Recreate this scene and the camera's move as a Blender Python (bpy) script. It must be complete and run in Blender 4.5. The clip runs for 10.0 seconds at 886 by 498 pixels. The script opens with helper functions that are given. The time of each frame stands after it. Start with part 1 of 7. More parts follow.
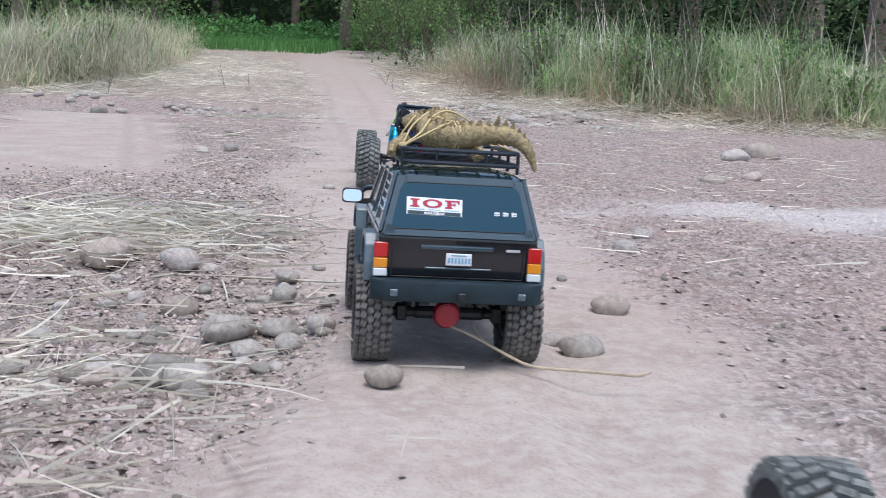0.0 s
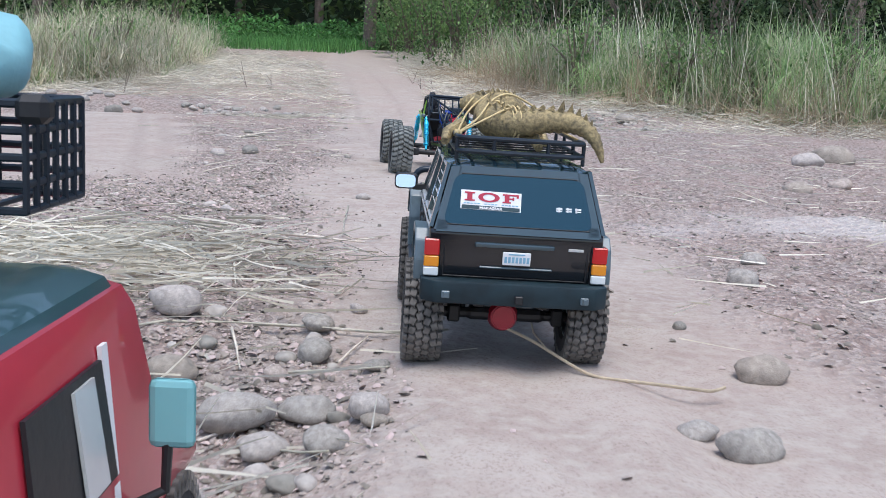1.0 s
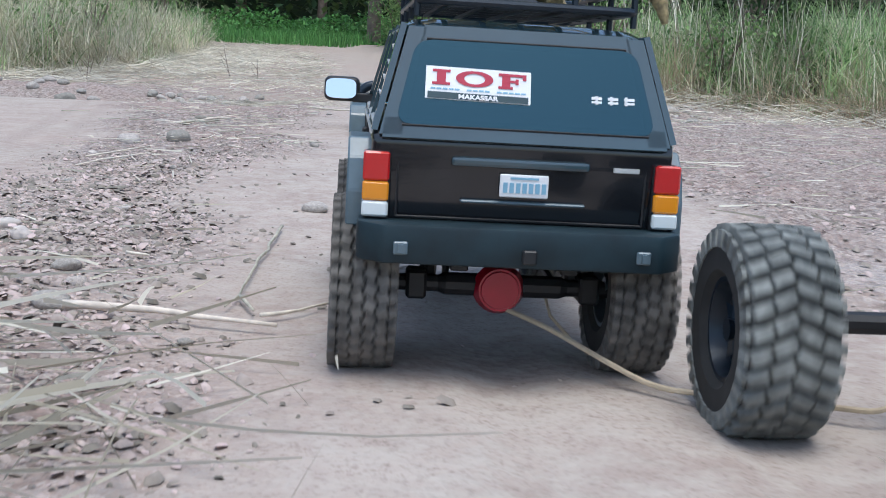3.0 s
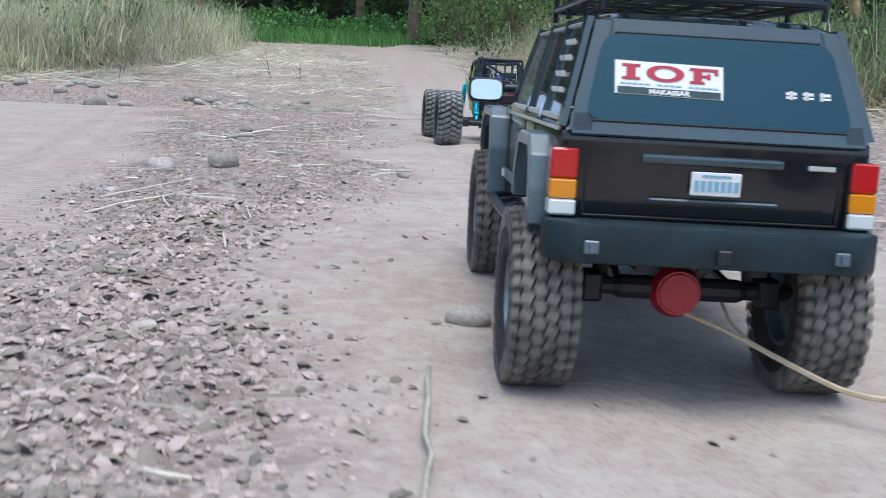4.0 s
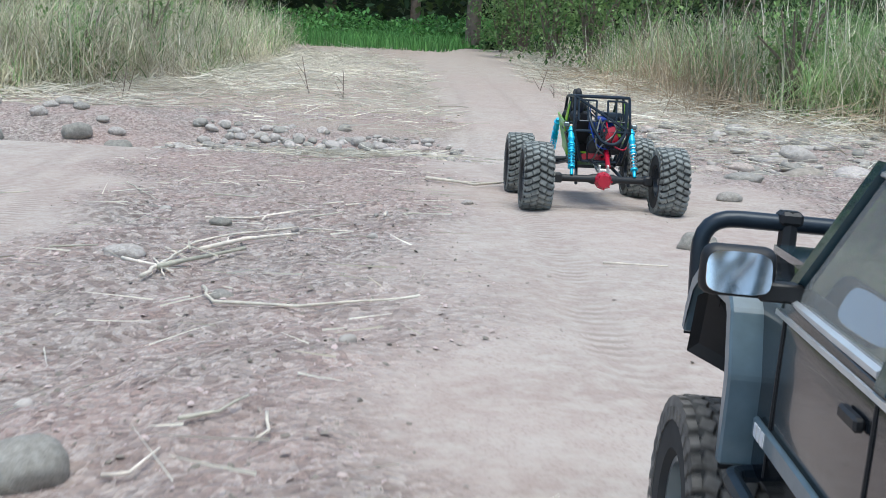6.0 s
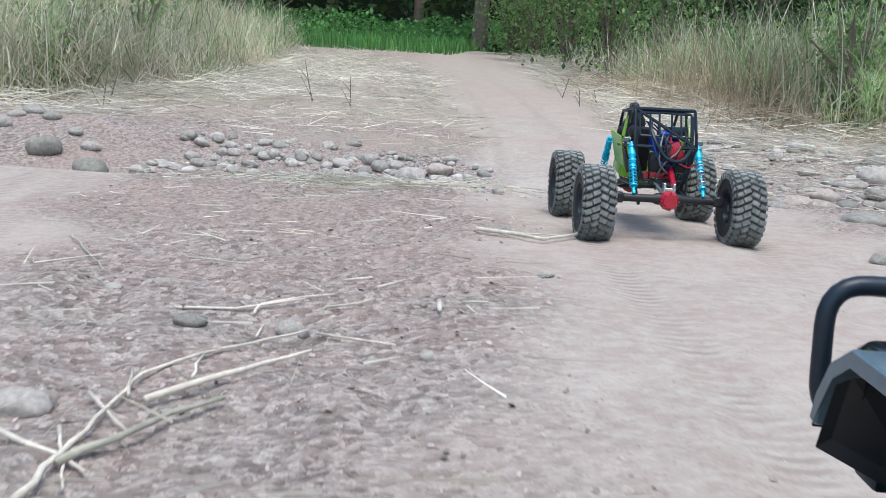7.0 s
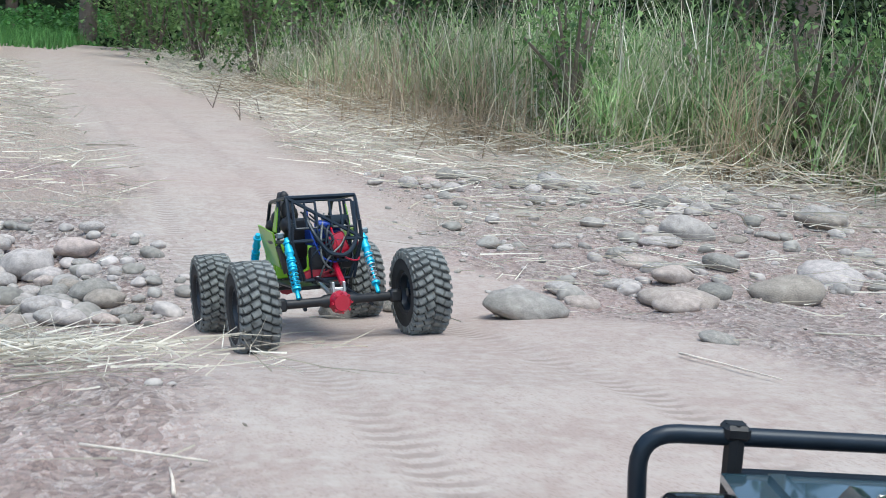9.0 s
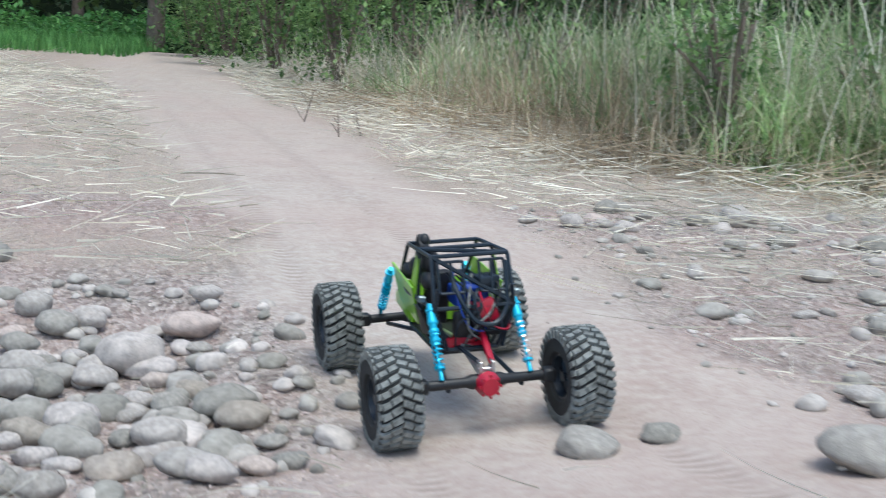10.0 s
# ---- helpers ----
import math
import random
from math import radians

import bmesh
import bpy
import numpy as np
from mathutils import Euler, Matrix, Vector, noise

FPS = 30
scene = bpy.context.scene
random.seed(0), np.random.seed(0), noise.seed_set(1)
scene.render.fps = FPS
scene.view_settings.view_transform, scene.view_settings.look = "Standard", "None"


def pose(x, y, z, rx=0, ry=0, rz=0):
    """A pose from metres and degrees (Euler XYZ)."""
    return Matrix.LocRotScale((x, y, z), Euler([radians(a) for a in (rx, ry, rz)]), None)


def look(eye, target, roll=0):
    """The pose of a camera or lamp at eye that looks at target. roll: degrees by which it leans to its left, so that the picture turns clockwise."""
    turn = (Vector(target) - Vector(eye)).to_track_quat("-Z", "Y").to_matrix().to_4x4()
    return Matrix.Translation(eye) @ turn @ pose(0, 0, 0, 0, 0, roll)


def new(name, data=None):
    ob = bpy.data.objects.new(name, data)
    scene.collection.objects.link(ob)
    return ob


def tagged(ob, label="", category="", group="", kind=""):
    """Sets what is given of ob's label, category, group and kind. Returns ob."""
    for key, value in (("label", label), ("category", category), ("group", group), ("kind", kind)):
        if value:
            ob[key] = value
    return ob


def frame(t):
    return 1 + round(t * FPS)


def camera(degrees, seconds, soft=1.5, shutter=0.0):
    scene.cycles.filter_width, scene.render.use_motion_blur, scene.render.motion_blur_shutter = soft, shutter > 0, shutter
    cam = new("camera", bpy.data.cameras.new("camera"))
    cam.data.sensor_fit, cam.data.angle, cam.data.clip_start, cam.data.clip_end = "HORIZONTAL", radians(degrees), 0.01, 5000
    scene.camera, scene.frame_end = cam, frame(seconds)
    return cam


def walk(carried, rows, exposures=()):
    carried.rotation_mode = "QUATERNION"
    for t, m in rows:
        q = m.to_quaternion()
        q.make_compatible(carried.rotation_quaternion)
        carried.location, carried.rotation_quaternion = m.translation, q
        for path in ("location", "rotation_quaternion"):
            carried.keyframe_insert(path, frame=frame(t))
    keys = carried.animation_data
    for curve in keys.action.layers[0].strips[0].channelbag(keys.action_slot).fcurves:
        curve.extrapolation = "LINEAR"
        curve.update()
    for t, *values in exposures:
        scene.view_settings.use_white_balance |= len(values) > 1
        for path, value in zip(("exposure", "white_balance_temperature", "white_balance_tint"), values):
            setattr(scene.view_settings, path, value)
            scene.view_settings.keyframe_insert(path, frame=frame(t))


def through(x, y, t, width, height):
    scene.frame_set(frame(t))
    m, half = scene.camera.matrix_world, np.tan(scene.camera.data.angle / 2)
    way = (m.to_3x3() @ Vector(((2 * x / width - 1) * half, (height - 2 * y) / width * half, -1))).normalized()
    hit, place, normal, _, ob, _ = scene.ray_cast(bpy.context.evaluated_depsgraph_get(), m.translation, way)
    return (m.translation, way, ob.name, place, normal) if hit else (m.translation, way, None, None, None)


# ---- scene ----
cam = camera(43.0, 10.0, 0.7, 0.25)
PATH = [
    (0, (0.912, 0.715, 0.349), (0.879, 2.691, 0.041), 2.4),
    (0.5, (0.842, 0.959, 0.334), (0.767, 2.934, 0.027), 2.5),
    (1, (0.824, 1.191, 0.319), (0.753, 3.166, 0.012), 2.5),
    (1.5, (0.823, 1.54, 0.293), (0.75, 3.515, -0.014), 2.5),
    (2, (0.826, 1.838, 0.272), (0.758, 3.813, -0.035), 2.7),
    (3.5, (0.681, 2.706, 0.18), (0.574, 4.68, -0.122), 2.4),
    (4, (0.57, 3.018, 0.205), (0.427, 4.989, -0.101), 2.4),
    (4.5, (0.474, 3.35, 0.203), (0.298, 5.319, -0.102), 2.3),
    (5, (0.416, 3.733, 0.252), (0.213, 5.699, -0.054), 2.6),
    (5.5, (0.395, 4.122, 0.284), (0.169, 6.085, -0.025), 2.7),
    (7, (0.149, 5.156, 0.316), (-0.083, 7.119, 0.01), 3.3),
    (7.5, (0.058, 5.55, 0.341), (-0.08, 7.522, 0.04), 3.3),
    (8, (0.005, 5.926, 0.394), (0.051, 7.903, 0.098), 3.3),
    (8.5, (-0.052, 6.313, 0.396), (0.209, 8.275, 0.11), 3.3),
    (9, (-0.121, 6.677, 0.373), (0.315, 8.61, 0.096), 3.4),
    (9.5, (-0.208, 7.014, 0.362), (0.265, 8.938, 0.088), 3.3),
    (10, (-0.288, 7.405, 0.398), (0.05, 9.357, 0.121), 3.1),
]
walk(cam, [(t, look(eye, target, roll)) for t, eye, target, roll in PATH],
     exposures=[(0, 0.73, 6250, 10), (1.5, 0.72, 6150, 8), (3.5, 0.70, 6100, 5), (4.5, 0.69, 6100, 4), (5.5, 0.80, 6150, 1), (7, 0.80, 6250, 3), (10, 0.83, 6150, 2)])

# ---- light: thin overcast, late afternoon, sun behind haze ----
SUN_EL, SUN_AZ = 74.0, 165.0
world = bpy.data.worlds.new("overcast_sky")
scene.world = world
world.use_nodes = True
wn, wl = world.node_tree.nodes, world.node_tree.links
sky = wn.new("ShaderNodeTexSky")
sky.sky_type = "NISHITA"
sky.sun_disc = False
sky.sun_elevation, sky.sun_rotation = radians(SUN_EL), radians(SUN_AZ)
sky.air_density, sky.dust_density, sky.ozone_density = 1.0, 2.5, 1.0
wl.new(sky.outputs[0], wn["Background"].inputs[0])
wn["Background"].inputs[1].default_value = 0.15
sun = new("sun", bpy.data.lights.new("sun", "SUN"))
sun.data.energy, sun.data.angle, sun.data.color = 1.0, radians(35), (1.0, 0.98, 0.95)
_az, _el = radians(SUN_AZ), radians(SUN_EL)
sun.matrix_world = look((0, 0, 0), (-math.sin(_az) * math.cos(_el), -math.cos(_az) * math.cos(_el), -math.sin(_el)))


# ---- node materials ----
def material(name, base, rough=0.6, metal=0.0, grain=0.0, scale=60.0, dark=None, bump=0.0, coat=0.0, spec=0.5, island=0.0, obrand=0.0, scale2=None):
    """A principled surface: base colour broken up by noise at two scales, with bump."""
    m = bpy.data.materials.new(name)
    m.use_nodes = True
    n, l = m.node_tree.nodes, m.node_tree.links
    b = n["Principled BSDF"]
    b.inputs["Base Color"].default_value = (*base, 1)
    b.inputs["Roughness"].default_value = rough
    b.inputs["Metallic"].default_value = metal
    b.inputs["Coat Weight"].default_value = coat
    b.inputs["Specular IOR Level"].default_value = spec
    if not (grain or bump or island or obrand):
        return m
    co = n.new("ShaderNodeTexCoord")
    fine, broad = n.new("ShaderNodeTexNoise"), n.new("ShaderNodeTexNoise")
    for tex, s in ((fine, scale), (broad, scale2 or scale * 0.13)):
        tex.inputs["Scale"].default_value = s
        tex.inputs["Detail"].default_value = 5
        l.new(co.outputs["Object"], tex.inputs["Vector"])
    dark = dark or tuple(c * 0.55 for c in base)
    add = n.new("ShaderNodeMath")
    add.operation = "MULTIPLY_ADD"
    l.new(fine.outputs[0], add.inputs[0])
    add.inputs[1].default_value = 0.5
    half = n.new("ShaderNodeMath")
    half.operation = "MULTIPLY"
    half.inputs[1].default_value = 0.5
    l.new(broad.outputs[0], half.inputs[0])
    l.new(half.outputs[0], add.inputs[2])
    ramp = n.new("ShaderNodeMapRange")
    ramp.inputs["From Min"].default_value, ramp.inputs["From Max"].default_value = 0.36, 0.64
    ramp.inputs["To Min"].default_value, ramp.inputs["To Max"].default_value = 0.0, 1.0
    l.new(add.outputs[0], ramp.inputs["Value"])
    mix = n.new("ShaderNodeMix")
    mix.data_type = "RGBA"
    mix.inputs["A"].default_value = (*(d * grain + c * (1 - grain) for c, d in zip(base, dark)), 1)
    mix.inputs["B"].default_value = (*(min(1, c * (1 + 0.25 * grain)) for c in base), 1)
    l.new(ramp.outputs[0], mix.inputs["Factor"])
    last = mix.outputs["Result"]
    if island or obrand:
        src = n.new("ShaderNodeNewGeometry").outputs["Random Per Island"] if island else n.new("ShaderNodeObjectInfo").outputs["Random"]
        amount = island or obrand
        hsv = n.new("ShaderNodeHueSaturation")
        val = n.new("ShaderNodeMapRange")
        val.inputs["To Min"].default_value, val.inputs["To Max"].default_value = 1 - amount, 1 + amount
        l.new(src, val.inputs["Value"])
        l.new(val.outputs[0], hsv.inputs["Value"])
        hue = n.new("ShaderNodeMapRange")
        hue.inputs["To Min"].default_value, hue.inputs["To Max"].default_value = 0.5 + 0.09 * amount, 0.5 - 0.06 * amount
        l.new(src, hue.inputs["Value"])
        l.new(hue.outputs[0], hsv.inputs["Hue"])
        l.new(last, hsv.inputs["Color"])
        last = hsv.outputs[0]
    l.new(last, b.inputs["Base Color"])
    if bump:
        bp = n.new("ShaderNodeBump")
        bp.inputs["Strength"].default_value = min(1.0, bump)
        bp.inputs["Distance"].default_value = 0.4 / scale
        l.new(fine.outputs[0], bp.inputs["Height"])
        l.new(bp.outputs[0], b.inputs["Normal"])
    return m


def dirt_material():
    """Red lateritic dirt: packed pale wheel path, shaly gravel beside it, straw-littered far end."""
    m = bpy.data.materials.new("red_dirt")
    m.use_nodes = True
    n, l = m.node_tree.nodes, m.node_tree.links
    b = n["Principled BSDF"]
    b.inputs["Roughness"].default_value = 0.95
    b.inputs["Specular IOR Level"].default_value = 0.15
    co = n.new("ShaderNodeTexCoord")

    def tex(kind, scale, detail=6):
        t = n.new(kind)
        t.inputs["Scale"].default_value = scale
        if kind == "ShaderNodeTexNoise":
            t.inputs["Detail"].default_value = detail
            t.inputs["Roughness"].default_value = 0.62
        l.new(co.outputs["Object"], t.inputs["Vector"])
        return t

    def mixed(fac, a, c, kind="MIX"):
        x = n.new("ShaderNodeMix")
        x.data_type, x.blend_type = "RGBA", kind
        for sock, v in (("A", a), ("B", c)):
            if isinstance(v, tuple):
                x.inputs[sock].default_value = (*v, 1)
            else:
                l.new(v, x.inputs[sock])
        if isinstance(fac, float):
            x.inputs["Factor"].default_value = fac
        else:
            l.new(fac, x.inputs["Factor"])
        return x.outputs["Result"]

    def ranged(v, lo, hi, to=(0, 1)):
        r = n.new("ShaderNodeMapRange")
        r.inputs["From Min"].default_value, r.inputs["From Max"].default_value = lo, hi
        r.inputs["To Min"].default_value, r.inputs["To Max"].default_value = to
        l.new(v, r.inputs["Value"])
        return r.outputs[0]

    broad, mid, fine, grit = tex("ShaderNodeTexNoise", 0.9), tex("ShaderNodeTexNoise", 6), tex("ShaderNodeTexNoise", 45), tex("ShaderNodeTexNoise", 260, 3)
    cells = tex("ShaderNodeTexVoronoi", 95)
    path_c = mixed(ranged(mid.outputs[0], 0.38, 0.62), (0.36, 0.298, 0.258), (0.46, 0.402, 0.352))
    path_c = mixed(ranged(grit.outputs[0], 0.30, 0.50), (0.26, 0.22, 0.185), path_c)
    path_c = mixed(ranged(fine.outputs[0], 0.42, 0.75), path_c, (0.49, 0.452, 0.40))
    # small shadows between the shale chips put into the dark gravel tones
    grav_c = mixed(ranged(fine.outputs[0], 0.4, 0.6), (0.155, 0.128, 0.112), (0.40, 0.36, 0.315))
    grav_c = mixed(ranged(mid.outputs[0], 0.4, 0.62), grav_c, (0.37, 0.268, 0.238))
    chip = mixed(ranged(cells.outputs["Color"], 0.2, 0.8), (0.16, 0.13, 0.115), (0.56, 0.50, 0.45))
    grav_c = mixed(ranged(grit.outputs[0], 0.35, 0.6), grav_c, chip)
    at = n.new("ShaderNodeAttribute")
    at.attribute_name = "surface"
    sep = n.new("ShaderNodeSeparateColor")
    l.new(at.outputs["Color"], sep.inputs[0])
    col = mixed(sep.outputs[0], grav_c, path_c)
    pale = mixed(ranged(fine.outputs[0], 0.35, 0.65), (0.50, 0.47, 0.44), (0.68, 0.645, 0.61))
    col = mixed(sep.outputs[2], col, pale)
    straw = mixed(ranged(grit.outputs[0], 0.35, 0.65), (0.27, 0.22, 0.18), (0.55, 0.49, 0.40))
    col = mixed(sep.outputs[1], col, straw)
    col = mixed(ranged(broad.outputs[0], 0.35, 0.65, (0.0, 0.42)), col, (0.40, 0.29, 0.25))
    # prints that the lugs left in the dust of the ruts
    wave = tex("ShaderNodeTexWave", 11.5)
    wave.bands_direction = "Y"
    wave.inputs["Distortion"].default_value = 1.3
    wave.inputs["Detail Scale"].default_value = 3.0
    trod = n.new("ShaderNodeMath")
    trod.operation = "MULTIPLY"
    l.new(ranged(wave.outputs["Fac"], 0.35, 0.75), trod.inputs[0])
    l.new(ranged(mid.outputs[0], 0.42, 0.56), trod.inputs[1])
    press = n.new("ShaderNodeMath")
    press.operation = "MULTIPLY"
    l.new(trod.outputs[0], press.inputs[0])
    l.new(at.outputs["Alpha"], press.inputs[1])
    col = mixed(ranged(press.outputs[0], 0, 0.8, (0, 0.6)), col, (0.25, 0.20, 0.17))
    l.new(col, b.inputs["Base Color"])
    bp = n.new("ShaderNodeBump")
    bp.inputs["Strength"].default_value = 0.55
    bp.inputs["Distance"].default_value = 0.009
    hsum = n.new("ShaderNodeMath")
    hsum.operation = "MULTIPLY_ADD"
    l.new(cells.outputs["Distance"], hsum.inputs[0])
    hsum.inputs[1].default_value = 0.9
    l.new(fine.outputs[0], hsum.inputs[2])
    tread = n.new("ShaderNodeMath")
    tread.operation = "MULTIPLY_ADD"
    l.new(press.outputs[0], tread.inputs[0])
    tread.inputs[1].default_value = -0.6
    l.new(hsum.outputs[0], tread.inputs[2])
    l.new(tread.outputs[0], bp.inputs["Height"])
    l.new(ranged(sep.outputs[0], 0, 1, (1.0, 0.18)), bp.inputs["Strength"])
    l.new(bp.outputs[0], b.inputs["Normal"])
    return m


def leaf_material(name, base, tip, through=0.25, spread=0.35):
    """Leaves and blades: colour varies from blade to blade, some light comes through."""
    m = bpy.data.materials.new(name)
    m.use_nodes = True
    n, l = m.node_tree.nodes, m.node_tree.links
    b = n["Principled BSDF"]
    b.inputs["Roughness"].default_value = 0.6
    b.inputs["Specular IOR Level"].default_value = 0.25
    g = n.new("ShaderNodeNewGeometry")
    mix = n.new("ShaderNodeMix")
    mix.data_type = "RGBA"
    mix.inputs["A"].default_value, mix.inputs["B"].default_value = (*base, 1), (*tip, 1)
    l.new(g.outputs["Random Per Island"], mix.inputs["Factor"])
    tex = n.new("ShaderNodeTexNoise")
    tex.inputs["Scale"].default_value = 1.3
    tc = n.new("ShaderNodeTexCoord")
    l.new(tc.outputs["Object"], tex.inputs["Vector"])
    r = n.new("ShaderNodeMapRange")
    r.inputs["From Min"].default_value, r.inputs["From Max"].default_value = 0.35, 0.65
    r.inputs["To Min"].default_value, r.inputs["To Max"].default_value = 1 - spread, 1 + spread
    l.new(tex.outputs[0], r.inputs["Value"])
    hsv = n.new("ShaderNodeHueSaturation")
    l.new(r.outputs[0], hsv.inputs["Value"])
    l.new(mix.outputs["Result"], hsv.inputs["Color"])
    l.new(hsv.outputs[0], b.inputs["Base Color"])
    tr = n.new("ShaderNodeBsdfTranslucent")
    l.new(hsv.outputs[0], tr.inputs["Color"])
    ms = n.new("ShaderNodeMixShader")
    ms.inputs[0].default_value = through
    l.new(b.outputs[0], ms.inputs[1])
    l.new(tr.outputs[0], ms.inputs[2])
    l.new(ms.outputs[0], n["Material Output"].inputs["Surface"])
    return m


def glass_material(name, tint, gloss=0.04, ior=1.55, film=(1, 1, 1), haze=0.0):
    m = bpy.data.materials.new(name)
    m.use_nodes = True
    n, l = m.node_tree.nodes, m.node_tree.links
    n.remove(n["Principled BSDF"])
    tr, gl, fr, ms = (n.new(k) for k in ("ShaderNodeBsdfTransparent", "ShaderNodeBsdfGlossy", "ShaderNodeFresnel", "ShaderNodeMixShader"))
    tr.inputs[0].default_value = (*tint, 1)
    gl.inputs["Roughness"].default_value = gloss
    fr.inputs["IOR"].default_value = ior
    gl.inputs["Color"].default_value = (*film, 1)
    l.new(fr.outputs[0], ms.inputs[0])
    through_pane = tr.outputs[0]
    if haze:
        # a pale diffuse share mixed into the clear pane
        df, hz = n.new("ShaderNodeBsdfDiffuse"), n.new("ShaderNodeMixShader")
        df.inputs[0].default_value = (0.62, 0.62, 0.58, 1)
        hz.inputs[0].default_value = haze
        l.new(tr.outputs[0], hz.inputs[1])
        l.new(df.outputs[0], hz.inputs[2])
        through_pane = hz.outputs[0]
    l.new(through_pane, ms.inputs[1])
    l.new(gl.outputs[0], ms.inputs[2])
    l.new(ms.outputs[0], n["Material Output"].inputs["Surface"])
    return m


DIRT = dirt_material()
STONE = material("river_stone", (0.395, 0.362, 0.325), 0.9, grain=0.85, scale=70, bump=0.35, obrand=0.33, spec=0.25, scale2=9)
TAN_STONE = material("reddish_tan_stone", (0.43, 0.365, 0.315), 0.9, grain=0.8, scale=60, bump=0.35, obrand=0.25, spec=0.25, scale2=8)
PEBBLE = material("pebbles", (0.42, 0.385, 0.345), 0.9, grain=0.8, scale=80, bump=0.3, island=0.3, spec=0.25, scale2=12)
CHIP = material("shale_chips", (0.40, 0.335, 0.30), 0.9, grain=0.6, scale=120, island=0.5, spec=0.2)
STRAW = leaf_material("dry_straw", (0.46, 0.41, 0.31), (0.84, 0.80, 0.68), 0.15, 0.25)
STICK = material("weathered_stick", (0.60, 0.545, 0.45), 0.85, grain=0.6, scale=90, bump=0.3, obrand=0.3)
DRY_GRASS = leaf_material("dry_grass", (0.34, 0.30, 0.2), (0.82, 0.78, 0.6), 0.38, 0.35)
GREEN_GRASS = leaf_material("green_grass", (0.10, 0.19, 0.07), (0.46, 0.60, 0.30), 0.46, 0.45)
SHRUB_LEAF = leaf_material("shrub_leaf", (0.07, 0.15, 0.05), (0.27, 0.41, 0.15), 0.42, 0.4)
CREEPER_LEAF = leaf_material("creeper_leaf", (0.06, 0.18, 0.045), (0.16, 0.36, 0.10), 0.3, 0.3)
# shade of the woods put into a darker leaf colour
SHADE_LEAF = leaf_material("shade_darkened_leaf", (0.025, 0.055, 0.025), (0.085, 0.14, 0.05), 0.2, 0.45)
DEAD_LEAF = leaf_material("withered_leaf", (0.28, 0.21, 0.14), (0.55, 0.46, 0.33), 0.3, 0.3)
BARK = material("bark", (0.19, 0.15, 0.12), 0.95, grain=0.7, scale=14, bump=0.8)


# ---- mesh helpers ----
def mesh_object(name, verts, faces, mat, smooth=False):
    me = bpy.data.meshes.new(name)
    me.from_pydata([tuple(v) for v in verts], [], [tuple(f) for f in faces])
    me.materials.append(mat)
    if smooth:
        me.polygons.foreach_set("use_smooth", [True] * len(me.polygons))
    me.update()
    return new(name, me)


def part(name, bm, mat, parent, label="", smooth=False):
    """Links a bmesh as one mesh object under a thing or a part."""
    me = bpy.data.meshes.new(name)
    bmesh.ops.recalc_face_normals(bm, faces=bm.faces[:])
    bm.to_mesh(me)
    bm.free()
    me.materials.append(mat)
    if smooth:
        me.polygons.foreach_set("use_smooth", [True] * len(me.polygons))
        me.set_sharp_from_angle(angle=radians(38))
    ob = new(name, me)
    ob.parent = parent
    return tagged(ob, label) if label else ob


def thing(name, label, category, group="", kind=""):
    return tagged(new(name), label, category, group, kind)


def value_noise(x, y, seed=0):
    """Smooth noise in 0..1 on arrays."""
    xi, yi = np.floor(x).astype(np.int64), np.floor(y).astype(np.int64)
    u, v = x - xi, y - yi
    u, v = u * u * (3 - 2 * u), v * v * (3 - 2 * v)

    def h(a, b):
        k = (a * 374761393 + b * 668265263 + seed * 974711) & 0x7FFFFFFF
        k = ((k ^ (k >> 13)) * 1274126177) & 0x7FFFFFFF
        return ((k ^ (k >> 16)) & 0xFFFF) / 65535.0

    return (h(xi, yi) * (1 - u) + h(xi + 1, yi) * u) * (1 - v) + (h(xi, yi + 1) * (1 - u) + h(xi + 1, yi + 1) * u) * v


def smooth(a, b, v):
    u = np.clip((v - a) / (b - a), 0, 1)
    return u * u * (3 - 2 * u)


def base_height(x, y):
    """The lie of the land: level track, a shallow dry wash across it, then a gentle rise to the woods."""
    x, y = np.asarray(x, float), np.asarray(y, float)
    z = np.interp(y, [3.9, 7.7, 8.0, 8.2, 8.35, 8.5, 8.65, 8.8, 9.0, 9.2, 9.4, 9.6, 9.9, 10.3, 10.8, 24.8, 40], [0, 0.004, 0.004, 0.0, -0.018, -0.042, -0.064, -0.078, -0.084, -0.078, -0.066, -0.045, -0.01, 0.03, 0.06, 0.76, 0.9])
    z = z + 0.10 * np.exp(-(((y - 9.75 - 0.1 * x) / 0.35) ** 2)) * smooth(-1.3, -1.9, x) * smooth(-4.5, -3.0, x)
    z = z + 0.12 * smooth(0.0, 1.2, (x - 2.9) * 0.55 + (y - 10.2) * 0.75) * smooth(0.2, 1.0, x)
    z = z - smooth(2.75, 2.35, y) * (0.005 + 0.032 * smooth(0.78, 0.64, x) + 0.010 * smooth(0.98, 1.06, x))
    rel = x - path_centre(y)
    z = z + 0.029 * smooth(3.6, 4.2, y) * smooth(8.3, 7.8, y) * smooth(0.75, 0.35, np.abs(rel))
    z = z + 0.085 * np.clip(rel, -0.35, 0.35) * smooth(8.0, 8.4, y) * smooth(9.8, 9.3, y)
    z = z + np.interp(y, [8.1, 8.4, 8.8, 9.0, 9.3, 9.5, 9.8], [0, 0.011, 0.016, 0.02, 0.037, 0.03, 0]) * smooth(0.55, 0.3, np.abs(rel + 0.1))
    return z


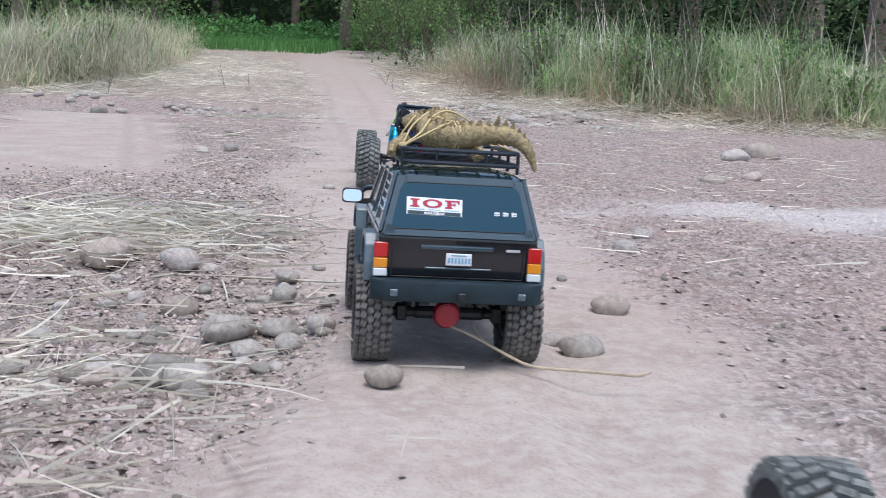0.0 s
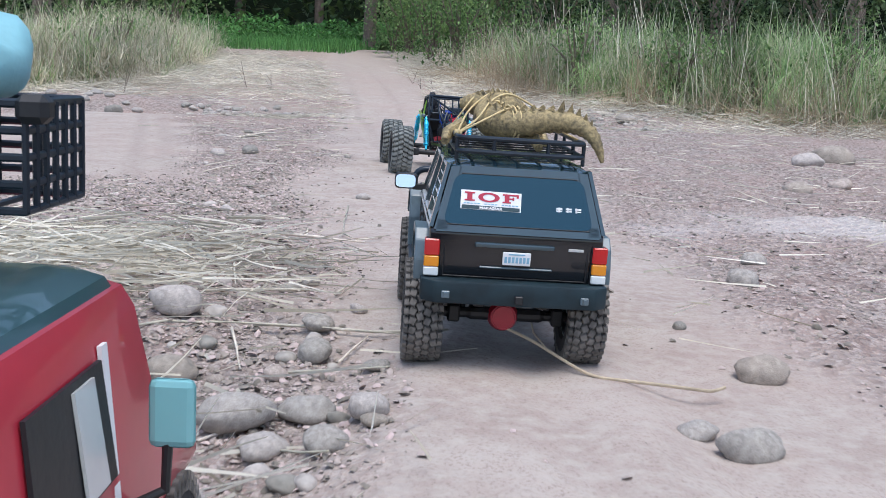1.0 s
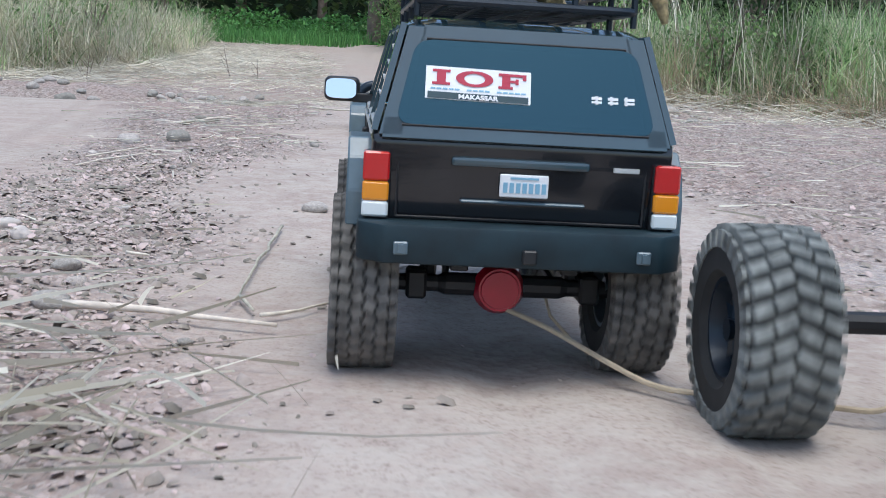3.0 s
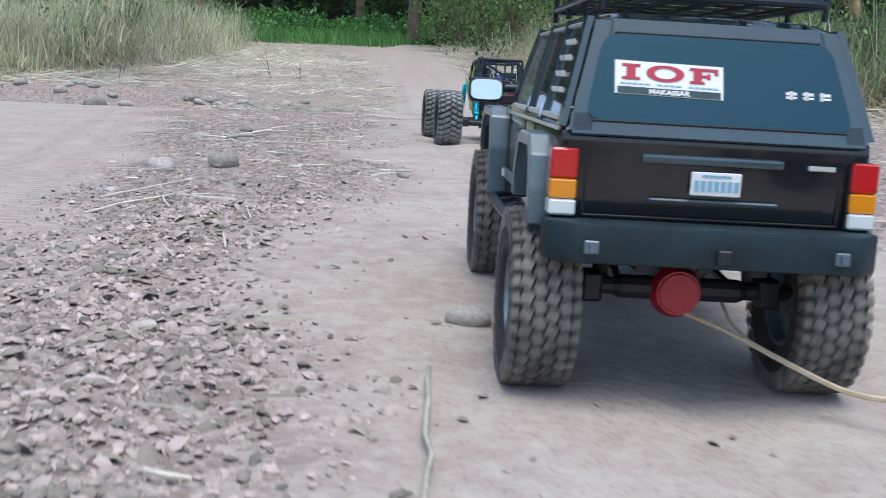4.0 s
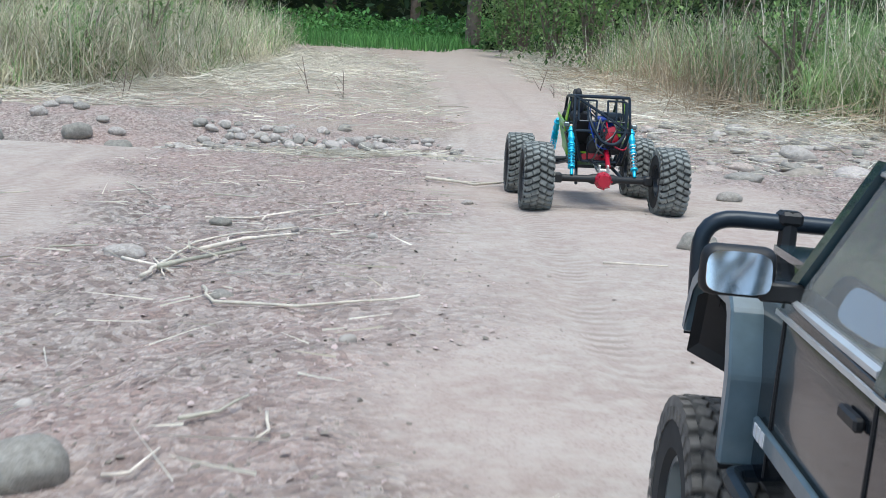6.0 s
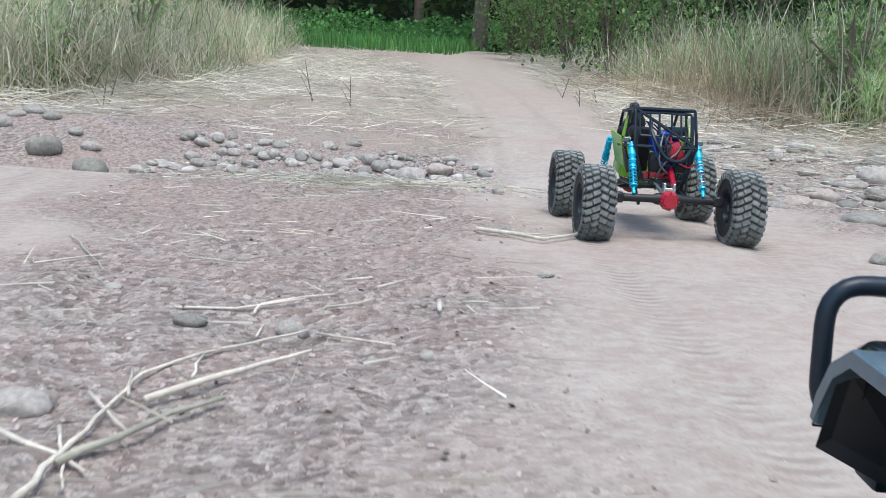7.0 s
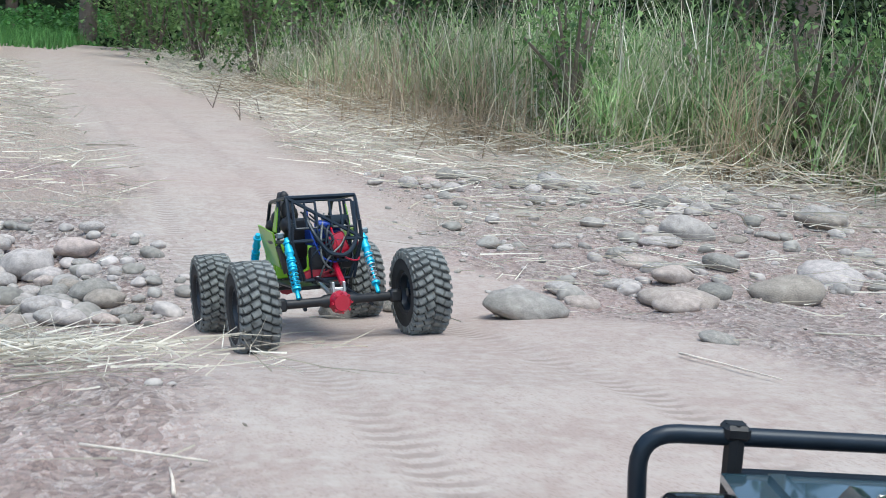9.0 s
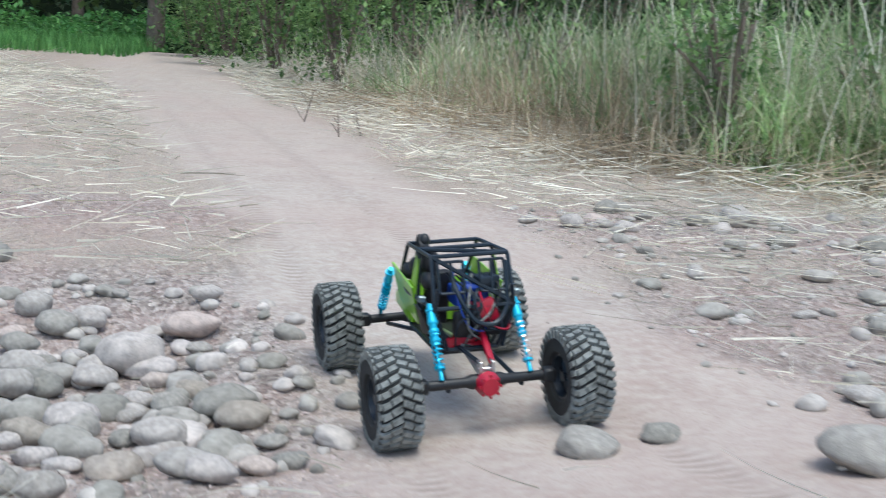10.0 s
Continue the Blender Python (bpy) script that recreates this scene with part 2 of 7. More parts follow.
def path_centre(y):
    return np.interp(y, [-2, 0, 2.2, 3.6, 5, 7, 8.5, 9.5, 11, 13, 17, 22, 26, 60], [1.14, 1.08, 0.98, 0.77, 0.62, 0.42, 0.25, 0.15, -0.05, -0.35, -1.0, -1.6, -2.0, -5.0])


def path_mask(x, y):
    """1 on the packed wheel path, 0 on the gravel."""
    half = np.interp(y, [-2, 2, 4, 6, 8, 9.5, 12, 20], [0.36, 0.29, 0.32, 0.36, 0.42, 0.33, 0.42, 0.6])
    wob = (value_noise(x * 3, y * 3, 3) - 0.5) * 0.22
    d = np.abs(x - path_centre(y)) + wob
    m = smooth(half + 0.12, half - 0.08, d) * (1 - 0.3 * smooth(10.5, 14, y))
    side = smooth(0.18, -0.05, np.abs(x + 1.05 + 0.30 * (y - 6.5)) - 0.36 + wob)
    return np.maximum(m, side * smooth(9.2, 8.4, y) * smooth(3.5, 4.5, y))


def pale_mask(x, y):
    """1 on the bare pale hardpan beside the first stretch of the path."""
    return smooth(0.9, 0.35, np.hypot((x - 1.75) / 0.8, (y - 3.8) / 0.42) + (value_noise(x * 5, y * 5, 11) - 0.5) * 0.6)


def rut_lines(y):
    """Where the wheels ran, across from the middle of the path."""
    return (np.interp(y, [4, 5.26, 5.67, 6.3, 7, 7.4, 7.65, 7.9, 8.4], [-0.06, -0.125, -0.18, -0.188, -0.213, -0.215, -0.25, -0.266, -0.29]),
            np.interp(y, [5, 7.5, 7.9, 8.1, 8.4], [0.08, 0.096, 0.1, 0.08, 0.052]))


def height(x, y):
    x, y = np.asarray(x, float), np.asarray(y, float)
    m = path_mask(x, y)
    near = smooth(30, 14, np.abs(y - 4))
    rough = (value_noise(x * 7, y * 7, 1) - 0.5) * 0.022 + (value_noise(x * 19, y * 19, 2) - 0.5) * 0.013 + (value_noise(x * 43, y * 43, 4) - 0.5) * 0.009
    fine = (value_noise(x * 4, y * 4, 5) - 0.5) * 0.004 + (value_noise(x * 22, y * 22, 6) - 0.5) * 0.0003
    rut = 0
    for off in rut_lines(y):
        d = (x - path_centre(y) - off) / 0.03
        rut = rut - 0.005 * np.exp(-d ** 4)
    return base_height(x, y) + near * (rough * (1 - m) + (fine + rut) * m) + 0.006 * (1 - m)


def ground_z(x, y):
    return float(height(np.array([x]), np.array([y]))[0])


def axis_steps(lo, hi, step, far):
    mid = list(np.arange(lo, hi + step / 2, step))
    out, d, p = [], step, hi
    while p < far:
        d *= 1.16
        p += d
        out.append(p)
    low, d, p = [], step, lo
    while p > -far:
        d *= 1.16
        p -= d
        low.append(p)
    return np.array(low[::-1] + mid + out)


def build_ground():
    xs, ys = axis_steps(-2.6, 3.2, 0.022, 400), axis_steps(0.6, 12.6, 0.022, 400)
    gx, gy = np.meshgrid(xs, ys)
    gzv = height(gx, gy)
    nx, ny = len(xs), len(ys)
    verts = np.stack([gx, gy, gzv], -1).reshape(-1, 3)
    idx = np.arange(nx * ny).reshape(ny, nx)
    quads = np.stack([idx[:-1, :-1], idx[:-1, 1:], idx[1:, 1:], idx[1:, :-1]], -1).reshape(-1, 4)
    me = bpy.data.meshes.new("ground")
    me.vertices.add(len(verts))
    me.vertices.foreach_set("co", verts.ravel())
    me.loops.add(quads.size)
    me.loops.foreach_set("vertex_index", quads.ravel())
    me.polygons.add(len(quads))
    me.polygons.foreach_set("loop_start", np.arange(0, quads.size, 4))
    me.polygons.foreach_set("use_smooth", np.ones(len(quads), bool))
    me.update(calc_edges=True)
    col = me.attributes.new("surface", "FLOAT_COLOR", "POINT")
    m = path_mask(gx, gy)
    straw = smooth(9.9, 11.2, gy + (value_noise(gx * 2, gy * 2, 9) - 0.5) * 1.6) * (1 - 0.85 * m)
    pale = pale_mask(gx, gy)
    rut = sum(np.exp(-((gx - path_centre(gy) - off) / 0.028) ** 4) * k for off, k in zip(rut_lines(gy), (smooth(4.6, 5.2, gy), smooth(6.8, 7.4, gy))))
    rut = rut + sum(np.exp(-((gx + 1.05 + 0.30 * (gy - 6.5) - off) / 0.03) ** 4) for off in (0.22, 0.33))
    rut = np.clip(rut, 0, 1) * m
    col.data.foreach_set("color", np.stack([m, straw, pale, rut], -1).ravel())
    me.materials.append(DIRT)
    tagged(new("ground", me), "dry reddish dirt track with packed wheel path and shaly gravel", "ground", kind="structure")


build_ground()


# ---- plants, straw and stones ----
rng = np.random.default_rng(7)


def raw_mesh(name, verts, faces_by_size, mat):
    """A mesh from arrays: verts (n,3) and a list of face index arrays, each (m,k)."""
    me = bpy.data.meshes.new(name)
    me.vertices.add(len(verts))
    me.vertices.foreach_set("co", np.asarray(verts, np.float32).ravel())
    loops = np.concatenate([f.ravel() for f in faces_by_size])
    starts, at = [], 0
    for f in faces_by_size:
        starts.append(at + np.arange(len(f)) * f.shape[1])
        at += f.size
    me.loops.add(len(loops))
    me.loops.foreach_set("vertex_index", loops.astype(np.int32))
    me.polygons.add(sum(len(f) for f in faces_by_size))
    me.polygons.foreach_set("loop_start", np.concatenate(starts).astype(np.int32))
    me.update(calc_edges=True)
    me.validate()
    me.materials.append(mat)
    return me


def blade_mesh(name, base, length, az, lean, curl, width, mat, steps=4, twist=None):
    """Curved tapering blades. lean: from upright, radians; curl: how much it bends over along its length."""
    n = len(base)
    rows = []
    pos = base.copy()
    out = np.stack([np.cos(az), np.sin(az), 0 * az], -1)
    side = np.stack([-np.sin(az), np.cos(az), 0 * az], -1)
    if twist is not None:
        side = side * np.cos(twist)[:, None] + np.array([0, 0, 1.0]) * np.sin(twist)[:, None]
    for k in range(steps):
        w = width * (1 - 0.75 * k / (steps - 1)) if steps > 2 else width * (1 - 0.4 * k)
        rows += [pos - side * (w / 2)[:, None], pos + side * (w / 2)[:, None]]
        a = lean + curl * (k / (steps - 1)) ** 1.3
        d = out * np.sin(a)[:, None] + np.array([0, 0, 1.0]) * np.cos(a)[:, None]
        pos = pos + d * (length / (steps - 1))[:, None]
    verts = np.stack(rows, 1).reshape(-1, 3)
    b = np.arange(n)[:, None] * (2 * steps)
    quads = np.concatenate([b + np.array([2 * k, 2 * k + 1, 2 * k + 3, 2 * k + 2]) for k in range(steps - 1)], 0)
    return raw_mesh(name, verts, [quads], mat)


def leaf_mesh(name, centres, size, mat, droop=0.3):
    """Small folded leaves, one island each."""
    n = len(centres)
    az, tilt = rng.uniform(0, 2 * math.pi, n), rng.normal(-droop, 0.6, n)
    d = np.stack([np.cos(az) * np.cos(tilt), np.sin(az) * np.cos(tilt), np.sin(tilt)], -1)
    s = np.stack([-np.sin(az), np.cos(az), 0 * az], -1)
    up = np.cross(s, d)
    size = size[:, None]
    v = [centres - d * size * 0.5, centres + s * size * 0.28 - up * size * 0.08, centres + d * size * 0.5, centres - s * size * 0.28 - up * size * 0.08]
    verts = np.stack(v, 1).reshape(-1, 3)
    b = np.arange(n)[:, None] * 4
    return raw_mesh(name, verts, [np.concatenate([b + np.array([0, 1, 2]), b + np.array([0, 2, 3])], 0)], mat)


RIGHT_EDGE = [(-0.5, 21), (0.3, 15.2), (0.6, 13.7), (1.0, 12.4), (1.45, 11.5), (2.0, 11.0), (2.6, 10.4), (3.5, 9.9), (5.0, 9.3), (8.0, 8.4)]
LEFT_EDGE = [(-7.0, 8.6), (-4.6, 9.5), (-2.9, 10.2), (-2.45, 10.9), (-2.45, 12.6), (-2.8, 15.5), (-3.3, 18.5)]


def along(edge, n, inward, sign, power=1.0):
    """n random places beside an edge line, up to inward metres behind it."""
    e = np.array(edge, float)
    seg = np.linalg.norm(np.diff(e, axis=0), axis=1)
    u = rng.uniform(0, seg.sum(), n)
    cum = np.r_[0, np.cumsum(seg)]
    k = np.clip(np.searchsorted(cum, u) - 1, 0, len(seg) - 1)
    f = (u - cum[k]) / seg[k]
    d = (e[k + 1] - e[k]) / seg[k][:, None]
    nrm = np.stack([-d[:, 1], d[:, 0]], -1) * sign
    deep = rng.uniform(0, 1, n) ** power * inward
    p = e[k] + d * (f * seg[k])[:, None] + nrm * deep[:, None]
    return p[:, 0], p[:, 1], deep


def stuff(name, me, label, category):
    return tagged(new(name, me), label, category, kind="stuff")


def grass_band(name, edge, sign, n, inward, lo, hi, mat, label):
    """Tussocks of uneven height, each fallen over its own way, with gaps between them."""
    per = 40
    x, y, deep = along(edge, n // per, inward, sign, 0.8)
    keep = value_noise(x * 2.3, y * 2.3, 27) > 0.3
    x, y, deep = x[keep], y[keep], deep[keep]
    m = len(x)
    tall, fall_to, fall = rng.uniform(0, 1, m) ** 1.3, rng.uniform(0, 6.28, m), np.abs(rng.normal(0.3, 0.35, m))
    x, y, deep, tall, fall_to, fall = (np.repeat(v, per) for v in (x, y, deep, tall, fall_to, fall))
    n = len(x)
    ox, oy = rng.normal(0, 0.07, n), rng.normal(0, 0.07, n)
    x, y = x + ox, y + oy
    patch = value_noise(x * 0.9, y * 0.9, 21)
    length = (lo + (hi - lo) * (0.5 * tall + 0.3 * rng.uniform(0, 1, n) + 0.3 * patch)) * (0.5 + 0.5 * smooth(0, 0.8, deep))
    base = np.stack([x, y, height(x, y) - 0.01], -1)
    az = np.where(rng.uniform(0, 1, n) < 0.55, fall_to + rng.normal(0, 0.5, n), np.arctan2(oy, ox) + rng.normal(0, 0.4, n))
    lean = fall * rng.uniform(0.4, 1.6, n) + np.abs(rng.normal(0, 0.42, n)) + 0.3 * (deep < 0.3)
    length = length * (0.5 + 0.85 * smooth(0.3, 0.7, value_noise(x * 1.3 + 9, y * 1.3, 23)))
    curl = rng.normal(0.9, 0.8, n)
    length = length * (1 + 0.4 * np.clip(lean + curl - 0.8, 0, 2))
    stuff(name, blade_mesh(name, base, length, az, lean, curl, rng.uniform(0.002, 0.009, n), mat, 6), label, "grass")


def broken_stems(name, edge, n, inward, mat, label):
    """Snapped stems caught in the grass at all angles."""
    x, y, deep = along(edge, n, inward, 1, 0.9)
    z = height(x, y) + rng.uniform(0.02, 0.42, n) ** 1.2 * (0.4 + 0.6 * smooth(0, 0.6, deep))
    stuff(name, blade_mesh(name, np.stack([x, y, z], -1), rng.uniform(0.12, 0.5, n), rng.uniform(0, 6.28, n), rng.uniform(0.5, 2.3, n), rng.normal(0, 0.35, n), rng.uniform(0.002, 0.006, n), mat, 4), label, "grass")


def leafy_stems(name, edge, n, inward, lo, hi, mat, label, leaves=7):
    """Upright stems with long leaves that arch over and hang from several heights."""
    x, y, deep = along(edge, n, inward, 1, 0.9)
    patch = value_noise(x * 1.6, y * 1.6, 37)
    tall = (lo + (hi - lo) * (0.3 * rng.uniform(0, 1, n) + 0.9 * smooth(0.25, 0.8, patch))) * (0.6 + 0.4 * smooth(0, 0.7, deep))
    k = np.repeat(np.arange(n), leaves)
    up = rng.uniform(0.1, 1.0, len(k)) * tall[k]
    base = np.stack([x[k] + rng.normal(0, 0.015, len(k)) + up * 0.1 * np.sin(k), y[k] + rng.normal(0, 0.015, len(k)), height(x[k], y[k]) + up], -1)
    length = rng.uniform(0.16, 0.5, len(k))
    stuff(name, blade_mesh(name, base, length, rng.uniform(0, 6.28, len(k)), np.abs(rng.normal(0.8, 0.45, len(k))), rng.uniform(0.1, 2.2, len(k)), rng.uniform(0.003, 0.009, len(k)), mat, 5), label, "grass")


def lying(name, x, y, lo, hi, mat, label, lift=0.02, w=(0.002, 0.005), tilt=0.08, bend=0.06):
    n = len(x)
    base = np.stack([x, y, height(x, y) + rng.uniform(0.006, lift + 0.006, n)], -1)
    stuff(name, blade_mesh(name, base, rng.uniform(lo, hi, n) * rng.uniform(0.5, 1, n), rng.uniform(0, 2 * math.pi, n), math.pi / 2 - np.abs(rng.normal(0, tilt, n)),
                           rng.normal(-0.03, bend, n), rng.uniform(*w, n), mat, 4 if bend > 0.1 else 3, rng.uniform(0.5, 2.6, n)), label, "straw")


def build_grass():
    grass_band("tall_dry_grass", RIGHT_EDGE[1:], 1, 9500, 1.8, 0.1, 0.4, DRY_GRASS, "bleached dry grass leaning and tangled along the bank")
    grass_band("tall_green_grass", RIGHT_EDGE[1:], 1, 18000, 2.2, 0.12, 0.45, GREEN_GRASS, "half-green tall grass growing among dry stems")
    grass_band("tall_dry_grass", LEFT_EDGE, 1, 22000, 2.4, 0.13, 0.54, DRY_GRASS, "tall bleached dry grass beside the track")
    grass_band("tall_green_grass", LEFT_EDGE, 1, 6500, 2.8, 0.18, 0.56, GREEN_GRASS, "half-green tall grass growing among dry stems")
    leafy_stems("leafy_grass", RIGHT_EDGE[1:], 3300, 2.2, 0.08, 0.48, GREEN_GRASS, "arching green grass leaves hanging over the bank", 8)
    leafy_stems("leafy_dry_grass", RIGHT_EDGE[1:], 1300, 1.6, 0.08, 0.42, DRY_GRASS, "bleached drooping grass leaves on the bank", 7)
    leafy_stems("leafy_grass", LEFT_EDGE, 1300, 2.4, 0.1, 0.52, GREEN_GRASS, "arching green grass leaves hanging over the track", 8)
    leafy_stems("leafy_dry_grass", LEFT_EDGE, 3000, 2.0, 0.1, 0.52, DRY_GRASS, "bleached drooping grass leaves beside the track", 7)
    broken_stems("broken_stems", RIGHT_EDGE[1:], 3600, 1.2, STRAW, "pale snapped stems caught in the bank grass")
    broken_stems("broken_stems", LEFT_EDGE, 4500, 1.4, STRAW, "pale snapped stems caught in the grass")
    broken_stems("withered_stems", RIGHT_EDGE[1:], 2600, 1.0, DEAD_LEAF, "brown withered stems caught in the bank grass")
    # short far grass in front of the creepers
    x, y = rng.uniform(-5.6, -1.8, 4000), rng.uniform(21.5, 25.5, 4000)
    stuff("short_grass", blade_mesh("short_grass", np.stack([x, y, height(x, y)], -1), rng.uniform(0.08, 0.28, 4000), rng.uniform(0, 6.28, 4000), np.abs(rng.normal(0.1, 0.2, 4000)),
                                    rng.uniform(0.2, 0.9, 4000), rng.uniform(0.01, 0.02, 4000), CREEPER_LEAF), "short green grass before the woods", "grass")
    # long reeds bent over one another
    for edge, n in ((RIGHT_EDGE, 2600), (LEFT_EDGE, 2000)):
        x, y, deep = along(edge, n, 1.3, 1)
        stuff("bent_reeds", blade_mesh("bent_reeds", np.stack([x, y, height(x, y)], -1), rng.uniform(0.2, 0.65, n), rng.uniform(0, 6.28, n), np.abs(rng.normal(0.65, 0.45, n)),
                                       rng.normal(0.5, 0.6, n), rng.uniform(0.003, 0.008, n), STRAW, 6), "long pale reeds bent over across the grass", "grass")
    # tall seed stalks and dark bent stems
    x, y, _ = along(RIGHT_EDGE[2:], 280, 1.4, 1)
    stuff("seed_stalks", blade_mesh("seed_stalks", np.stack([x, y, height(x, y)], -1), rng.uniform(0.5, 1.1, 280), rng.uniform(0, 6.28, 280), np.abs(rng.normal(0, 0.25, 280)),
                                    rng.uniform(0.1, 0.7, 280), rng.uniform(0.006, 0.012, 280), STRAW), "pale dry seed stalks standing in the grass", "grass")


def build_straw():
    x, y, _ = along(RIGHT_EDGE, 8000, 1.15, -1, 1.7)
    keep = path_mask(x, y) < 0.5
    lying("fallen_straw", x[keep], y[keep], 0.06, 0.34, STRAW, "fallen dry straw lying below the grass bank", 0.08, (0.002, 0.006), 0.22, 0.35)
    x, y, _ = along(RIGHT_EDGE[1:], 1300, 0.4, -1, 1.3)
    lying("fallen_stalks", x, y, 0.2, 0.6, DEAD_LEAF, "long withered stalks piled at the foot of the bank", 0.12, (0.003, 0.007), 0.3)
    x, y, _ = along(LEFT_EDGE, 3600, 1.0, -1, 1.6)
    lying("fallen_straw", x, y, 0.12, 0.5, STRAW, "fallen dry straw lying below the grass bank", 0.06, (0.002, 0.006), 0.18)
    x, y = rng.uniform(-3.4, 1.2, 7500), rng.uniform(9.8, 17, 7500)
    keep = path_mask(x, y) < 0.4
    lying("trampled_straw", x[keep], y[keep], 0.06, 0.28, STRAW, "trampled straw beside the far track", 0.05, (0.002, 0.0062), 0.12)
    # the heap beside the first stretch, laid in loose sheaves
    x, y = rng.normal(0.22, 0.18, 1150), np.minimum(rng.normal(2.86, 0.16, 1150), 3.3)
    x, y = np.concatenate([x, rng.normal(0.40, 0.17, 380)]), np.concatenate([y, rng.normal(1.85, 0.22, 380)])
    lying("straw_heap", x, y, 0.05, 0.24, STRAW, "loose heap of dry straw on the gravel", 0.035, (0.002, 0.0052), 0.08, 0.2)
    x, y = rng.normal(-0.42, 0.16, 900), rng.normal(8.2, 0.16, 900)
    lying("straw_heap", x, y, 0.05, 0.2, STRAW, "flattened straw beside the stone heap", 0.02, (0.0015, 0.0032), 0.06, 0.25)
    x, y = rng.uniform(-1.6, 0.7, 2600), rng.uniform(1.2, 9.4, 2600)
    keep = path_mask(x, y) < 0.6
    lying("scattered_straw", x[keep], y[keep], 0.02, 0.12, STRAW, "scattered bits of straw on the gravel", 0.012, (0.0012, 0.003), 0.06)
    x, y = rng.uniform(1.0, 2.6, 700), rng.uniform(2.5, 9.6, 700)
    lying("scattered_straw", x, y, 0.03, 0.22, STRAW, "scattered bits of straw on the gravel", 0.012, (0.0015, 0.004), 0.06)
    x, y = rng.uniform(0.45, 3.0, 1100), rng.uniform(9.0, 10.9, 1100)
    lying("scattered_straw", x, y, 0.05, 0.26, STRAW, "straw lying between the stones of the wash", 0.03, (0.0015, 0.0045), 0.1)


def shrub(x, y, tall, wide, n, mat, leaf, label, name="shrub"):
    root = tagged(new(name), label, "bush")
    z0 = ground_z(x, y)
    root.location = (x, y, z0)
    bm = bmesh.new()
    tips = []
    for k in range(9):
        a, r = rng.uniform(0, 6.28), wide * rng.uniform(0.25, 0.8)
        p = [(0, 0, -0.05), (math.cos(a) * r * 0.4, math.sin(a) * r * 0.4, tall * 0.45), (math.cos(a) * r, math.sin(a) * r, tall * rng.uniform(0.6, 0.95))]
        sweep(bm, p, [0.02, 0.012, 0.005], 5)
        tips += p[1:]
    part("stem", bm, BARK, root)
    c = np.array(tips)[rng.integers(0, len(tips), n)] + rng.normal(0, 1, (n, 3)) * np.array([wide * 0.3, wide * 0.3, tall * 0.17])
    c[:, 2] = np.where(rng.uniform(0, 1, n) < 0.45, rng.uniform(0.02, 0.8, n) * tall, np.abs(c[:, 2]))
    me = leaf_mesh("foliage", c, rng.uniform(0.6, 1.3, n) * leaf, mat)
    part_ob = new("foliage", me)
    part_ob.parent = root
    return root


def stem_tangle(x, y, tall, wide, n):
    """Withered stems that stand, lean and break over one another."""
    px, py = x + rng.normal(0, wide, n), y + rng.normal(0, wide, n)
    base = np.stack([px, py, height(px, py) - 0.005], -1)
    me = blade_mesh("withered_tangle", base, rng.uniform(0.5, 1.25, n) * tall, rng.uniform(0, 6.28, n), np.abs(rng.normal(0.25, 0.35, n)), rng.normal(0.5, 0.8, n), rng.uniform(0.003, 0.009, n), DEAD_LEAF, 6)
    tagged(new("withered_tangle", me), "withered brown stems tangled at the foot of the bank", "dead plant", kind="stuff")


def twig(x, y, tall):
    """A bare dark forked twig stuck in the ground."""
    bm = bmesh.new()
    z = ground_z(x, y)
    tall *= 0.7
    a = rng.uniform(-0.6, 0.6)
    mid = Vector((x + a * tall * 0.4, y, z + tall * 0.5))
    sweep(bm, [(x, y, z - 0.02), mid, (mid.x + a * tall * 0.3, y, z + tall)], [0.004, 0.003, 0.0015], 6)
    sweep(bm, [mid, (mid.x - 0.25 * tall, y - 0.03, z + tall * 0.85)], [0.0025, 0.0012], 5)
    sweep(bm, [(x, y, z + 0.01), (x - 0.35 * tall, y + 0.02, z + tall * 0.6)], [0.0025, 0.0012], 5)
    me = bpy.data.meshes.new("twig")
    bm.to_mesh(me)
    bm.free()
    me.materials.append(BARK)
    tagged(new("twig", me), "bare dark forked twig standing in the dry grass", "twig", "bare twigs")


def tree(x, y, radius, tall, n, label):
    root = tagged(new("tree"), label, "tree")
    root.location = (x, y, ground_z(x, y))
    bm = bmesh.new()
    lean = rng.normal(0, 0.03, 2)
    pts = [(lean[0] * h, lean[1] * h, h) for h in (-0.2, 0.3, tall * 0.25, tall * 0.6, tall * 0.85)]
    sweep(bm, pts, [radius * 1.35, radius * 1.08, radius * 0.95, radius * 0.7, radius * 0.3], 10)
    part("trunk", bm, BARK, root, smooth=True)
    bm, tips = bmesh.new(), []
    for k in range(11):
        h = tall * rng.uniform(0.35, 0.8)
        a, r = rng.uniform(0, 6.28), tall * rng.uniform(0.15, 0.32)
        p = [(lean[0] * h, lean[1] * h, h), (math.cos(a) * r * 0.5, math.sin(a) * r * 0.5, h + r * 0.25), (math.cos(a) * r, math.sin(a) * r, h + r * 0.35)]
        sweep(bm, p, [radius * 0.35, radius * 0.22, radius * 0.08], 6)
        tips += p[1:]
    part("limbs", bm, BARK, root)
    c = np.array(tips)[rng.integers(0, len(tips), n)] + rng.normal(0, 1, (n, 3)) * tall * np.array([0.09, 0.09, 0.06])
    ob = new("crown", leaf_mesh("crown", c, rng.uniform(0.12, 0.3, n), SHADE_LEAF))
    ob.parent = root


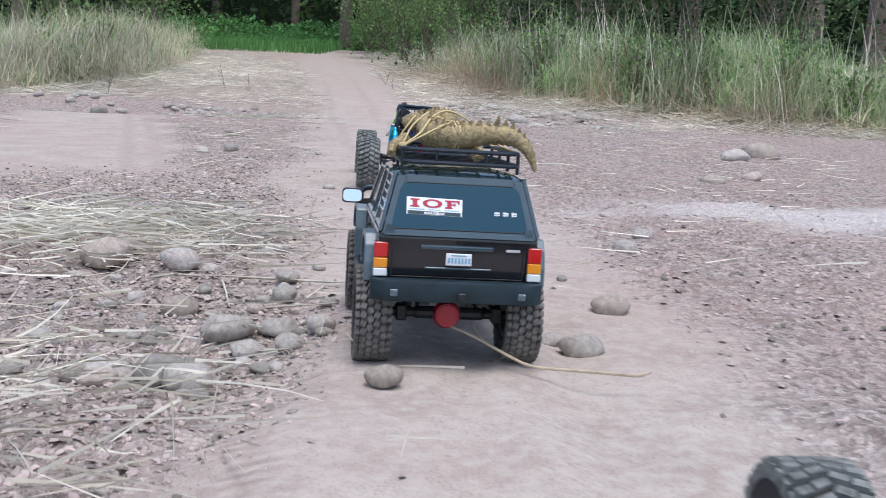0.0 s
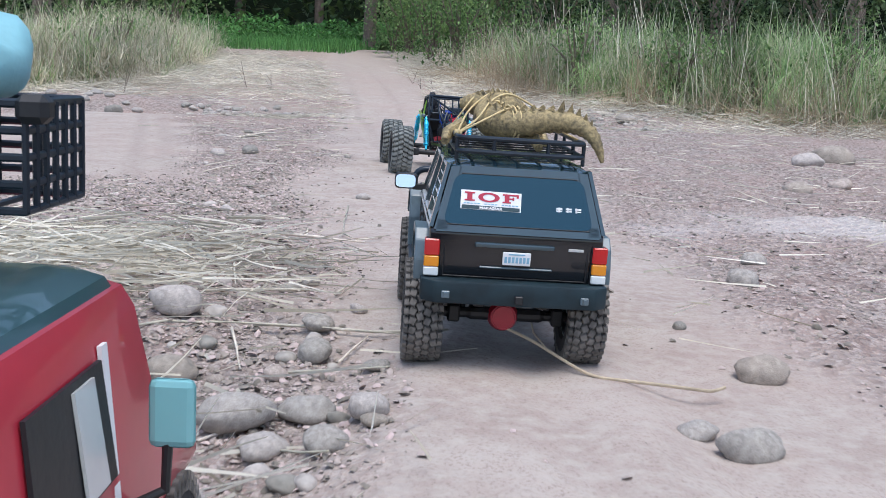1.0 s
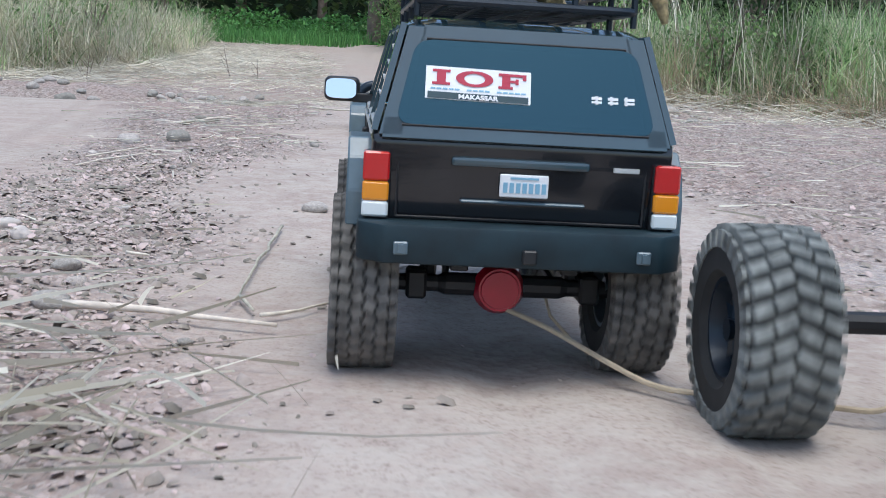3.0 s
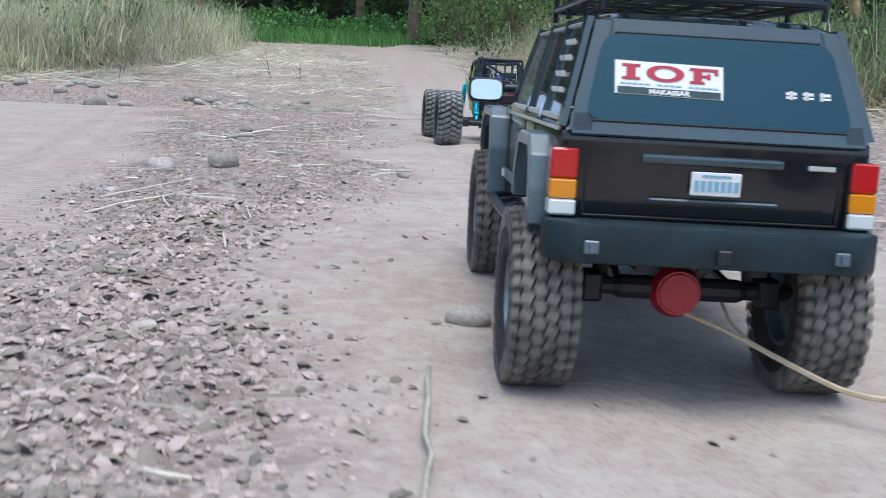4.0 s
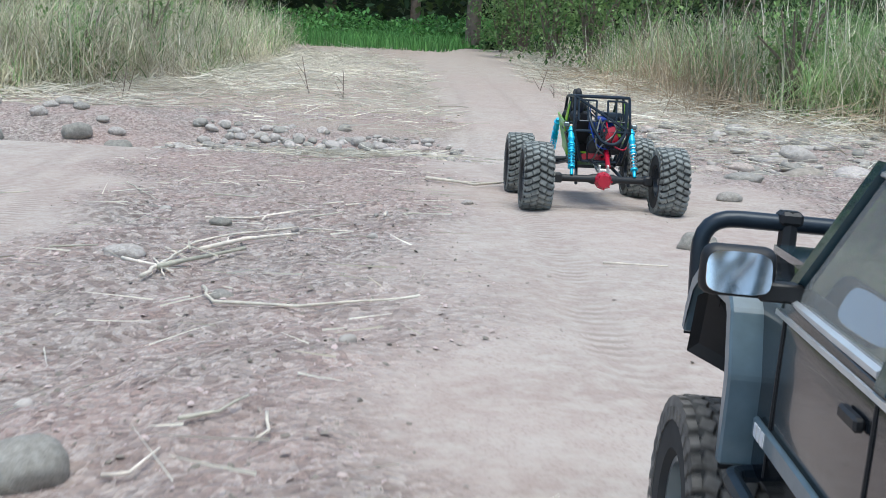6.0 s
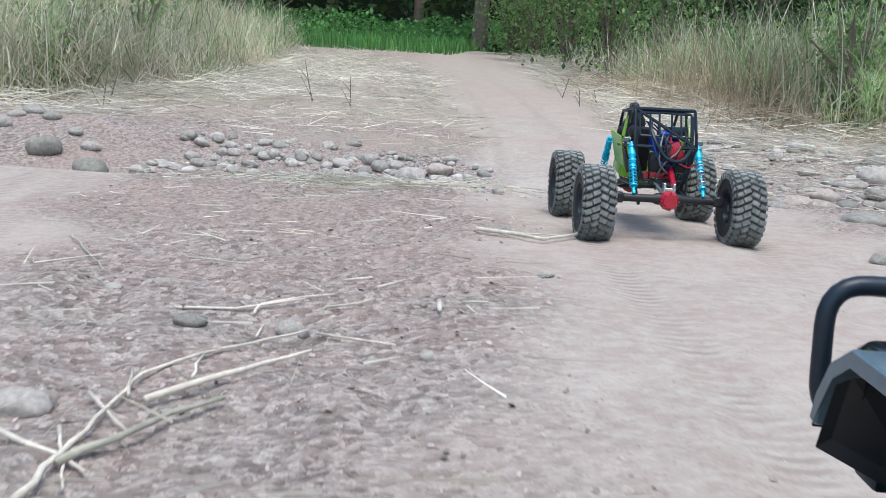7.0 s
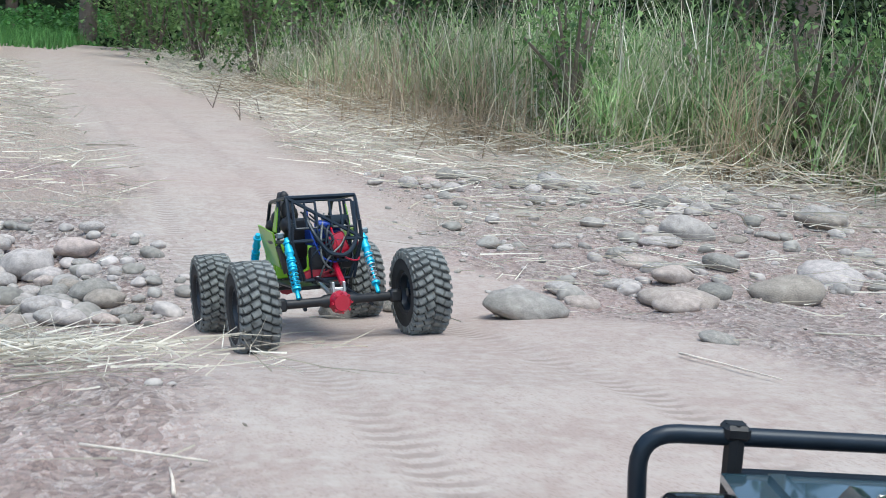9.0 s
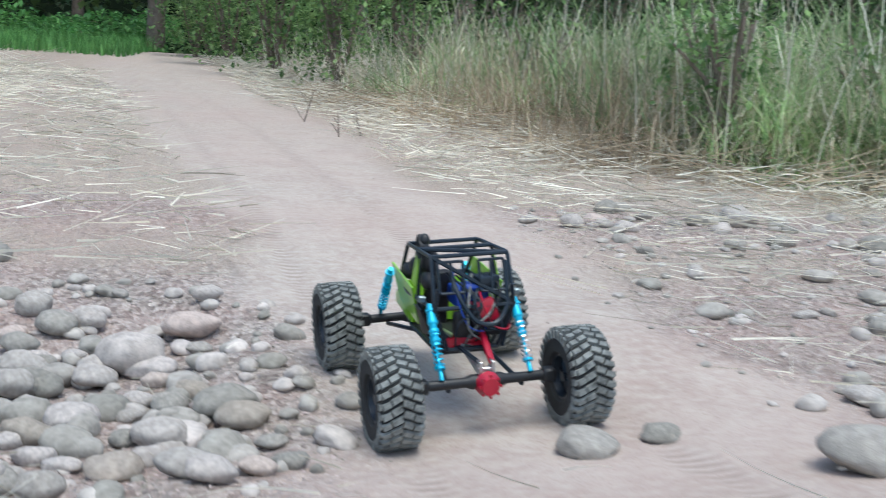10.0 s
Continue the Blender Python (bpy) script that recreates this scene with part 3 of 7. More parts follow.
def sweep(bm, pts, r, seg=8, closed=False):
    """A round bar along points; r is one radius or one for each point."""
    pts = [Vector(p) for p in pts]
    rad = list(r) if isinstance(r, (list, tuple)) else [r] * len(pts)
    rings, ref = [], None
    for k, p in enumerate(pts):
        if closed:
            d = pts[(k + 1) % len(pts)] - pts[k - 1]
        else:
            d = pts[min(k + 1, len(pts) - 1)] - pts[max(k - 1, 0)]
        d.normalize()
        if ref is None:
            ref = Vector((0, 0, 1)) if abs(d.z) < 0.9 else Vector((1, 0, 0))
        u = (ref - d * ref.dot(d)).normalized()
        v = d.cross(u)
        ref = u
        rings.append([bm.verts.new(p + (u * math.cos(2 * math.pi * s / seg) + v * math.sin(2 * math.pi * s / seg)) * rad[k]) for s in range(seg)])
    pairs = list(zip(rings, rings[1:])) + ([(rings[-1], rings[0])] if closed else [])
    for a, b in pairs:
        for s in range(seg):
            bm.faces.new((a[s], a[(s + 1) % seg], b[(s + 1) % seg], b[s]))
    if not closed:
        bm.faces.new(rings[0][::-1])
        bm.faces.new(rings[-1])


def rounded_path(pts, r=0.01, n=4):
    """Points with their corners rounded."""
    pts = [Vector(p) for p in pts]
    out = [pts[0]]
    for a, b, c in zip(pts, pts[1:], pts[2:]):
        d1, d2 = (a - b), (c - b)
        k = min(r, d1.length * 0.45, d2.length * 0.45)
        p, q = b + d1.normalized() * k, b + d2.normalized() * k
        out += [(p * (1 - t) + b * t) * (1 - t) + (b * (1 - t) + q * t) * t for t in [i / n for i in range(n + 1)]]
    return out + [pts[-1]]


def build_woods():
    # back-row shrubs take the leaf colour that has the shade in it
    for x, y, tall, wide, n, mat, leaf in ((0.35, 16.4, 1.3, 0.5, 900, SHRUB_LEAF, 0.06), (-0.1, 18.4, 1.4, 0.6, 900, SHRUB_LEAF, 0.07), (-0.6, 20.8, 1.4, 0.7, 900, SHRUB_LEAF, 0.07), (-1.1, 23.2, 1.3, 0.7, 800, SHRUB_LEAF, 0.08),
                                           (-1.0, 25.2, 1.6, 0.9, 900, SHRUB_LEAF, 0.09), (-0.2, 22.6, 1.7, 0.9, 1000, SHRUB_LEAF, 0.08), (0.5, 20.0, 1.8, 0.9, 1200, SHRUB_LEAF, 0.075),
                                           (1.0, 17.6, 1.7, 0.8, 1300, SHRUB_LEAF, 0.07), (1.6, 15.8, 1.6, 0.8, 1300, SHADE_LEAF, 0.065), (2.4, 14.6, 1.7, 0.9, 1400, SHADE_LEAF, 0.06),
                                           (3.2, 13.6, 1.7, 0.9, 1400, SHADE_LEAF, 0.06), (4.3, 13.0, 1.8, 1.0, 1400, SHADE_LEAF, 0.06), (5.6, 12.4, 1.9, 1.1, 1400, SHADE_LEAF, 0.06),
                                           (7.2, 11.8, 2.0, 1.1, 1300, SHADE_LEAF, 0.06), (2.9, 17.5, 2.2, 1.2, 1300, SHADE_LEAF, 0.09), (5.0, 16.5, 2.4, 1.3, 1300, SHADE_LEAF, 0.09),
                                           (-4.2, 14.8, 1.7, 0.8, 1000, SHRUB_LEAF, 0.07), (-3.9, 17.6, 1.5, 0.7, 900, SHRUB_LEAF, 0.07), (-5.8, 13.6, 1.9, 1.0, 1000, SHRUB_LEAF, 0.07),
                                           (1.3, 23.5, 2.3, 1.2, 1000, SHADE_LEAF, 0.1), (3.6, 21.5, 2.6, 1.4, 1000, SHADE_LEAF, 0.11), (-6.6, 18.0, 2.2, 1.2, 900, SHADE_LEAF, 0.1)):
        shrub(x, y, tall, wide, int(n * 1.6), mat, leaf, "leafy green shrub at the edge of the woods")
    for x, y in ((1.75, 12.3), (3.0, 11.4), (1.25, 13.6), (2.3, 11.7), (3.7, 10.7), (4.6, 10.3), (2.7, 12.4), (3.05, 10.75), (2.45, 11.1), (1.6, 11.75), (4.1, 10.2), (0.75, 15.0), (-3.0, 11.6), (-3.3, 13.6)):
        shrub(x, y, rng.uniform(0.45, 0.8), 0.34, 650, SHRUB_LEAF, 0.045, "small yellow-green leafy bush in the dry grass", "bush")
    for x, y, tall, wide, n in ((2.14, 11.05, 0.6, 0.07, 160), (0.95, 12.75, 0.42, 0.2, 240), (0.8, 13.2, 0.4, 0.2, 200), (1.2, 11.9, 0.4, 0.22, 260), (2.8, 10.55, 0.4, 0.2, 200), (3.4, 10.1, 0.45, 0.2, 200)):
        stem_tangle(x, y, tall, wide, n)
    for x, y, tall in ((-2.22, 10.5, 0.3), (-2.3, 10.75, 0.25), (-1.46, 11.76, 0.35), (-0.03, 13.5, 0.25), (0.11, 12.75, 0.16), (0.23, 12.9, 0.16), (-1.2, 11.6, 0.25)):
        twig(x, y, tall)
    n = 9000
    x, y = rng.uniform(-9, -1.6, n), rng.uniform(25.0, 29.5, n)
    z = height(x, y) + (0.25 + 0.55 * value_noise(x * 1.4, y * 1.4, 31)) * smooth(25.0, 26.5, y) * rng.uniform(0.3, 1, n)
    stuff("creeper_cover", leaf_mesh("creeper_cover", np.stack([x, y, z], -1), rng.uniform(0.07, 0.15, n), CREEPER_LEAF, 0.1), "bright green creepers covering the ground before the woods", "creeper")
    tree(-1.83, 25.6, 0.13, 9, 1500, "slim grey-brown tree trunk at the edge of the woods")
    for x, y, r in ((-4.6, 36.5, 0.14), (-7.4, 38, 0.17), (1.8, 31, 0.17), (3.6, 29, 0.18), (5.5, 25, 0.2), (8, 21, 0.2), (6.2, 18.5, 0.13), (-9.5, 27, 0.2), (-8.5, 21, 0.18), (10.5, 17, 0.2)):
        tree(x, y, r, rng.uniform(8, 12), 1500, "tree in the woods, shade put into its leaf colour")
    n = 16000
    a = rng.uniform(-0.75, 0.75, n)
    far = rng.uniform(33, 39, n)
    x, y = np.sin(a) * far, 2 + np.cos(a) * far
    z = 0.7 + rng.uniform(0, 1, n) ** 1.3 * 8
    stuff("far_woods", leaf_mesh("far_woods", np.stack([x, y, z], -1), rng.uniform(0.3, 0.6, n), SHADE_LEAF), "foliage of the woods behind, shade put into its dark colour", "woods")
    # far sheet with the shade of the woods put into its near-black colour
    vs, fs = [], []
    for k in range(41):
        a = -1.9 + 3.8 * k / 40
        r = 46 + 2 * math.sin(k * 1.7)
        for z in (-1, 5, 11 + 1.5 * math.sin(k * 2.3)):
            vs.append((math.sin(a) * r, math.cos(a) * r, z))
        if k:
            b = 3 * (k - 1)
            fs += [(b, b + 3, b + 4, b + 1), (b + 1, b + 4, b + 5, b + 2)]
    tagged(mesh_object("backdrop", vs, fs, material("painted_woods_shade", (0.012, 0.02, 0.012), 1.0, grain=0.8, scale=3, spec=0.0)), "backdrop sheet behind the woods, shade put into its colour", "woods", kind="structure")


def stone_meshes(count):
    out = []
    for k in range(count):
        bm = bmesh.new()
        bmesh.ops.create_icosphere(bm, subdivisions=3, radius=0.5)
        sx, sy, sz = rng.uniform(0.8, 1.1), rng.uniform(0.62, 0.9), rng.uniform(0.44, 0.6)
        off = Vector(rng.uniform(0, 50, 3))
        for v in bm.verts:
            p = v.co.normalized()
            v.co *= 1 + 0.24 * noise.noise(p * 1.1 + off) + 0.09 * noise.noise(p * 2.7 + off) + 0.035 * noise.noise(p * 7 + off)
            v.co = Vector((v.co.x * sx, v.co.y * sy, v.co.z * sz))
        me = bpy.data.meshes.new("stone")
        bm.to_mesh(me)
        bm.free()
        me.materials.append(STONE if k < 10 else TAN_STONE)
        me.polygons.foreach_set("use_smooth", [True] * len(me.polygons))
        out.append(me)
    return out


STONES = []


def stone(x, y, width, label, group, sink=0.12, lift=0.0, tan=0.0, flat=1.0):
    """A stone of a given width, its long side across the track; tan: how likely it is of the reddish kind."""
    if not STONES:
        STONES.extend(stone_meshes(14))
    k = int(rng.integers(10, 14)) if rng.uniform() < tan else int(rng.integers(0, 10))
    co = [v.co for v in STONES[k].vertices]
    size = width / (max(v.x for v in co) - min(v.x for v in co))
    tall = max(v.z for v in co) * size * flat
    ob = tagged(new("stone", STONES[k]), label, "stone", group)
    ob.matrix_basis = pose(x, y, ground_z(x, y) + tall * (1 - 2 * sink) + lift, rng.uniform(-9, 9), rng.uniform(-9, 9), rng.uniform(-22, 22) + 180 * int(rng.integers(0, 2))) @ Matrix.Diagonal((size, size, size * flat, 1))
    return ob


def joined_stones(name, places, label):
    """Many small stones in one mesh."""
    if not STONES:
        STONES.extend(stone_meshes(14))
    vs, fs, at = [], [], 0
    for x, y, size in places:
        me = STONES[int(rng.integers(0, 10))]
        m = np.array(pose(x, y, ground_z(x, y) + size * 0.1, rng.uniform(-15, 15), rng.uniform(-15, 15), rng.uniform(0, 360)))[:3]
        co = np.empty(len(me.vertices) * 3)
        me.vertices.foreach_get("co", co)
        vs.append(co.reshape(-1, 3) * size @ m[:, :3].T + m[:, 3])
        ix = np.empty(len(me.loops), np.int32)
        me.loops.foreach_get("vertex_index", ix)
        fs.append(ix.reshape(-1, 3) + at)
        at += len(me.vertices)
    me = raw_mesh(name, np.concatenate(vs), [np.concatenate(fs)], PEBBLE)
    me.polygons.foreach_set("use_smooth", [True] * len(me.polygons))
    stuff(name, me, label, "stones")


def build_stones():
    for x, y, s in [(0.48, 2.41, 0.061), (0.59, 2.23, 0.079), (0.63, 2.18, 0.049), (0.66, 2.26, 0.059), (0.69, 2.16, 0.043), (0.72, 2.24, 0.04), (0.73, 2.21, 0.03), (0.71, 2.43, 0.033), (0.62, 2.59, 0.045), (0.66, 2.67, 0.027), (0.6, 2.4, 0.029), (0.63, 2.48, 0.042), (0.53, 2.41, 0.023), (0.44, 2.57, 0.068), (0.29, 2.64, 0.096), (0.29, 2.76, 0.067), (0.48, 2.05, 0.068), (0.45, 2.03, 0.045), (0.48, 2.02, 0.051), (0.56, 2.02, 0.066), (0.6, 1.99, 0.06), (0.83, 1.95, 0.048), (0.16, 2.75, 0.056)]:
        stone(x, y, s, "smooth grey-brown river stone lying in the straw", "stones in the straw", sink=0.1, tan=0.3)
    for x, y, s in [(1.15, 2.46, 0.063), (1.08, 2.2, 0.063), (1.04, 2.25, 0.041), (1.25, 3.01, 0.053), (1.32, 3.24, 0.049), (1.09, 2.67, 0.019), (1.79, 4.72, 0.094), (2.14, 5.89, 0.138), (1.97, 4.87, 0.079), (2.31, 6.11, 0.187)]:
        stone(x, y, s, "rounded pale river stone beside the packed path", "stones beside the path", sink=0.25, tan=0.3)
    for x, y, s in [(0.36, 3.45, 0.029), (0.57, 2.82, 0.032), (0.46, 2.93, 0.03), (0.13, 3.72, 0.031), (0.4, 3.37, 0.021), (0.55, 3.18, 0.012), (0.43, 3.24, 0.035), (-0.33, 6.06, 0.065), (-0.11, 5.06, 0.056), (-0.02, 5.16, 0.058), (0.09, 4.16, 0.023), (0.53, 3.88, 0.037), (-0.08, 5.77, 0.031), (0.36, 4.91, 0.021), (0.54, 6.36, 0.07), (0.69, 7.18, 0.063), (-0.29, 6.4, 0.043), (-0.18, 6.43, 0.038), (0.11, 6.8, 0.026)]:
        stone(x, y, s, "smooth grey stone half bedded in reddish gravel", "stones on the gravel", sink=0.3)
    for x, y, s in [(0.47, 8.61, 0.161), (0.63, 8.74, 0.075), (0.85, 9.08, 0.091), (0.9, 8.88, 0.175), (1.02, 8.96, 0.078), (1.19, 8.95, 0.178), (0.67, 8.98, 0.09), (1.21, 9.67, 0.101), (0.16, 8.8, 0.087), (0.81, 8.69, 0.104), (1.42, 9.16, 0.168), (1.88, 9.98, 0.171), (1.21, 9.69, 0.093), (0.28, 8.84, 0.067), (1.18, 9.67, 0.098), (0.98, 9.1, 0.113), (0.68, 8.25, 0.064), (1.21, 9.32, 0.101), (1.47, 9.75, 0.074), (0.85, 9.54, 0.056), (1.62, 9.83, 0.086), (1, 9.37, 0.135)]:
        stone(x, y, s, "large smooth tan boulder lying across the dry wash", "boulders in the wash", sink=0.25, tan=0.55, flat=0.72)
    for x, y, s in [(1.41, 10.23, 0.092), (1.9, 9.98, 0.15), (1.51, 10.1, 0.091), (0.58, 10.37, 0.071), (0.67, 10.46, 0.073), (0.78, 10.69, 0.088), (0.9, 10.73, 0.099), (0.74, 10.38, 0.071), (1.02, 10.54, 0.096), (1.12, 10.52, 0.106), (1.27, 10.47, 0.057), (1.16, 10.3, 0.082), (1.35, 10.44, 0.058), (0.98, 10.19, 0.061), (1.4, 10.22, 0.099), (1.88, 9.98, 0.171), (1.31, 9.77, 0.176)]:
        stone(x, y, s, "grey stone lying below the dry grass bank", "stones below the bank", sink=0.25, tan=0.2)
    for x, y, s in [(-0.39, 9.47, 0.108), (-0.51, 9.38, 0.079), (-0.45, 9.3, 0.096), (-0.37, 9.39, 0.051), (-0.63, 9.33, 0.062), (-0.58, 9.36, 0.047), (-0.7, 9.45, 0.058), (-0.61, 9.2, 0.081), (-0.43, 9.22, 0.055), (-0.37, 9.15, 0.063), (-0.45, 9.13, 0.056), (-0.4, 9.1, 0.058), (-0.29, 9.02, 0.086), (-0.53, 9.02, 0.08), (-0.58, 8.96, 0.077), (-0.6, 8.94, 0.051), (-0.56, 8.89, 0.061), (-0.4, 8.94, 0.09), (-0.32, 8.95, 0.066), (-0.45, 8.83, 0.077), (-0.52, 8.86, 0.055), (-0.35, 8.77, 0.092), (-0.36, 9.01, 0.039), (-0.32, 8.85, 0.035), (-0.27, 8.77, 0.051), (-0.23, 8.8, 0.052), (-0.25, 8.91, 0.049), (-0.58, 8.84, 0.042), (-0.35, 9.08, 0.044), (-0.53, 9.26, 0.075), (-0.46, 9.07, 0.04), (-0.45, 8.96, 0.044)]:
        stone(x, y, s, "rounded river stone in a loose heap beside the track", "heaped river stones", sink=0.15, tan=0.4, flat=0.85)
    for x, y, s in [(-0.48, 9.33, 0.118), (-0.32, 9.07, 0.1), (-0.64, 9.35, 0.059), (-0.72, 9.19, 0.067), (-0.85, 8.96, 0.063), (-0.53, 9.31, 0.078), (-0.97, 8.97, 0.055), (-1.54, 8.88, 0.134)]:
        stone(x, y, s, "grey stone on the far side of the heap", "heaped river stones", sink=0.2)
    for x, y, s in [(-2.22, 9.11, 0.115), (-1.87, 9.2, 0.128), (-1.73, 9.3, 0.085)]:
        stone(x, y, s, "stone bedded in the low dirt bank", "stones in the dirt bank", sink=0.25)
    stone(0.81, 7.86, 0.125, "flat pale stone bedded in the sand beside the path", "stones beside the path", sink=0.42, flat=0.5)
    rest = []
    for k in range(230):
        a, r = rng.uniform(0, 6.28), rng.uniform(0, 1) ** 0.55
        x, y = -0.52 + math.cos(a) * r * 0.40, 9.15 + math.sin(a) * r * 0.62
        s = (0.022 + 0.07 * rng.uniform(0, 1) ** 2.0) * (1.15 - 0.4 * r)
        if s > 0.062 and (y < 8.85 or y > 9.42 or x < -0.62):
            stone(x, y, s, "rounded river stone in a loose heap beside the track", "heaped river stones", sink=0.2, lift=0.03 * (1 - r) * rng.uniform(0, 1))
        else:
            rest.append((x, y, s))
    rest += [(rng.uniform(-1.5, -0.75), rng.uniform(9.1, 9.9), rng.uniform(0.03, 0.08)) for k in range(80)]
    joined_stones("small_heaped_stones", rest, "small rounded stones filling the loose heap")
    rest = [(rng.uniform(0.45, 2.3), rng.uniform(8.9, 10.7), 0.015 + 0.06 * rng.uniform(0, 1) ** 2.4) for k in range(460)]
    joined_stones("small_wash_stones", rest, "small stones scattered over the dry wash")
    for k in range(8):
        stone(rng.uniform(-2.7, -1.6), rng.uniform(9.4, 9.8), rng.uniform(0.04, 0.09), "stone bedded in the low dirt bank", "stones in the dirt bank", sink=0.25)
    rest = [(rng.uniform(-1.0, 0.4), rng.uniform(2.5, 8.6), rng.uniform(0.012, 0.032)) for k in range(60)]
    rest += [(rng.normal(0.42, 0.16), rng.normal(2.2, 0.3), rng.uniform(0.012, 0.035)) for k in range(90)]
    joined_stones("small_gravel_stones", [p for p in rest if path_mask(np.array([p[0]]), np.array([p[1]]))[0] < 0.5], "small stones lying in the gravel")


def build_gravel():
    """Flat shale chips, thickest beside the path."""
    xs, ys = [], []
    for cx, cy, sx, sy, n in ((0.15, 3.4, 0.45, 0.9, 15000), (0.25, 4.1, 0.28, 0.6, 14000), (-0.1, 6.2, 0.5, 1.3, 16000), (0.42, 2.2, 0.32, 0.5, 13000), (0.55, 1.9, 0.2, 0.4, 8000), (1.55, 3.2, 0.4, 1.2, 7000), (1.4, 6.5, 0.5, 1.6, 6000), (0.5, 5.0, 0.5, 3.0, 14000), (1.4, 9.7, 0.6, 0.5, 9000),
                              (-0.5, 9.0, 0.45, 0.5, 9000), (0.4, 10.3, 0.5, 0.4, 900)):
        xs.append(rng.normal(cx, sx, n))
        ys.append(rng.normal(cy, sy, n))
    coarse = sum(len(v) for v in xs)
    # coarse flakes: a thick spread beside the path where it bends
    for x0, x1, y0, y1, n in ((-0.4, 0.72, 2.9, 4.7, 30000), (-0.7, 0.3, 4.6, 7.4, 6000), (0.0, 0.75, 1.7, 2.9, 6000), (0.95, 2.2, 2.3, 6.0, 6000)):
        xs.append(rng.uniform(x0, x1, n))
        ys.append(rng.uniform(y0, y1, n))
    x, y = np.concatenate(xs), np.concatenate(ys)
    flake = np.arange(len(x)) >= coarse
    keep = rng.uniform(0, 1, len(x)) > np.maximum(path_mask(x, y) * 0.99, pale_mask(x, y) * 0.93)
    x, y, flake = x[keep], y[keep], flake[keep]
    n = len(x)
    s = np.where(flake, 0.0014 + 0.0034 * smooth(4.8, 3.9, y) * rng.uniform(0, 1, n) ** 2.6 + 0.0013 * rng.uniform(0, 1, n), 0.0015 + 0.0062 * rng.uniform(0, 1, n) ** 4.5)[:, None]
    s = s * (1 - 0.4 * smooth(4.2, 4.8, y))[:, None]
    az = rng.uniform(0, 6.28, n)
    u = np.stack([np.cos(az), np.sin(az), rng.normal(0, 0.3, n)], -1) * s
    v = np.stack([-np.sin(az), np.cos(az), rng.normal(0, 0.3, n)], -1) * s * rng.uniform(0.45, 0.9, n)[:, None]
    w = np.cross(u, v)
    w = w / np.linalg.norm(w, axis=1)[:, None] * s * rng.uniform(0.25, 0.6, n)[:, None]
    c = np.stack([x, y, height(x, y) + s[:, 0] * 0.25], -1)
    verts = np.stack([c - u - v * 0.6, c + u * 0.4 - v, c + u, c + v, c - u * 0.7 + v * 0.7, c - u * 0.6 - v * 0.3 + w, c + u * 0.6 - v * 0.4 + w, c + u * 0.1 + v * 0.6 + w], 1).reshape(-1, 3)
    b = np.arange(n)[:, None] * 8
    tris = np.concatenate([b + np.array(t) for t in ((0, 1, 6), (0, 6, 5), (1, 2, 6), (2, 3, 7), (2, 7, 6), (3, 4, 7), (4, 0, 5), (4, 5, 7), (5, 6, 7))], 0)
    stuff("gravel", raw_mesh("gravel", verts, [tris], CHIP), "broken reddish shale chips strewn beside the path", "gravel")


def stick(pts, r, label="pale weathered stick lying on the ground", group="sticks on the ground"):
    r = r * 0.62
    P = []
    for k, (x, y) in enumerate(pts):
        P.append(Vector((x, y, ground_z(x, y) + r * 1.3 + 0.004)))
    q = [P[0]]
    for a, b in zip(P, P[1:]):
        steps = max(2, int((b - a).length / 0.03))
        for s in range(1, steps + 1):
            p = a.lerp(b, s / steps)
            wob = 0.0015 if s < steps else 0
            q.append(Vector((p.x + rng.normal(0, wob), p.y + rng.normal(0, wob), max(p.z, ground_z(p.x, p.y) + r * 0.9))))
    bm = bmesh.new()
    sweep(bm, q, [r * (1 - 0.55 * k / len(q)) * rng.uniform(0.85, 1.15) for k in range(len(q))], 6)
    me = bpy.data.meshes.new("stick")
    bm.to_mesh(me)
    bm.free()
    me.materials.append(STICK)
    me.polygons.foreach_set("use_smooth", [True] * len(me.polygons))
    tagged(new("stick", me), label, "stick", group)


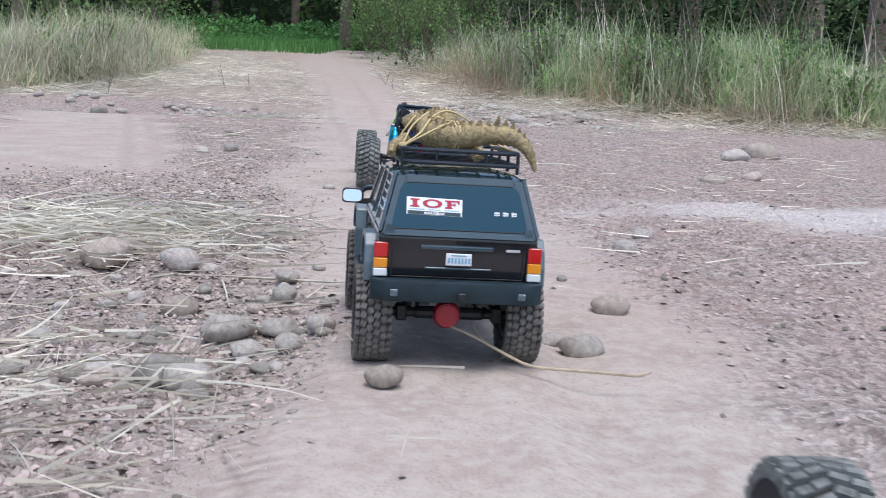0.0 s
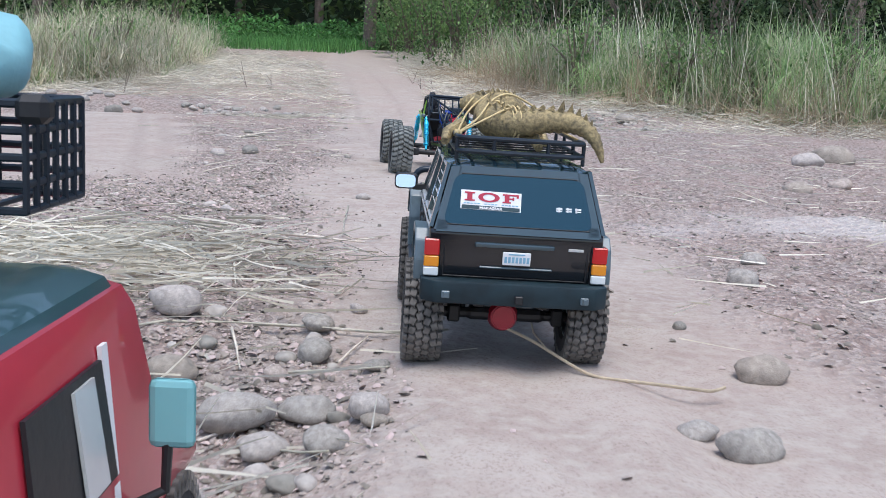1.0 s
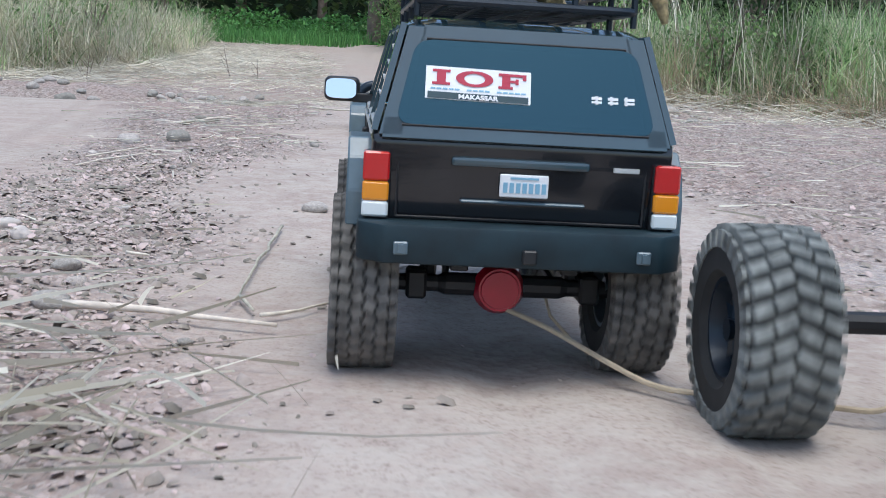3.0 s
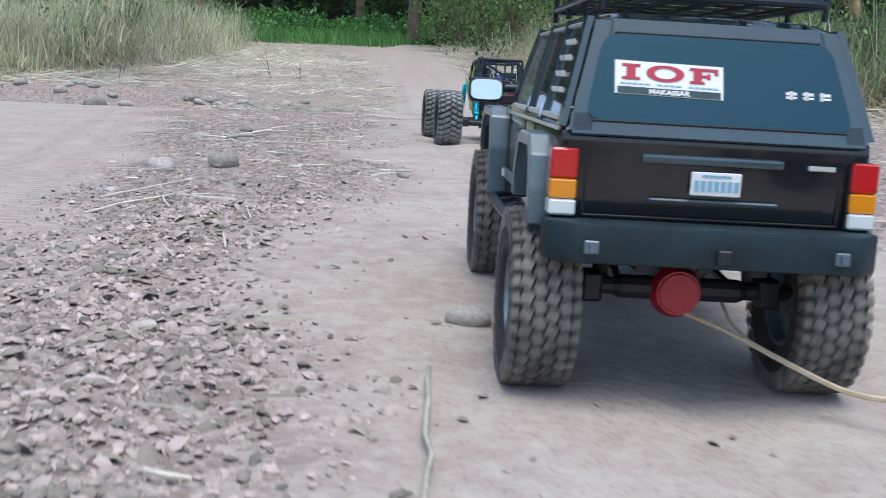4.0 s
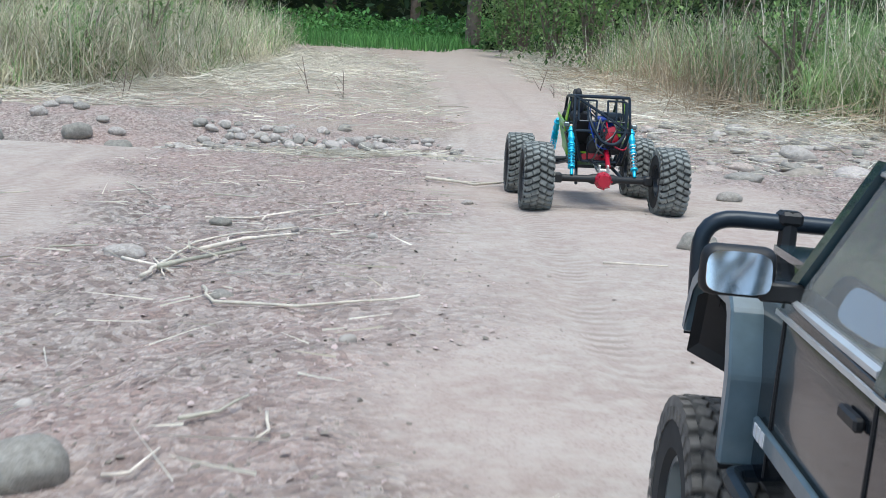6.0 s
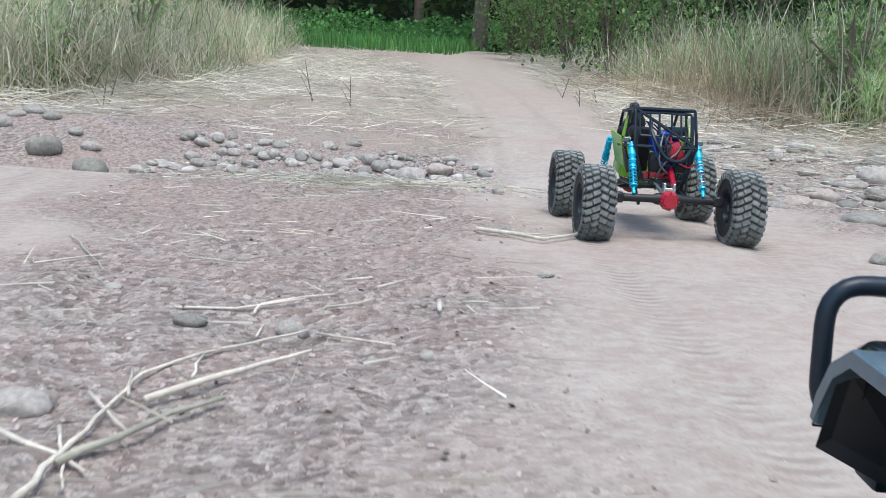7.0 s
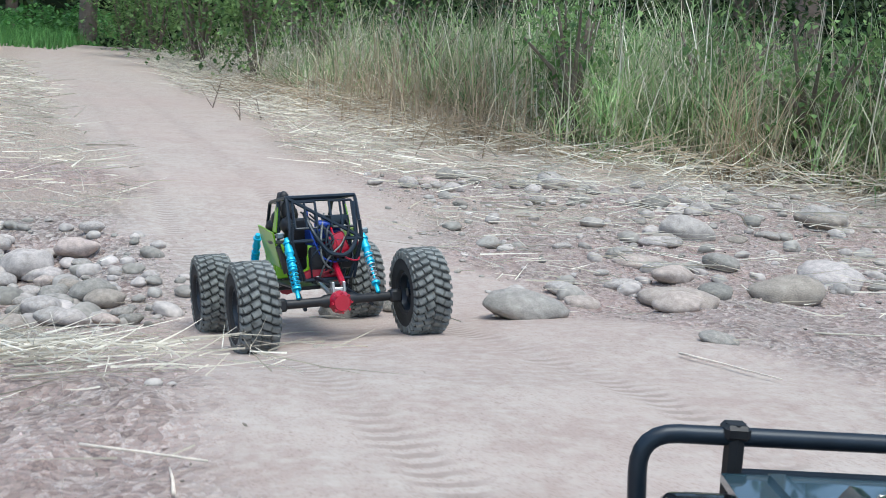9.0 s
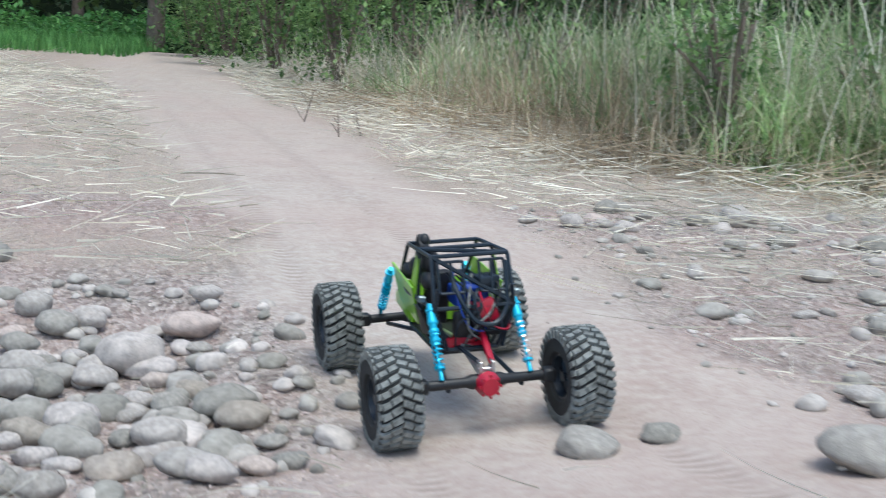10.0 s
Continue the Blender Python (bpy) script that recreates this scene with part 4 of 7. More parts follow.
def build_sticks():
    for r, pts in ((0.004, [(0.208, 3.392), (0.381, 2.975), (0.472, 2.812)]),
                   (0.004, [(0.037, 3.214), (0.249, 3.043), (0.415, 2.912), (0.573, 2.716)]),
                   (0.003, [(0.514, 2.558), (0.553, 2.434)]),
                   (0.003, [(0.403, 2.524), (0.503, 2.575), (0.616, 2.591), (0.728, 2.553)]),
                   (0.003, [(0.612, 2.41), (0.727, 2.407)]),
                   (0.003, [(0.662, 2.468), (0.686, 2.553)]),
                   (0.003, [(0.565, 2.199), (0.601, 2.23)]),
                   (0.003, [(0.606, 2.182), (0.651, 2.169), (0.698, 2.129)])):
        stick(pts, r)
    for r, pts in ((0.0045, [(0.44, 2.712), (0.502, 2.707), (0.586, 2.724)]),
                   (0.003, [(0.534, 2.801), (0.586, 2.724)]),
                   (0.004, [(0.536, 2.585), (0.61, 2.592), (0.691, 2.569), (0.786, 2.563)]),
                   (0.003, [(0.62, 2.728), (0.628, 2.811)]),
                   (0.003, [(-0.028, 4.553), (0.063, 4.708)])):
        stick(pts, r)
    for r, pts in ((0.003, [(0.511, 3.747), (0.521, 3.617), (0.543, 3.419), (0.553, 3.337), (0.552, 3.289)]),
                   (0.003, [(0.553, 3.337), (0.577, 3.282)]),
                   (0.0052, [(0.449, 3.211), (0.512, 3.235), (0.544, 3.231), (0.607, 3.225)]),
                   (0.003, [(0.586, 3.265), (0.612, 3.289), (0.636, 3.332)]),
                   (0.003, [(0.387, 3.543), (0.412, 3.541)])):
        stick(pts, r)
    for r, pts in ((0.003, [(0.001, 4.424), (0.023, 4.486), (0.071, 4.525), (0.077, 4.648)]),
                   (0.003, [(0.071, 4.525), (0.104, 4.453)]),
                   (0.003, [(0.231, 4.641), (0.268, 4.601)]),
                   (0.003, [(0.255, 4.167), (0.278, 4.09)])):
        stick(pts, r)
    for r, pts in ((0.0045, [(-0.206, 5.826), (-0.258, 6.174), (-0.226, 6.254), (-0.148, 6.396)]),
                   (0.003, [(-0.274, 6.09), (-0.203, 6.004)]),
                   (0.003, [(-0.427, 6.023), (-0.37, 6.063)]),
                   (0.004, [(-0.118, 5.808), (-0.065, 5.691), (0.034, 5.68), (0.164, 5.737)]),
                   (0.003, [(0.058, 5.245), (0.081, 5.27), (0.095, 5.3)]),
                   (0.003, [(0.035, 5.162), (0.055, 5.161), (0.063, 5.195)]),
                   (0.003, [(0.118, 5.27), (0.13, 5.234), (0.123, 5.217)]),
                   (0.003, [(-0.009, 7.151), (0.147, 7.222)]),
                   (0.003, [(0.382, 6.098), (0.476, 6.112)]),
                   (0.003, [(0.18, 4.973), (0.226, 4.963)]),
                   (0.003, [(0.347, 4.917), (0.373, 4.942)]),
                   (0.003, [(-0.87, 6.588), (-0.798, 6.684)]),
                   (0.003, [(-0.075, 4.99), (-0.046, 5.028)]),
                   (0.003, [(-0.7, 6.956), (-0.511, 6.664)])):
        stick(pts, r)
    for r, pts in ((0.0055, [(-0.215, 6.073), (-0.163, 6.139), (-0.117, 6.283)]),
                   (0.0065, [(-0.215, 5.905), (-0.192, 5.952), (-0.181, 6.044), (-0.147, 6.082)]),
                   (0.003, [(-0.196, 6.141), (-0.224, 6.258)]),
                   (0.003, [(-0.236, 6.088), (-0.275, 6.192)]),
                   (0.005, [(-0.289, 5.961), (-0.193, 5.905)]),
                   (0.003, [(-0.349, 6.487), (-0.263, 6.491), (-0.184, 6.524)]),
                   (0.003, [(-0.137, 6.388), (-0.035, 6.328)]),
                   (0.003, [(-0.257, 5.997), (-0.189, 5.862)])):
        stick(pts, r)
    for r, pts in ((0.0062, [(-0.029, 7.149), (0.045, 7.155), (0.094, 7.122), (0.146, 7.225), (0.185, 7.397)]),
                   (0.003, [(0.006, 7.189), (0.041, 7.16)]),
                   (0.003, [(-0.237, 6.478), (-0.236, 6.508), (-0.189, 6.526), (-0.152, 6.547)]),
                   (0.003, [(-0.154, 6.508), (-0.113, 6.507), (-0.097, 6.537)]),
                   (0.003, [(-0.101, 6.572), (-0.078, 6.658)]),
                   (0.003, [(-0.442, 6.814), (-0.338, 6.789)]),
                   (0.003, [(-0.166, 6.663), (-0.124, 6.659)]),
                   (0.003, [(0.013, 6.552), (0.047, 6.549)]),
                   (0.006, [(-0.015, 6.533), (-0.004, 6.453)]),
                   (0.003, [(-0.207, 6.388), (-0.215, 6.441)])):
        stick(pts, r)
    for r, pts in ((0.003, [(0.566, 8.143), (0.602, 8.074), (0.625, 7.959)]),
                   (0.003, [(-0.218, 7.733), (-0.102, 7.662)]),
                   (0.003, [(-0.311, 7.967), (-0.226, 8.003)]),
                   (0.003, [(-0.13, 7.589), (-0.135, 7.671)]),
                   (0.003, [(0.863, 8.283), (1.049, 8.259)])):
        stick(pts, r)
    for r, pts in ((0.003, [(-0.323, 8.053), (-0.209, 8.066)]),
                   (0.003, [(0.411, 8.598), (0.506, 8.604), (0.592, 8.644)])):
        stick(pts, r)


build_grass()
build_woods()


# ---- model vehicles ----
PAINT = material("black_paint", (0.009, 0.011, 0.014), 0.2, grain=0.6, scale=40, dark=(0.005, 0.006, 0.008), coat=0.5, spec=0.5)
# sky reflection put into the colour of the black upper shell
SKY_TINTED = material("sky_tinted_black_shell", (0.028, 0.06, 0.075), 0.2, grain=0.4, scale=30, coat=1.0)
FLARE = material("blue_black_plastic", (0.105, 0.155, 0.185), 0.34, grain=0.4, scale=120, bump=0.05, coat=0.35)
BUMPER = material("black_powder_coat", (0.016, 0.034, 0.043), 0.5, spec=0.3, grain=0.6, scale=60, bump=0.05, dark=(0.01, 0.014, 0.017))
BLACK = material("black_plastic", (0.012, 0.013, 0.015), 0.5, grain=0.4, scale=150, bump=0.1)
STEEL_BLACK = material("black_coated_tube", (0.016, 0.026, 0.038), 0.35, metal=0.3, grain=0.4, scale=90)
RUBBER = material("dusty_rubber", (0.215, 0.20, 0.18), 0.9, grain=0.75, scale=110, dark=(0.05, 0.048, 0.045), bump=0.2, spec=0.2, scale2=25)
RUBBER_DARK = material("dark_dusty_rubber", (0.25, 0.262, 0.245), 0.85, grain=0.7, scale=110, dark=(0.03, 0.032, 0.033), bump=0.2, spec=0.25, scale2=20)
GROOVE = material("tread_groove_rubber", (0.03, 0.03, 0.029), 0.9, grain=0.6, scale=90)
CHROME = material("chrome", (0.86, 0.9, 0.92), 0.08, metal=1.0)
RIM = material("satin_rim", (0.2, 0.25, 0.275), 0.35, metal=0.8, grain=0.3, scale=60)
RED_PAINT = material("red_anodised", (0.42, 0.007, 0.03), 0.3, grain=0.3, scale=80, coat=0.3)
BLUE_ANO = material("blue_anodised", (0.03, 0.50, 0.72), 0.3, metal=0.3, grain=0.2, scale=80)
BLUE_BOX = material("blue_shrink_wrap", (0.015, 0.06, 0.36), 0.35, grain=0.3, scale=60)
GREEN = material("lime_green_panel", (0.22, 0.48, 0.02), 0.35, grain=0.4, scale=45, coat=0.3)
SILVER = material("bare_aluminium", (0.62, 0.63, 0.64), 0.3, metal=0.9, grain=0.2, scale=80)
LENS_RED = material("red_lens", (0.5, 0.01, 0.012), 0.15, coat=0.5)
LENS_AMBER = material("amber_lens", (0.75, 0.27, 0.01), 0.15, coat=0.5)
LENS_CLEAR = material("clear_lens", (0.72, 0.77, 0.76), 0.15, coat=0.5)
WHITE = material("white_vinyl", (0.8, 0.8, 0.8), 0.4, grain=0.1, scale=40)
STICKER_RED = material("red_vinyl", (0.42, 0.02, 0.05), 0.4)
STICKER_DARK = material("dark_vinyl", (0.02, 0.05, 0.06), 0.4)
PLATE_BLUE = material("pale_blue_print", (0.22, 0.42, 0.55), 0.5)
TRIM = material("bright_trim", (0.66, 0.68, 0.68), 0.3, metal=0.5, grain=0.2, scale=80)
SIDE_GLASS = glass_material("clear_side_glass", (0.93, 0.95, 0.92), 0.03, 1.8, haze=0.4)
DOOR_GLASS = glass_material("tinted_door_glass", (0.55, 0.58, 0.54), 0.04, 1.8, haze=0.1)
REAR_GLASS = glass_material("dark_rear_glass", (0.03, 0.06, 0.07), 0.08, 2.3, (0.29, 0.60, 0.72))
HIDE = material("moulded_scales", (0.40, 0.31, 0.15), 0.7, grain=0.8, scale=260, dark=(0.045, 0.042, 0.03), bump=0.9, scale2=60)
STALK = material("tan_dry_stalk", (0.5, 0.41, 0.29), 0.85, grain=0.6, scale=90, bump=0.3)
ROPE = material("cream_cord", (0.66, 0.52, 0.27), 0.85, grain=0.5, scale=300, bump=0.4)
TRUCK_RED = material("red_body_paint", (0.42, 0.03, 0.05), 0.38, grain=0.25, scale=40, coat=0.5)
ROOF_TEAL = material("dark_teal_roof", (0.03, 0.075, 0.085), 0.3, grain=0.4, scale=30, coat=0.4)
MIRROR_TEAL = material("pale_teal_mirror_back", (0.20, 0.46, 0.48), 0.35, coat=0.3)
CARGO = material("brown_cargo", (0.32, 0.2, 0.11), 0.8, grain=0.5, scale=60)
# pale view through the window put into an opaque pane's colour
VIEW_PANE = material("painted_view_pane", (0.52, 0.53, 0.52), 0.25, grain=0.3, scale=20, coat=0.4)
RED_CLOTH = material("faded_red_cloth", (0.48, 0.12, 0.15), 0.8, grain=0.9, scale=60, dark=(0.55, 0.45, 0.45), bump=0.3)
CYAN_BAG = material("pale_cyan_bag", (0.28, 0.58, 0.64), 0.6, grain=0.5, scale=40, bump=0.3)


def box(bm, centre, size, m=None, bevel=0.0, seg=1):
    """A box, turned by m and then moved, with bevelled edges."""
    mat = Matrix.Translation(centre) @ (m or Matrix.Identity(4)) @ Matrix.Diagonal((*size, 1))
    g = bmesh.ops.create_cube(bm, size=1, matrix=mat)
    if bevel:
        edges = list({e for v in g["verts"] for e in v.link_edges})
        bmesh.ops.bevel(bm, geom=edges, offset=bevel, segments=seg, affect="EDGES", profile=0.5)


def prism(bm, outline, lo, hi, axis="x", bevel=0.0, seg=1):
    """An outline pushed along an axis: (y, z) along x, (x, z) along y, (x, y) along z."""
    def at(p, d):
        return {"x": (d, p[0], p[1]), "y": (p[0], d, p[1]), "z": (p[0], p[1], d)}[axis]
    a, b = [bm.verts.new(at(p, lo)) for p in outline], [bm.verts.new(at(p, hi)) for p in outline]
    n = len(outline)
    faces = [bm.faces.new(a[::-1]), bm.faces.new(b)] + [bm.faces.new((a[k], a[(k + 1) % n], b[(k + 1) % n], b[k])) for k in range(n)]
    if bevel:
        edges = list({e for f in faces for e in f.edges})
        bmesh.ops.bevel(bm, geom=edges, offset=bevel, segments=seg, affect="EDGES", profile=0.5)
    return faces


def slab(bm, corners, thick):
    """A thin plate on its corners, grown along its normal."""
    c = [Vector(p) for p in corners]
    n = len(c)
    nrm = Vector((0, 0, 0))
    for k in range(n):
        nrm += (c[k] - c[0]).cross(c[(k + 1) % n] - c[0])
    nrm = nrm.normalized() * thick
    a, b = [bm.verts.new(p) for p in c], [bm.verts.new(p + nrm) for p in c]
    bm.faces.new(a[::-1]), bm.faces.new(b)
    for k in range(n):
        bm.faces.new((a[k], a[(k + 1) % n], b[(k + 1) % n], b[k]))


def solid(build):
    bm = bmesh.new()
    build(bm)
    return bm


def band(line, thick):
    """An outline that follows a line of points at a given thickness, towards its inner side."""
    pts = [Vector(p) for p in line]
    mid = sum(pts, Vector((0, 0))) / len(pts) - Vector((0, 0.03))
    inner = []
    for k, p in enumerate(pts):
        d = (pts[min(k + 1, len(pts) - 1)] - pts[max(k - 1, 0)]).normalized()
        nrm = Vector((-d.y, d.x))
        if nrm.dot(mid - p) < 0:
            nrm = -nrm
        inner.append(p + nrm * thick)
    return [tuple(p) for p in pts] + [tuple(p) for p in inner[::-1]]


def lathe_x(bm, profile, seg=40):
    """Turns (x, radius) points round the x axis; the profile is closed."""
    rings = [[bm.verts.new((x, r * math.cos(2 * math.pi * s / seg), r * math.sin(2 * math.pi * s / seg))) for s in range(seg)] for x, r in profile]
    for a, b in zip(rings, rings[1:] + rings[:1]):
        for s in range(seg):
            bm.faces.new((a[s], a[(s + 1) % seg], b[(s + 1) % seg], b[s]))


def lug(bm, x, ang, r, size, twist, sink=0.0):
    m = Matrix.Rotation(ang, 4, "X") @ Matrix.Translation((x, 0, r - sink)) @ Matrix.Rotation(twist, 4, "Z") @ Matrix.Diagonal((*size, 1))
    vs = [bm.verts.new(m @ Vector((sx * (0.5 if sz < 0 else 0.42), sy * (0.5 if sz < 0 else 0.40), sz * 0.5))) for sz in (-1, 1) for sy in (-1, 1) for sx in (-1, 1)]
    for f in ((0, 1, 3, 2), (4, 6, 7, 5), (0, 4, 5, 1), (2, 3, 7, 6), (0, 2, 6, 4), (1, 5, 7, 3)):
        bm.faces.new([vs[i] for i in f])


def make_wheel(parent, radius, width, rim_r, kind, rubber):
    """Rim with its tyre; the tread lugs are shaped on the tyre."""
    w, R = width / 2, radius
    bm = bmesh.new()
    lathe_x(bm, [(-w * 0.82, rim_r), (-w * 0.82, rim_r * 0.9), (-w * 0.45, rim_r * 0.8), (-w * 0.4, rim_r * 0.2), (w * 0.4, rim_r * 0.2), (w * 0.45, rim_r * 0.8), (w * 0.82, rim_r * 0.9), (w * 0.82, rim_r)], 28)
    for sx in (-1, 1):
        bmesh.ops.create_cone(bm, cap_ends=True, segments=10, radius1=rim_r * 0.22, radius2=rim_r * 0.16, depth=w * 0.3, matrix=Matrix.Translation((sx * w * 0.6, 0, 0)) @ Matrix.Rotation(radians(90), 4, "Y"))
    for sx in (-1, 1):
        hub = bm.verts.new((sx * w * 0.66, 0, 0))
        star = [bm.verts.new((sx * w * (0.47 if k % 2 else 0.56), math.sin(k * math.pi / 8) * rim_r * (0.42 if k % 2 else 0.80), math.cos(k * math.pi / 8) * rim_r * (0.42 if k % 2 else 0.80))) for k in range(16)]
        for k in range(16):
            bm.faces.new((star[k], star[(k + 1) % 16], hub))
    wheel = part("wheel", bm, RIM if kind == "block" else STEEL_BLACK, parent, "satin grey wheel rim" if kind == "block" else "black beadlock wheel rim", smooth=True)
    bm = bmesh.new()
    lathe_x(bm, [(-w * 0.8, rim_r * 0.98), (-w * 0.98, rim_r * 1.12), (-w * 1.0, R * 0.80), (-w * 0.93, R * 0.93), (-w * 0.75, R * 0.955), (0, R * 0.965), (w * 0.75, R * 0.955), (w * 0.93, R * 0.93), (w, R * 0.80), (w * 0.98, rim_r * 1.12), (w * 0.8, rim_r * 0.98)], 44)
    tyre = part("tyre", bm, GROOVE, wheel, smooth=True)
    bm = bmesh.new()
    h = R * 0.075
    if kind == "block":
        n = 35
        for k in range(n):
            a = 2 * math.pi * k / n
            for j, x in enumerate((-0.58, -0.19, 0.19, 0.58)):
                lug(bm, x * w, a + (j % 2) * math.pi / n, R * 0.985, (w * 0.38, R * 0.155, h), radians(22 if j % 2 else -22))
            for sx in (-1, 1):
                lug(bm, sx * w * 0.90, a + (0.5 if sx > 0 else 0) * 2 * math.pi / n, R * 0.955, (w * 0.26, R * 0.13, h * 1.3), radians(6))
                lug(bm, sx * w * 0.985, a + (0.5 if sx > 0 else 0) * 2 * math.pi / n, R * 0.86, (w * 0.1, R * 0.1, R * 0.13), 0)
    else:
        n = 30
        for k in range(n):
            for sx in (-1, 1):
                a = 2 * math.pi * (k + (0.5 if sx > 0 else 0)) / n
                lug(bm, sx * w * 0.25, a - 0.02, R * 0.985, (w * 0.54, R * 0.135, h), radians(-24 * sx))
                lug(bm, sx * w * 0.71, a + 0.075, R * 0.975, (w * 0.46, R * 0.13, h * 1.1), radians(-20 * sx))
                lug(bm, sx * w * 0.985, a + 0.10, R * 0.87, (w * 0.12, R * 0.13, R * 0.17), 0)
    part("tread", bm, rubber, tyre, "dusty grey lugged tread")
    return wheel


def text_part(name, word, size, mat, parent, m, stretch=1.0):
    """Raised letters in the built-in font as a mesh part."""
    cu = bpy.data.curves.new(name, "FONT")
    cu.body, cu.size, cu.extrude, cu.offset, cu.align_x, cu.align_y = word, size, 0.0003, size * 0.035, "CENTER", "CENTER"
    tmp = bpy.data.objects.new(name, cu)
    scene.collection.objects.link(tmp)
    dg = bpy.context.evaluated_depsgraph_get()
    me = bpy.data.meshes.new_from_object(tmp.evaluated_get(dg))
    bpy.data.objects.remove(tmp)
    me.materials.clear()
    me.materials.append(mat)
    ob = new(name, me)
    ob.parent = parent
    ob.matrix_basis = m @ Matrix.Diagonal((stretch, 1, 1, 1))
    return ob


def on_rear(x, s, proud=0.001):
    """A pose on the sloping rear glass: x across, s metres up from its foot; its own z points out backwards."""
    slope = math.atan2(0.026, 0.064)
    y, z = -0.2185 + s * math.sin(slope), 0.1665 + s * math.cos(slope)
    m = Matrix.Translation((x, y, z)) @ Matrix.Rotation(radians(90) - slope, 4, "X")
    return m @ Matrix.Translation((0, 0, proud))


def build_jeep():
    car = thing("model_offroad_car", "glossy black boxy model offroad car with grey flares and roof rack", "toy car")
    # lower body with trapezoid arches
    prof = [(-0.214, 0.108), (-0.218, 0.160), (-0.214, 0.167), (0.06, 0.169), (0.075, 0.170), (0.205, 0.166), (0.219, 0.158), (0.219, 0.118), (0.212, 0.118), (0.205, 0.140), (0.186, 0.158), (0.122, 0.158), (0.108, 0.130), (0.104, 0.088),
            (-0.098, 0.088), (-0.106, 0.12), (-0.118, 0.147), (-0.184, 0.150), (-0.199, 0.134), (-0.204, 0.106)]
    bm = bmesh.new()
    prism(bm, prof, -0.096, 0.096, "x", 0.0035, 2)
    part("body", bm, PAINT, car, smooth=True)
    # inner wheel wells and floor
    bm = bmesh.new()
    box(bm, (0, 0, 0.118), (0.13, 0.41, 0.05), bevel=0.003)
    part("inner_floor", bm, BLACK, car)
    # hood pressing with ridges
    bm = bmesh.new()
    slab(bm, [(-0.076, 0.078, 0.1745), (0.076, 0.078, 0.1745), (0.07, 0.208, 0.1705), (-0.07, 0.208, 0.1705)], 0.004)
    for x in (-0.045, 0.045):
        slab(bm, [(x - 0.005, 0.082, 0.178), (x + 0.005, 0.082, 0.178), (x + 0.004, 0.204, 0.174), (x - 0.004, 0.204, 0.174)], 0.003)
    part("hood", bm, SKY_TINTED, car)
    # cabin: pillars and roof
    B, T = (-0.2165, 0.098, 0.0925), (-0.191, 0.045, 0.0765)  # rear y, front y, half width at belt and at roof

    def side_pt(y_b, y_t, f, s):
        return ((B[2] + (T[2] - B[2]) * f) * s, y_b + (y_t - y_b) * f, 0.167 + 0.065 * f)

    for s in (-1, 1):
        for yb, yt, wdt in ((B[0] + 0.006, T[0] + 0.006, 0.0065), (-0.118, -0.112, 0.005), (-0.035, -0.037, 0.005), (B[1] - 0.01, T[1] - 0.006, 0.0045)):
            a, c = Vector(side_pt(yb, yt, -0.03, s)), Vector(side_pt(yb, yt, 1.0, s))
            p = [a + Vector((0, -wdt, 0)), a + Vector((0, wdt, 0)), c + Vector((0, wdt, 0)), c + Vector((0, -wdt, 0))]
            part("pillar", solid(lambda b: slab(b, p if s > 0 else p[::-1], 0.004)), SKY_TINTED, car)
    bm = bmesh.new()
    rings = []
    for f, z, dy, dx in ((0, 0.226, 0, 0.001), (1, 0.231, 0.002, 0.0), (2, 0.2355, 0.012, -0.007), (3, 0.2375, 0.03, -0.03)):
        x0, y0, y1 = T[2] + 0.002 + dx, T[0] - 0.004 + dy, T[1] + 0.004 - dy
        c = min(0.014, x0 * 0.4)
        ring = [(-x0 + c, y0), (x0 - c, y0), (x0, y0 + c), (x0, y1 - c), (x0 - c, y1), (-x0 + c, y1), (-x0, y1 - c), (-x0, y0 + c)]
        rings.append([bm.verts.new((x, y, z)) for x, y in ring])
    for a, b in zip(rings, rings[1:]):
        for k in range(8):
            bm.faces.new((a[k], a[(k + 1) % 8], b[(k + 1) % 8], b[k]))
    bm.faces.new(rings[0][::-1]), bm.faces.new(rings[-1])
    part("roof", bm, SKY_TINTED, car, smooth=True)
    # drip rails
    for s in (-1, 1):
        part("drip_rail", solid(lambda b: sweep(b, [(s * 0.0795, T[0], 0.2285), (s * 0.0795, T[1], 0.2285)], 0.0014, 6)), TRIM, car)
    # side windows with bright sills
    for s in (-1, 1):
        for (yb0, yt0), (yb1, yt1) in (((B[0] + 0.014, T[0] + 0.014), (-0.125, -0.119)), ((-0.111, -0.105), (-0.042, -0.043)), ((-0.028, -0.03), (B[1] - 0.017, T[1] - 0.012))):
            bm = bmesh.new()
            q = [side_pt(yb0, yt0, 0.05, s), side_pt(yb1, yt1, 0.05, s), side_pt(yb1, yt1, 0.93, s), side_pt(yb0, yt0, 0.93, s)]
            slab(bm, q if s > 0 else q[::-1], 0.0012)
            win = part("side_window", bm, SIDE_GLASS if yb0 > -0.05 else DOOR_GLASS, car, "tinted side window")
            bm = bmesh.new()
            p0, p1 = Vector(side_pt(yb0, yt0, 0.04, s)), Vector(side_pt(yb1, yt1, 0.04, s))
            sweep(bm, [p0 + Vector((s * 0.002, 0, 0)), p1 + Vector((s * 0.002, 0, 0))], 0.0022, 6)
            part("window_sill", bm, TRIM, win, "bright window sill strip")
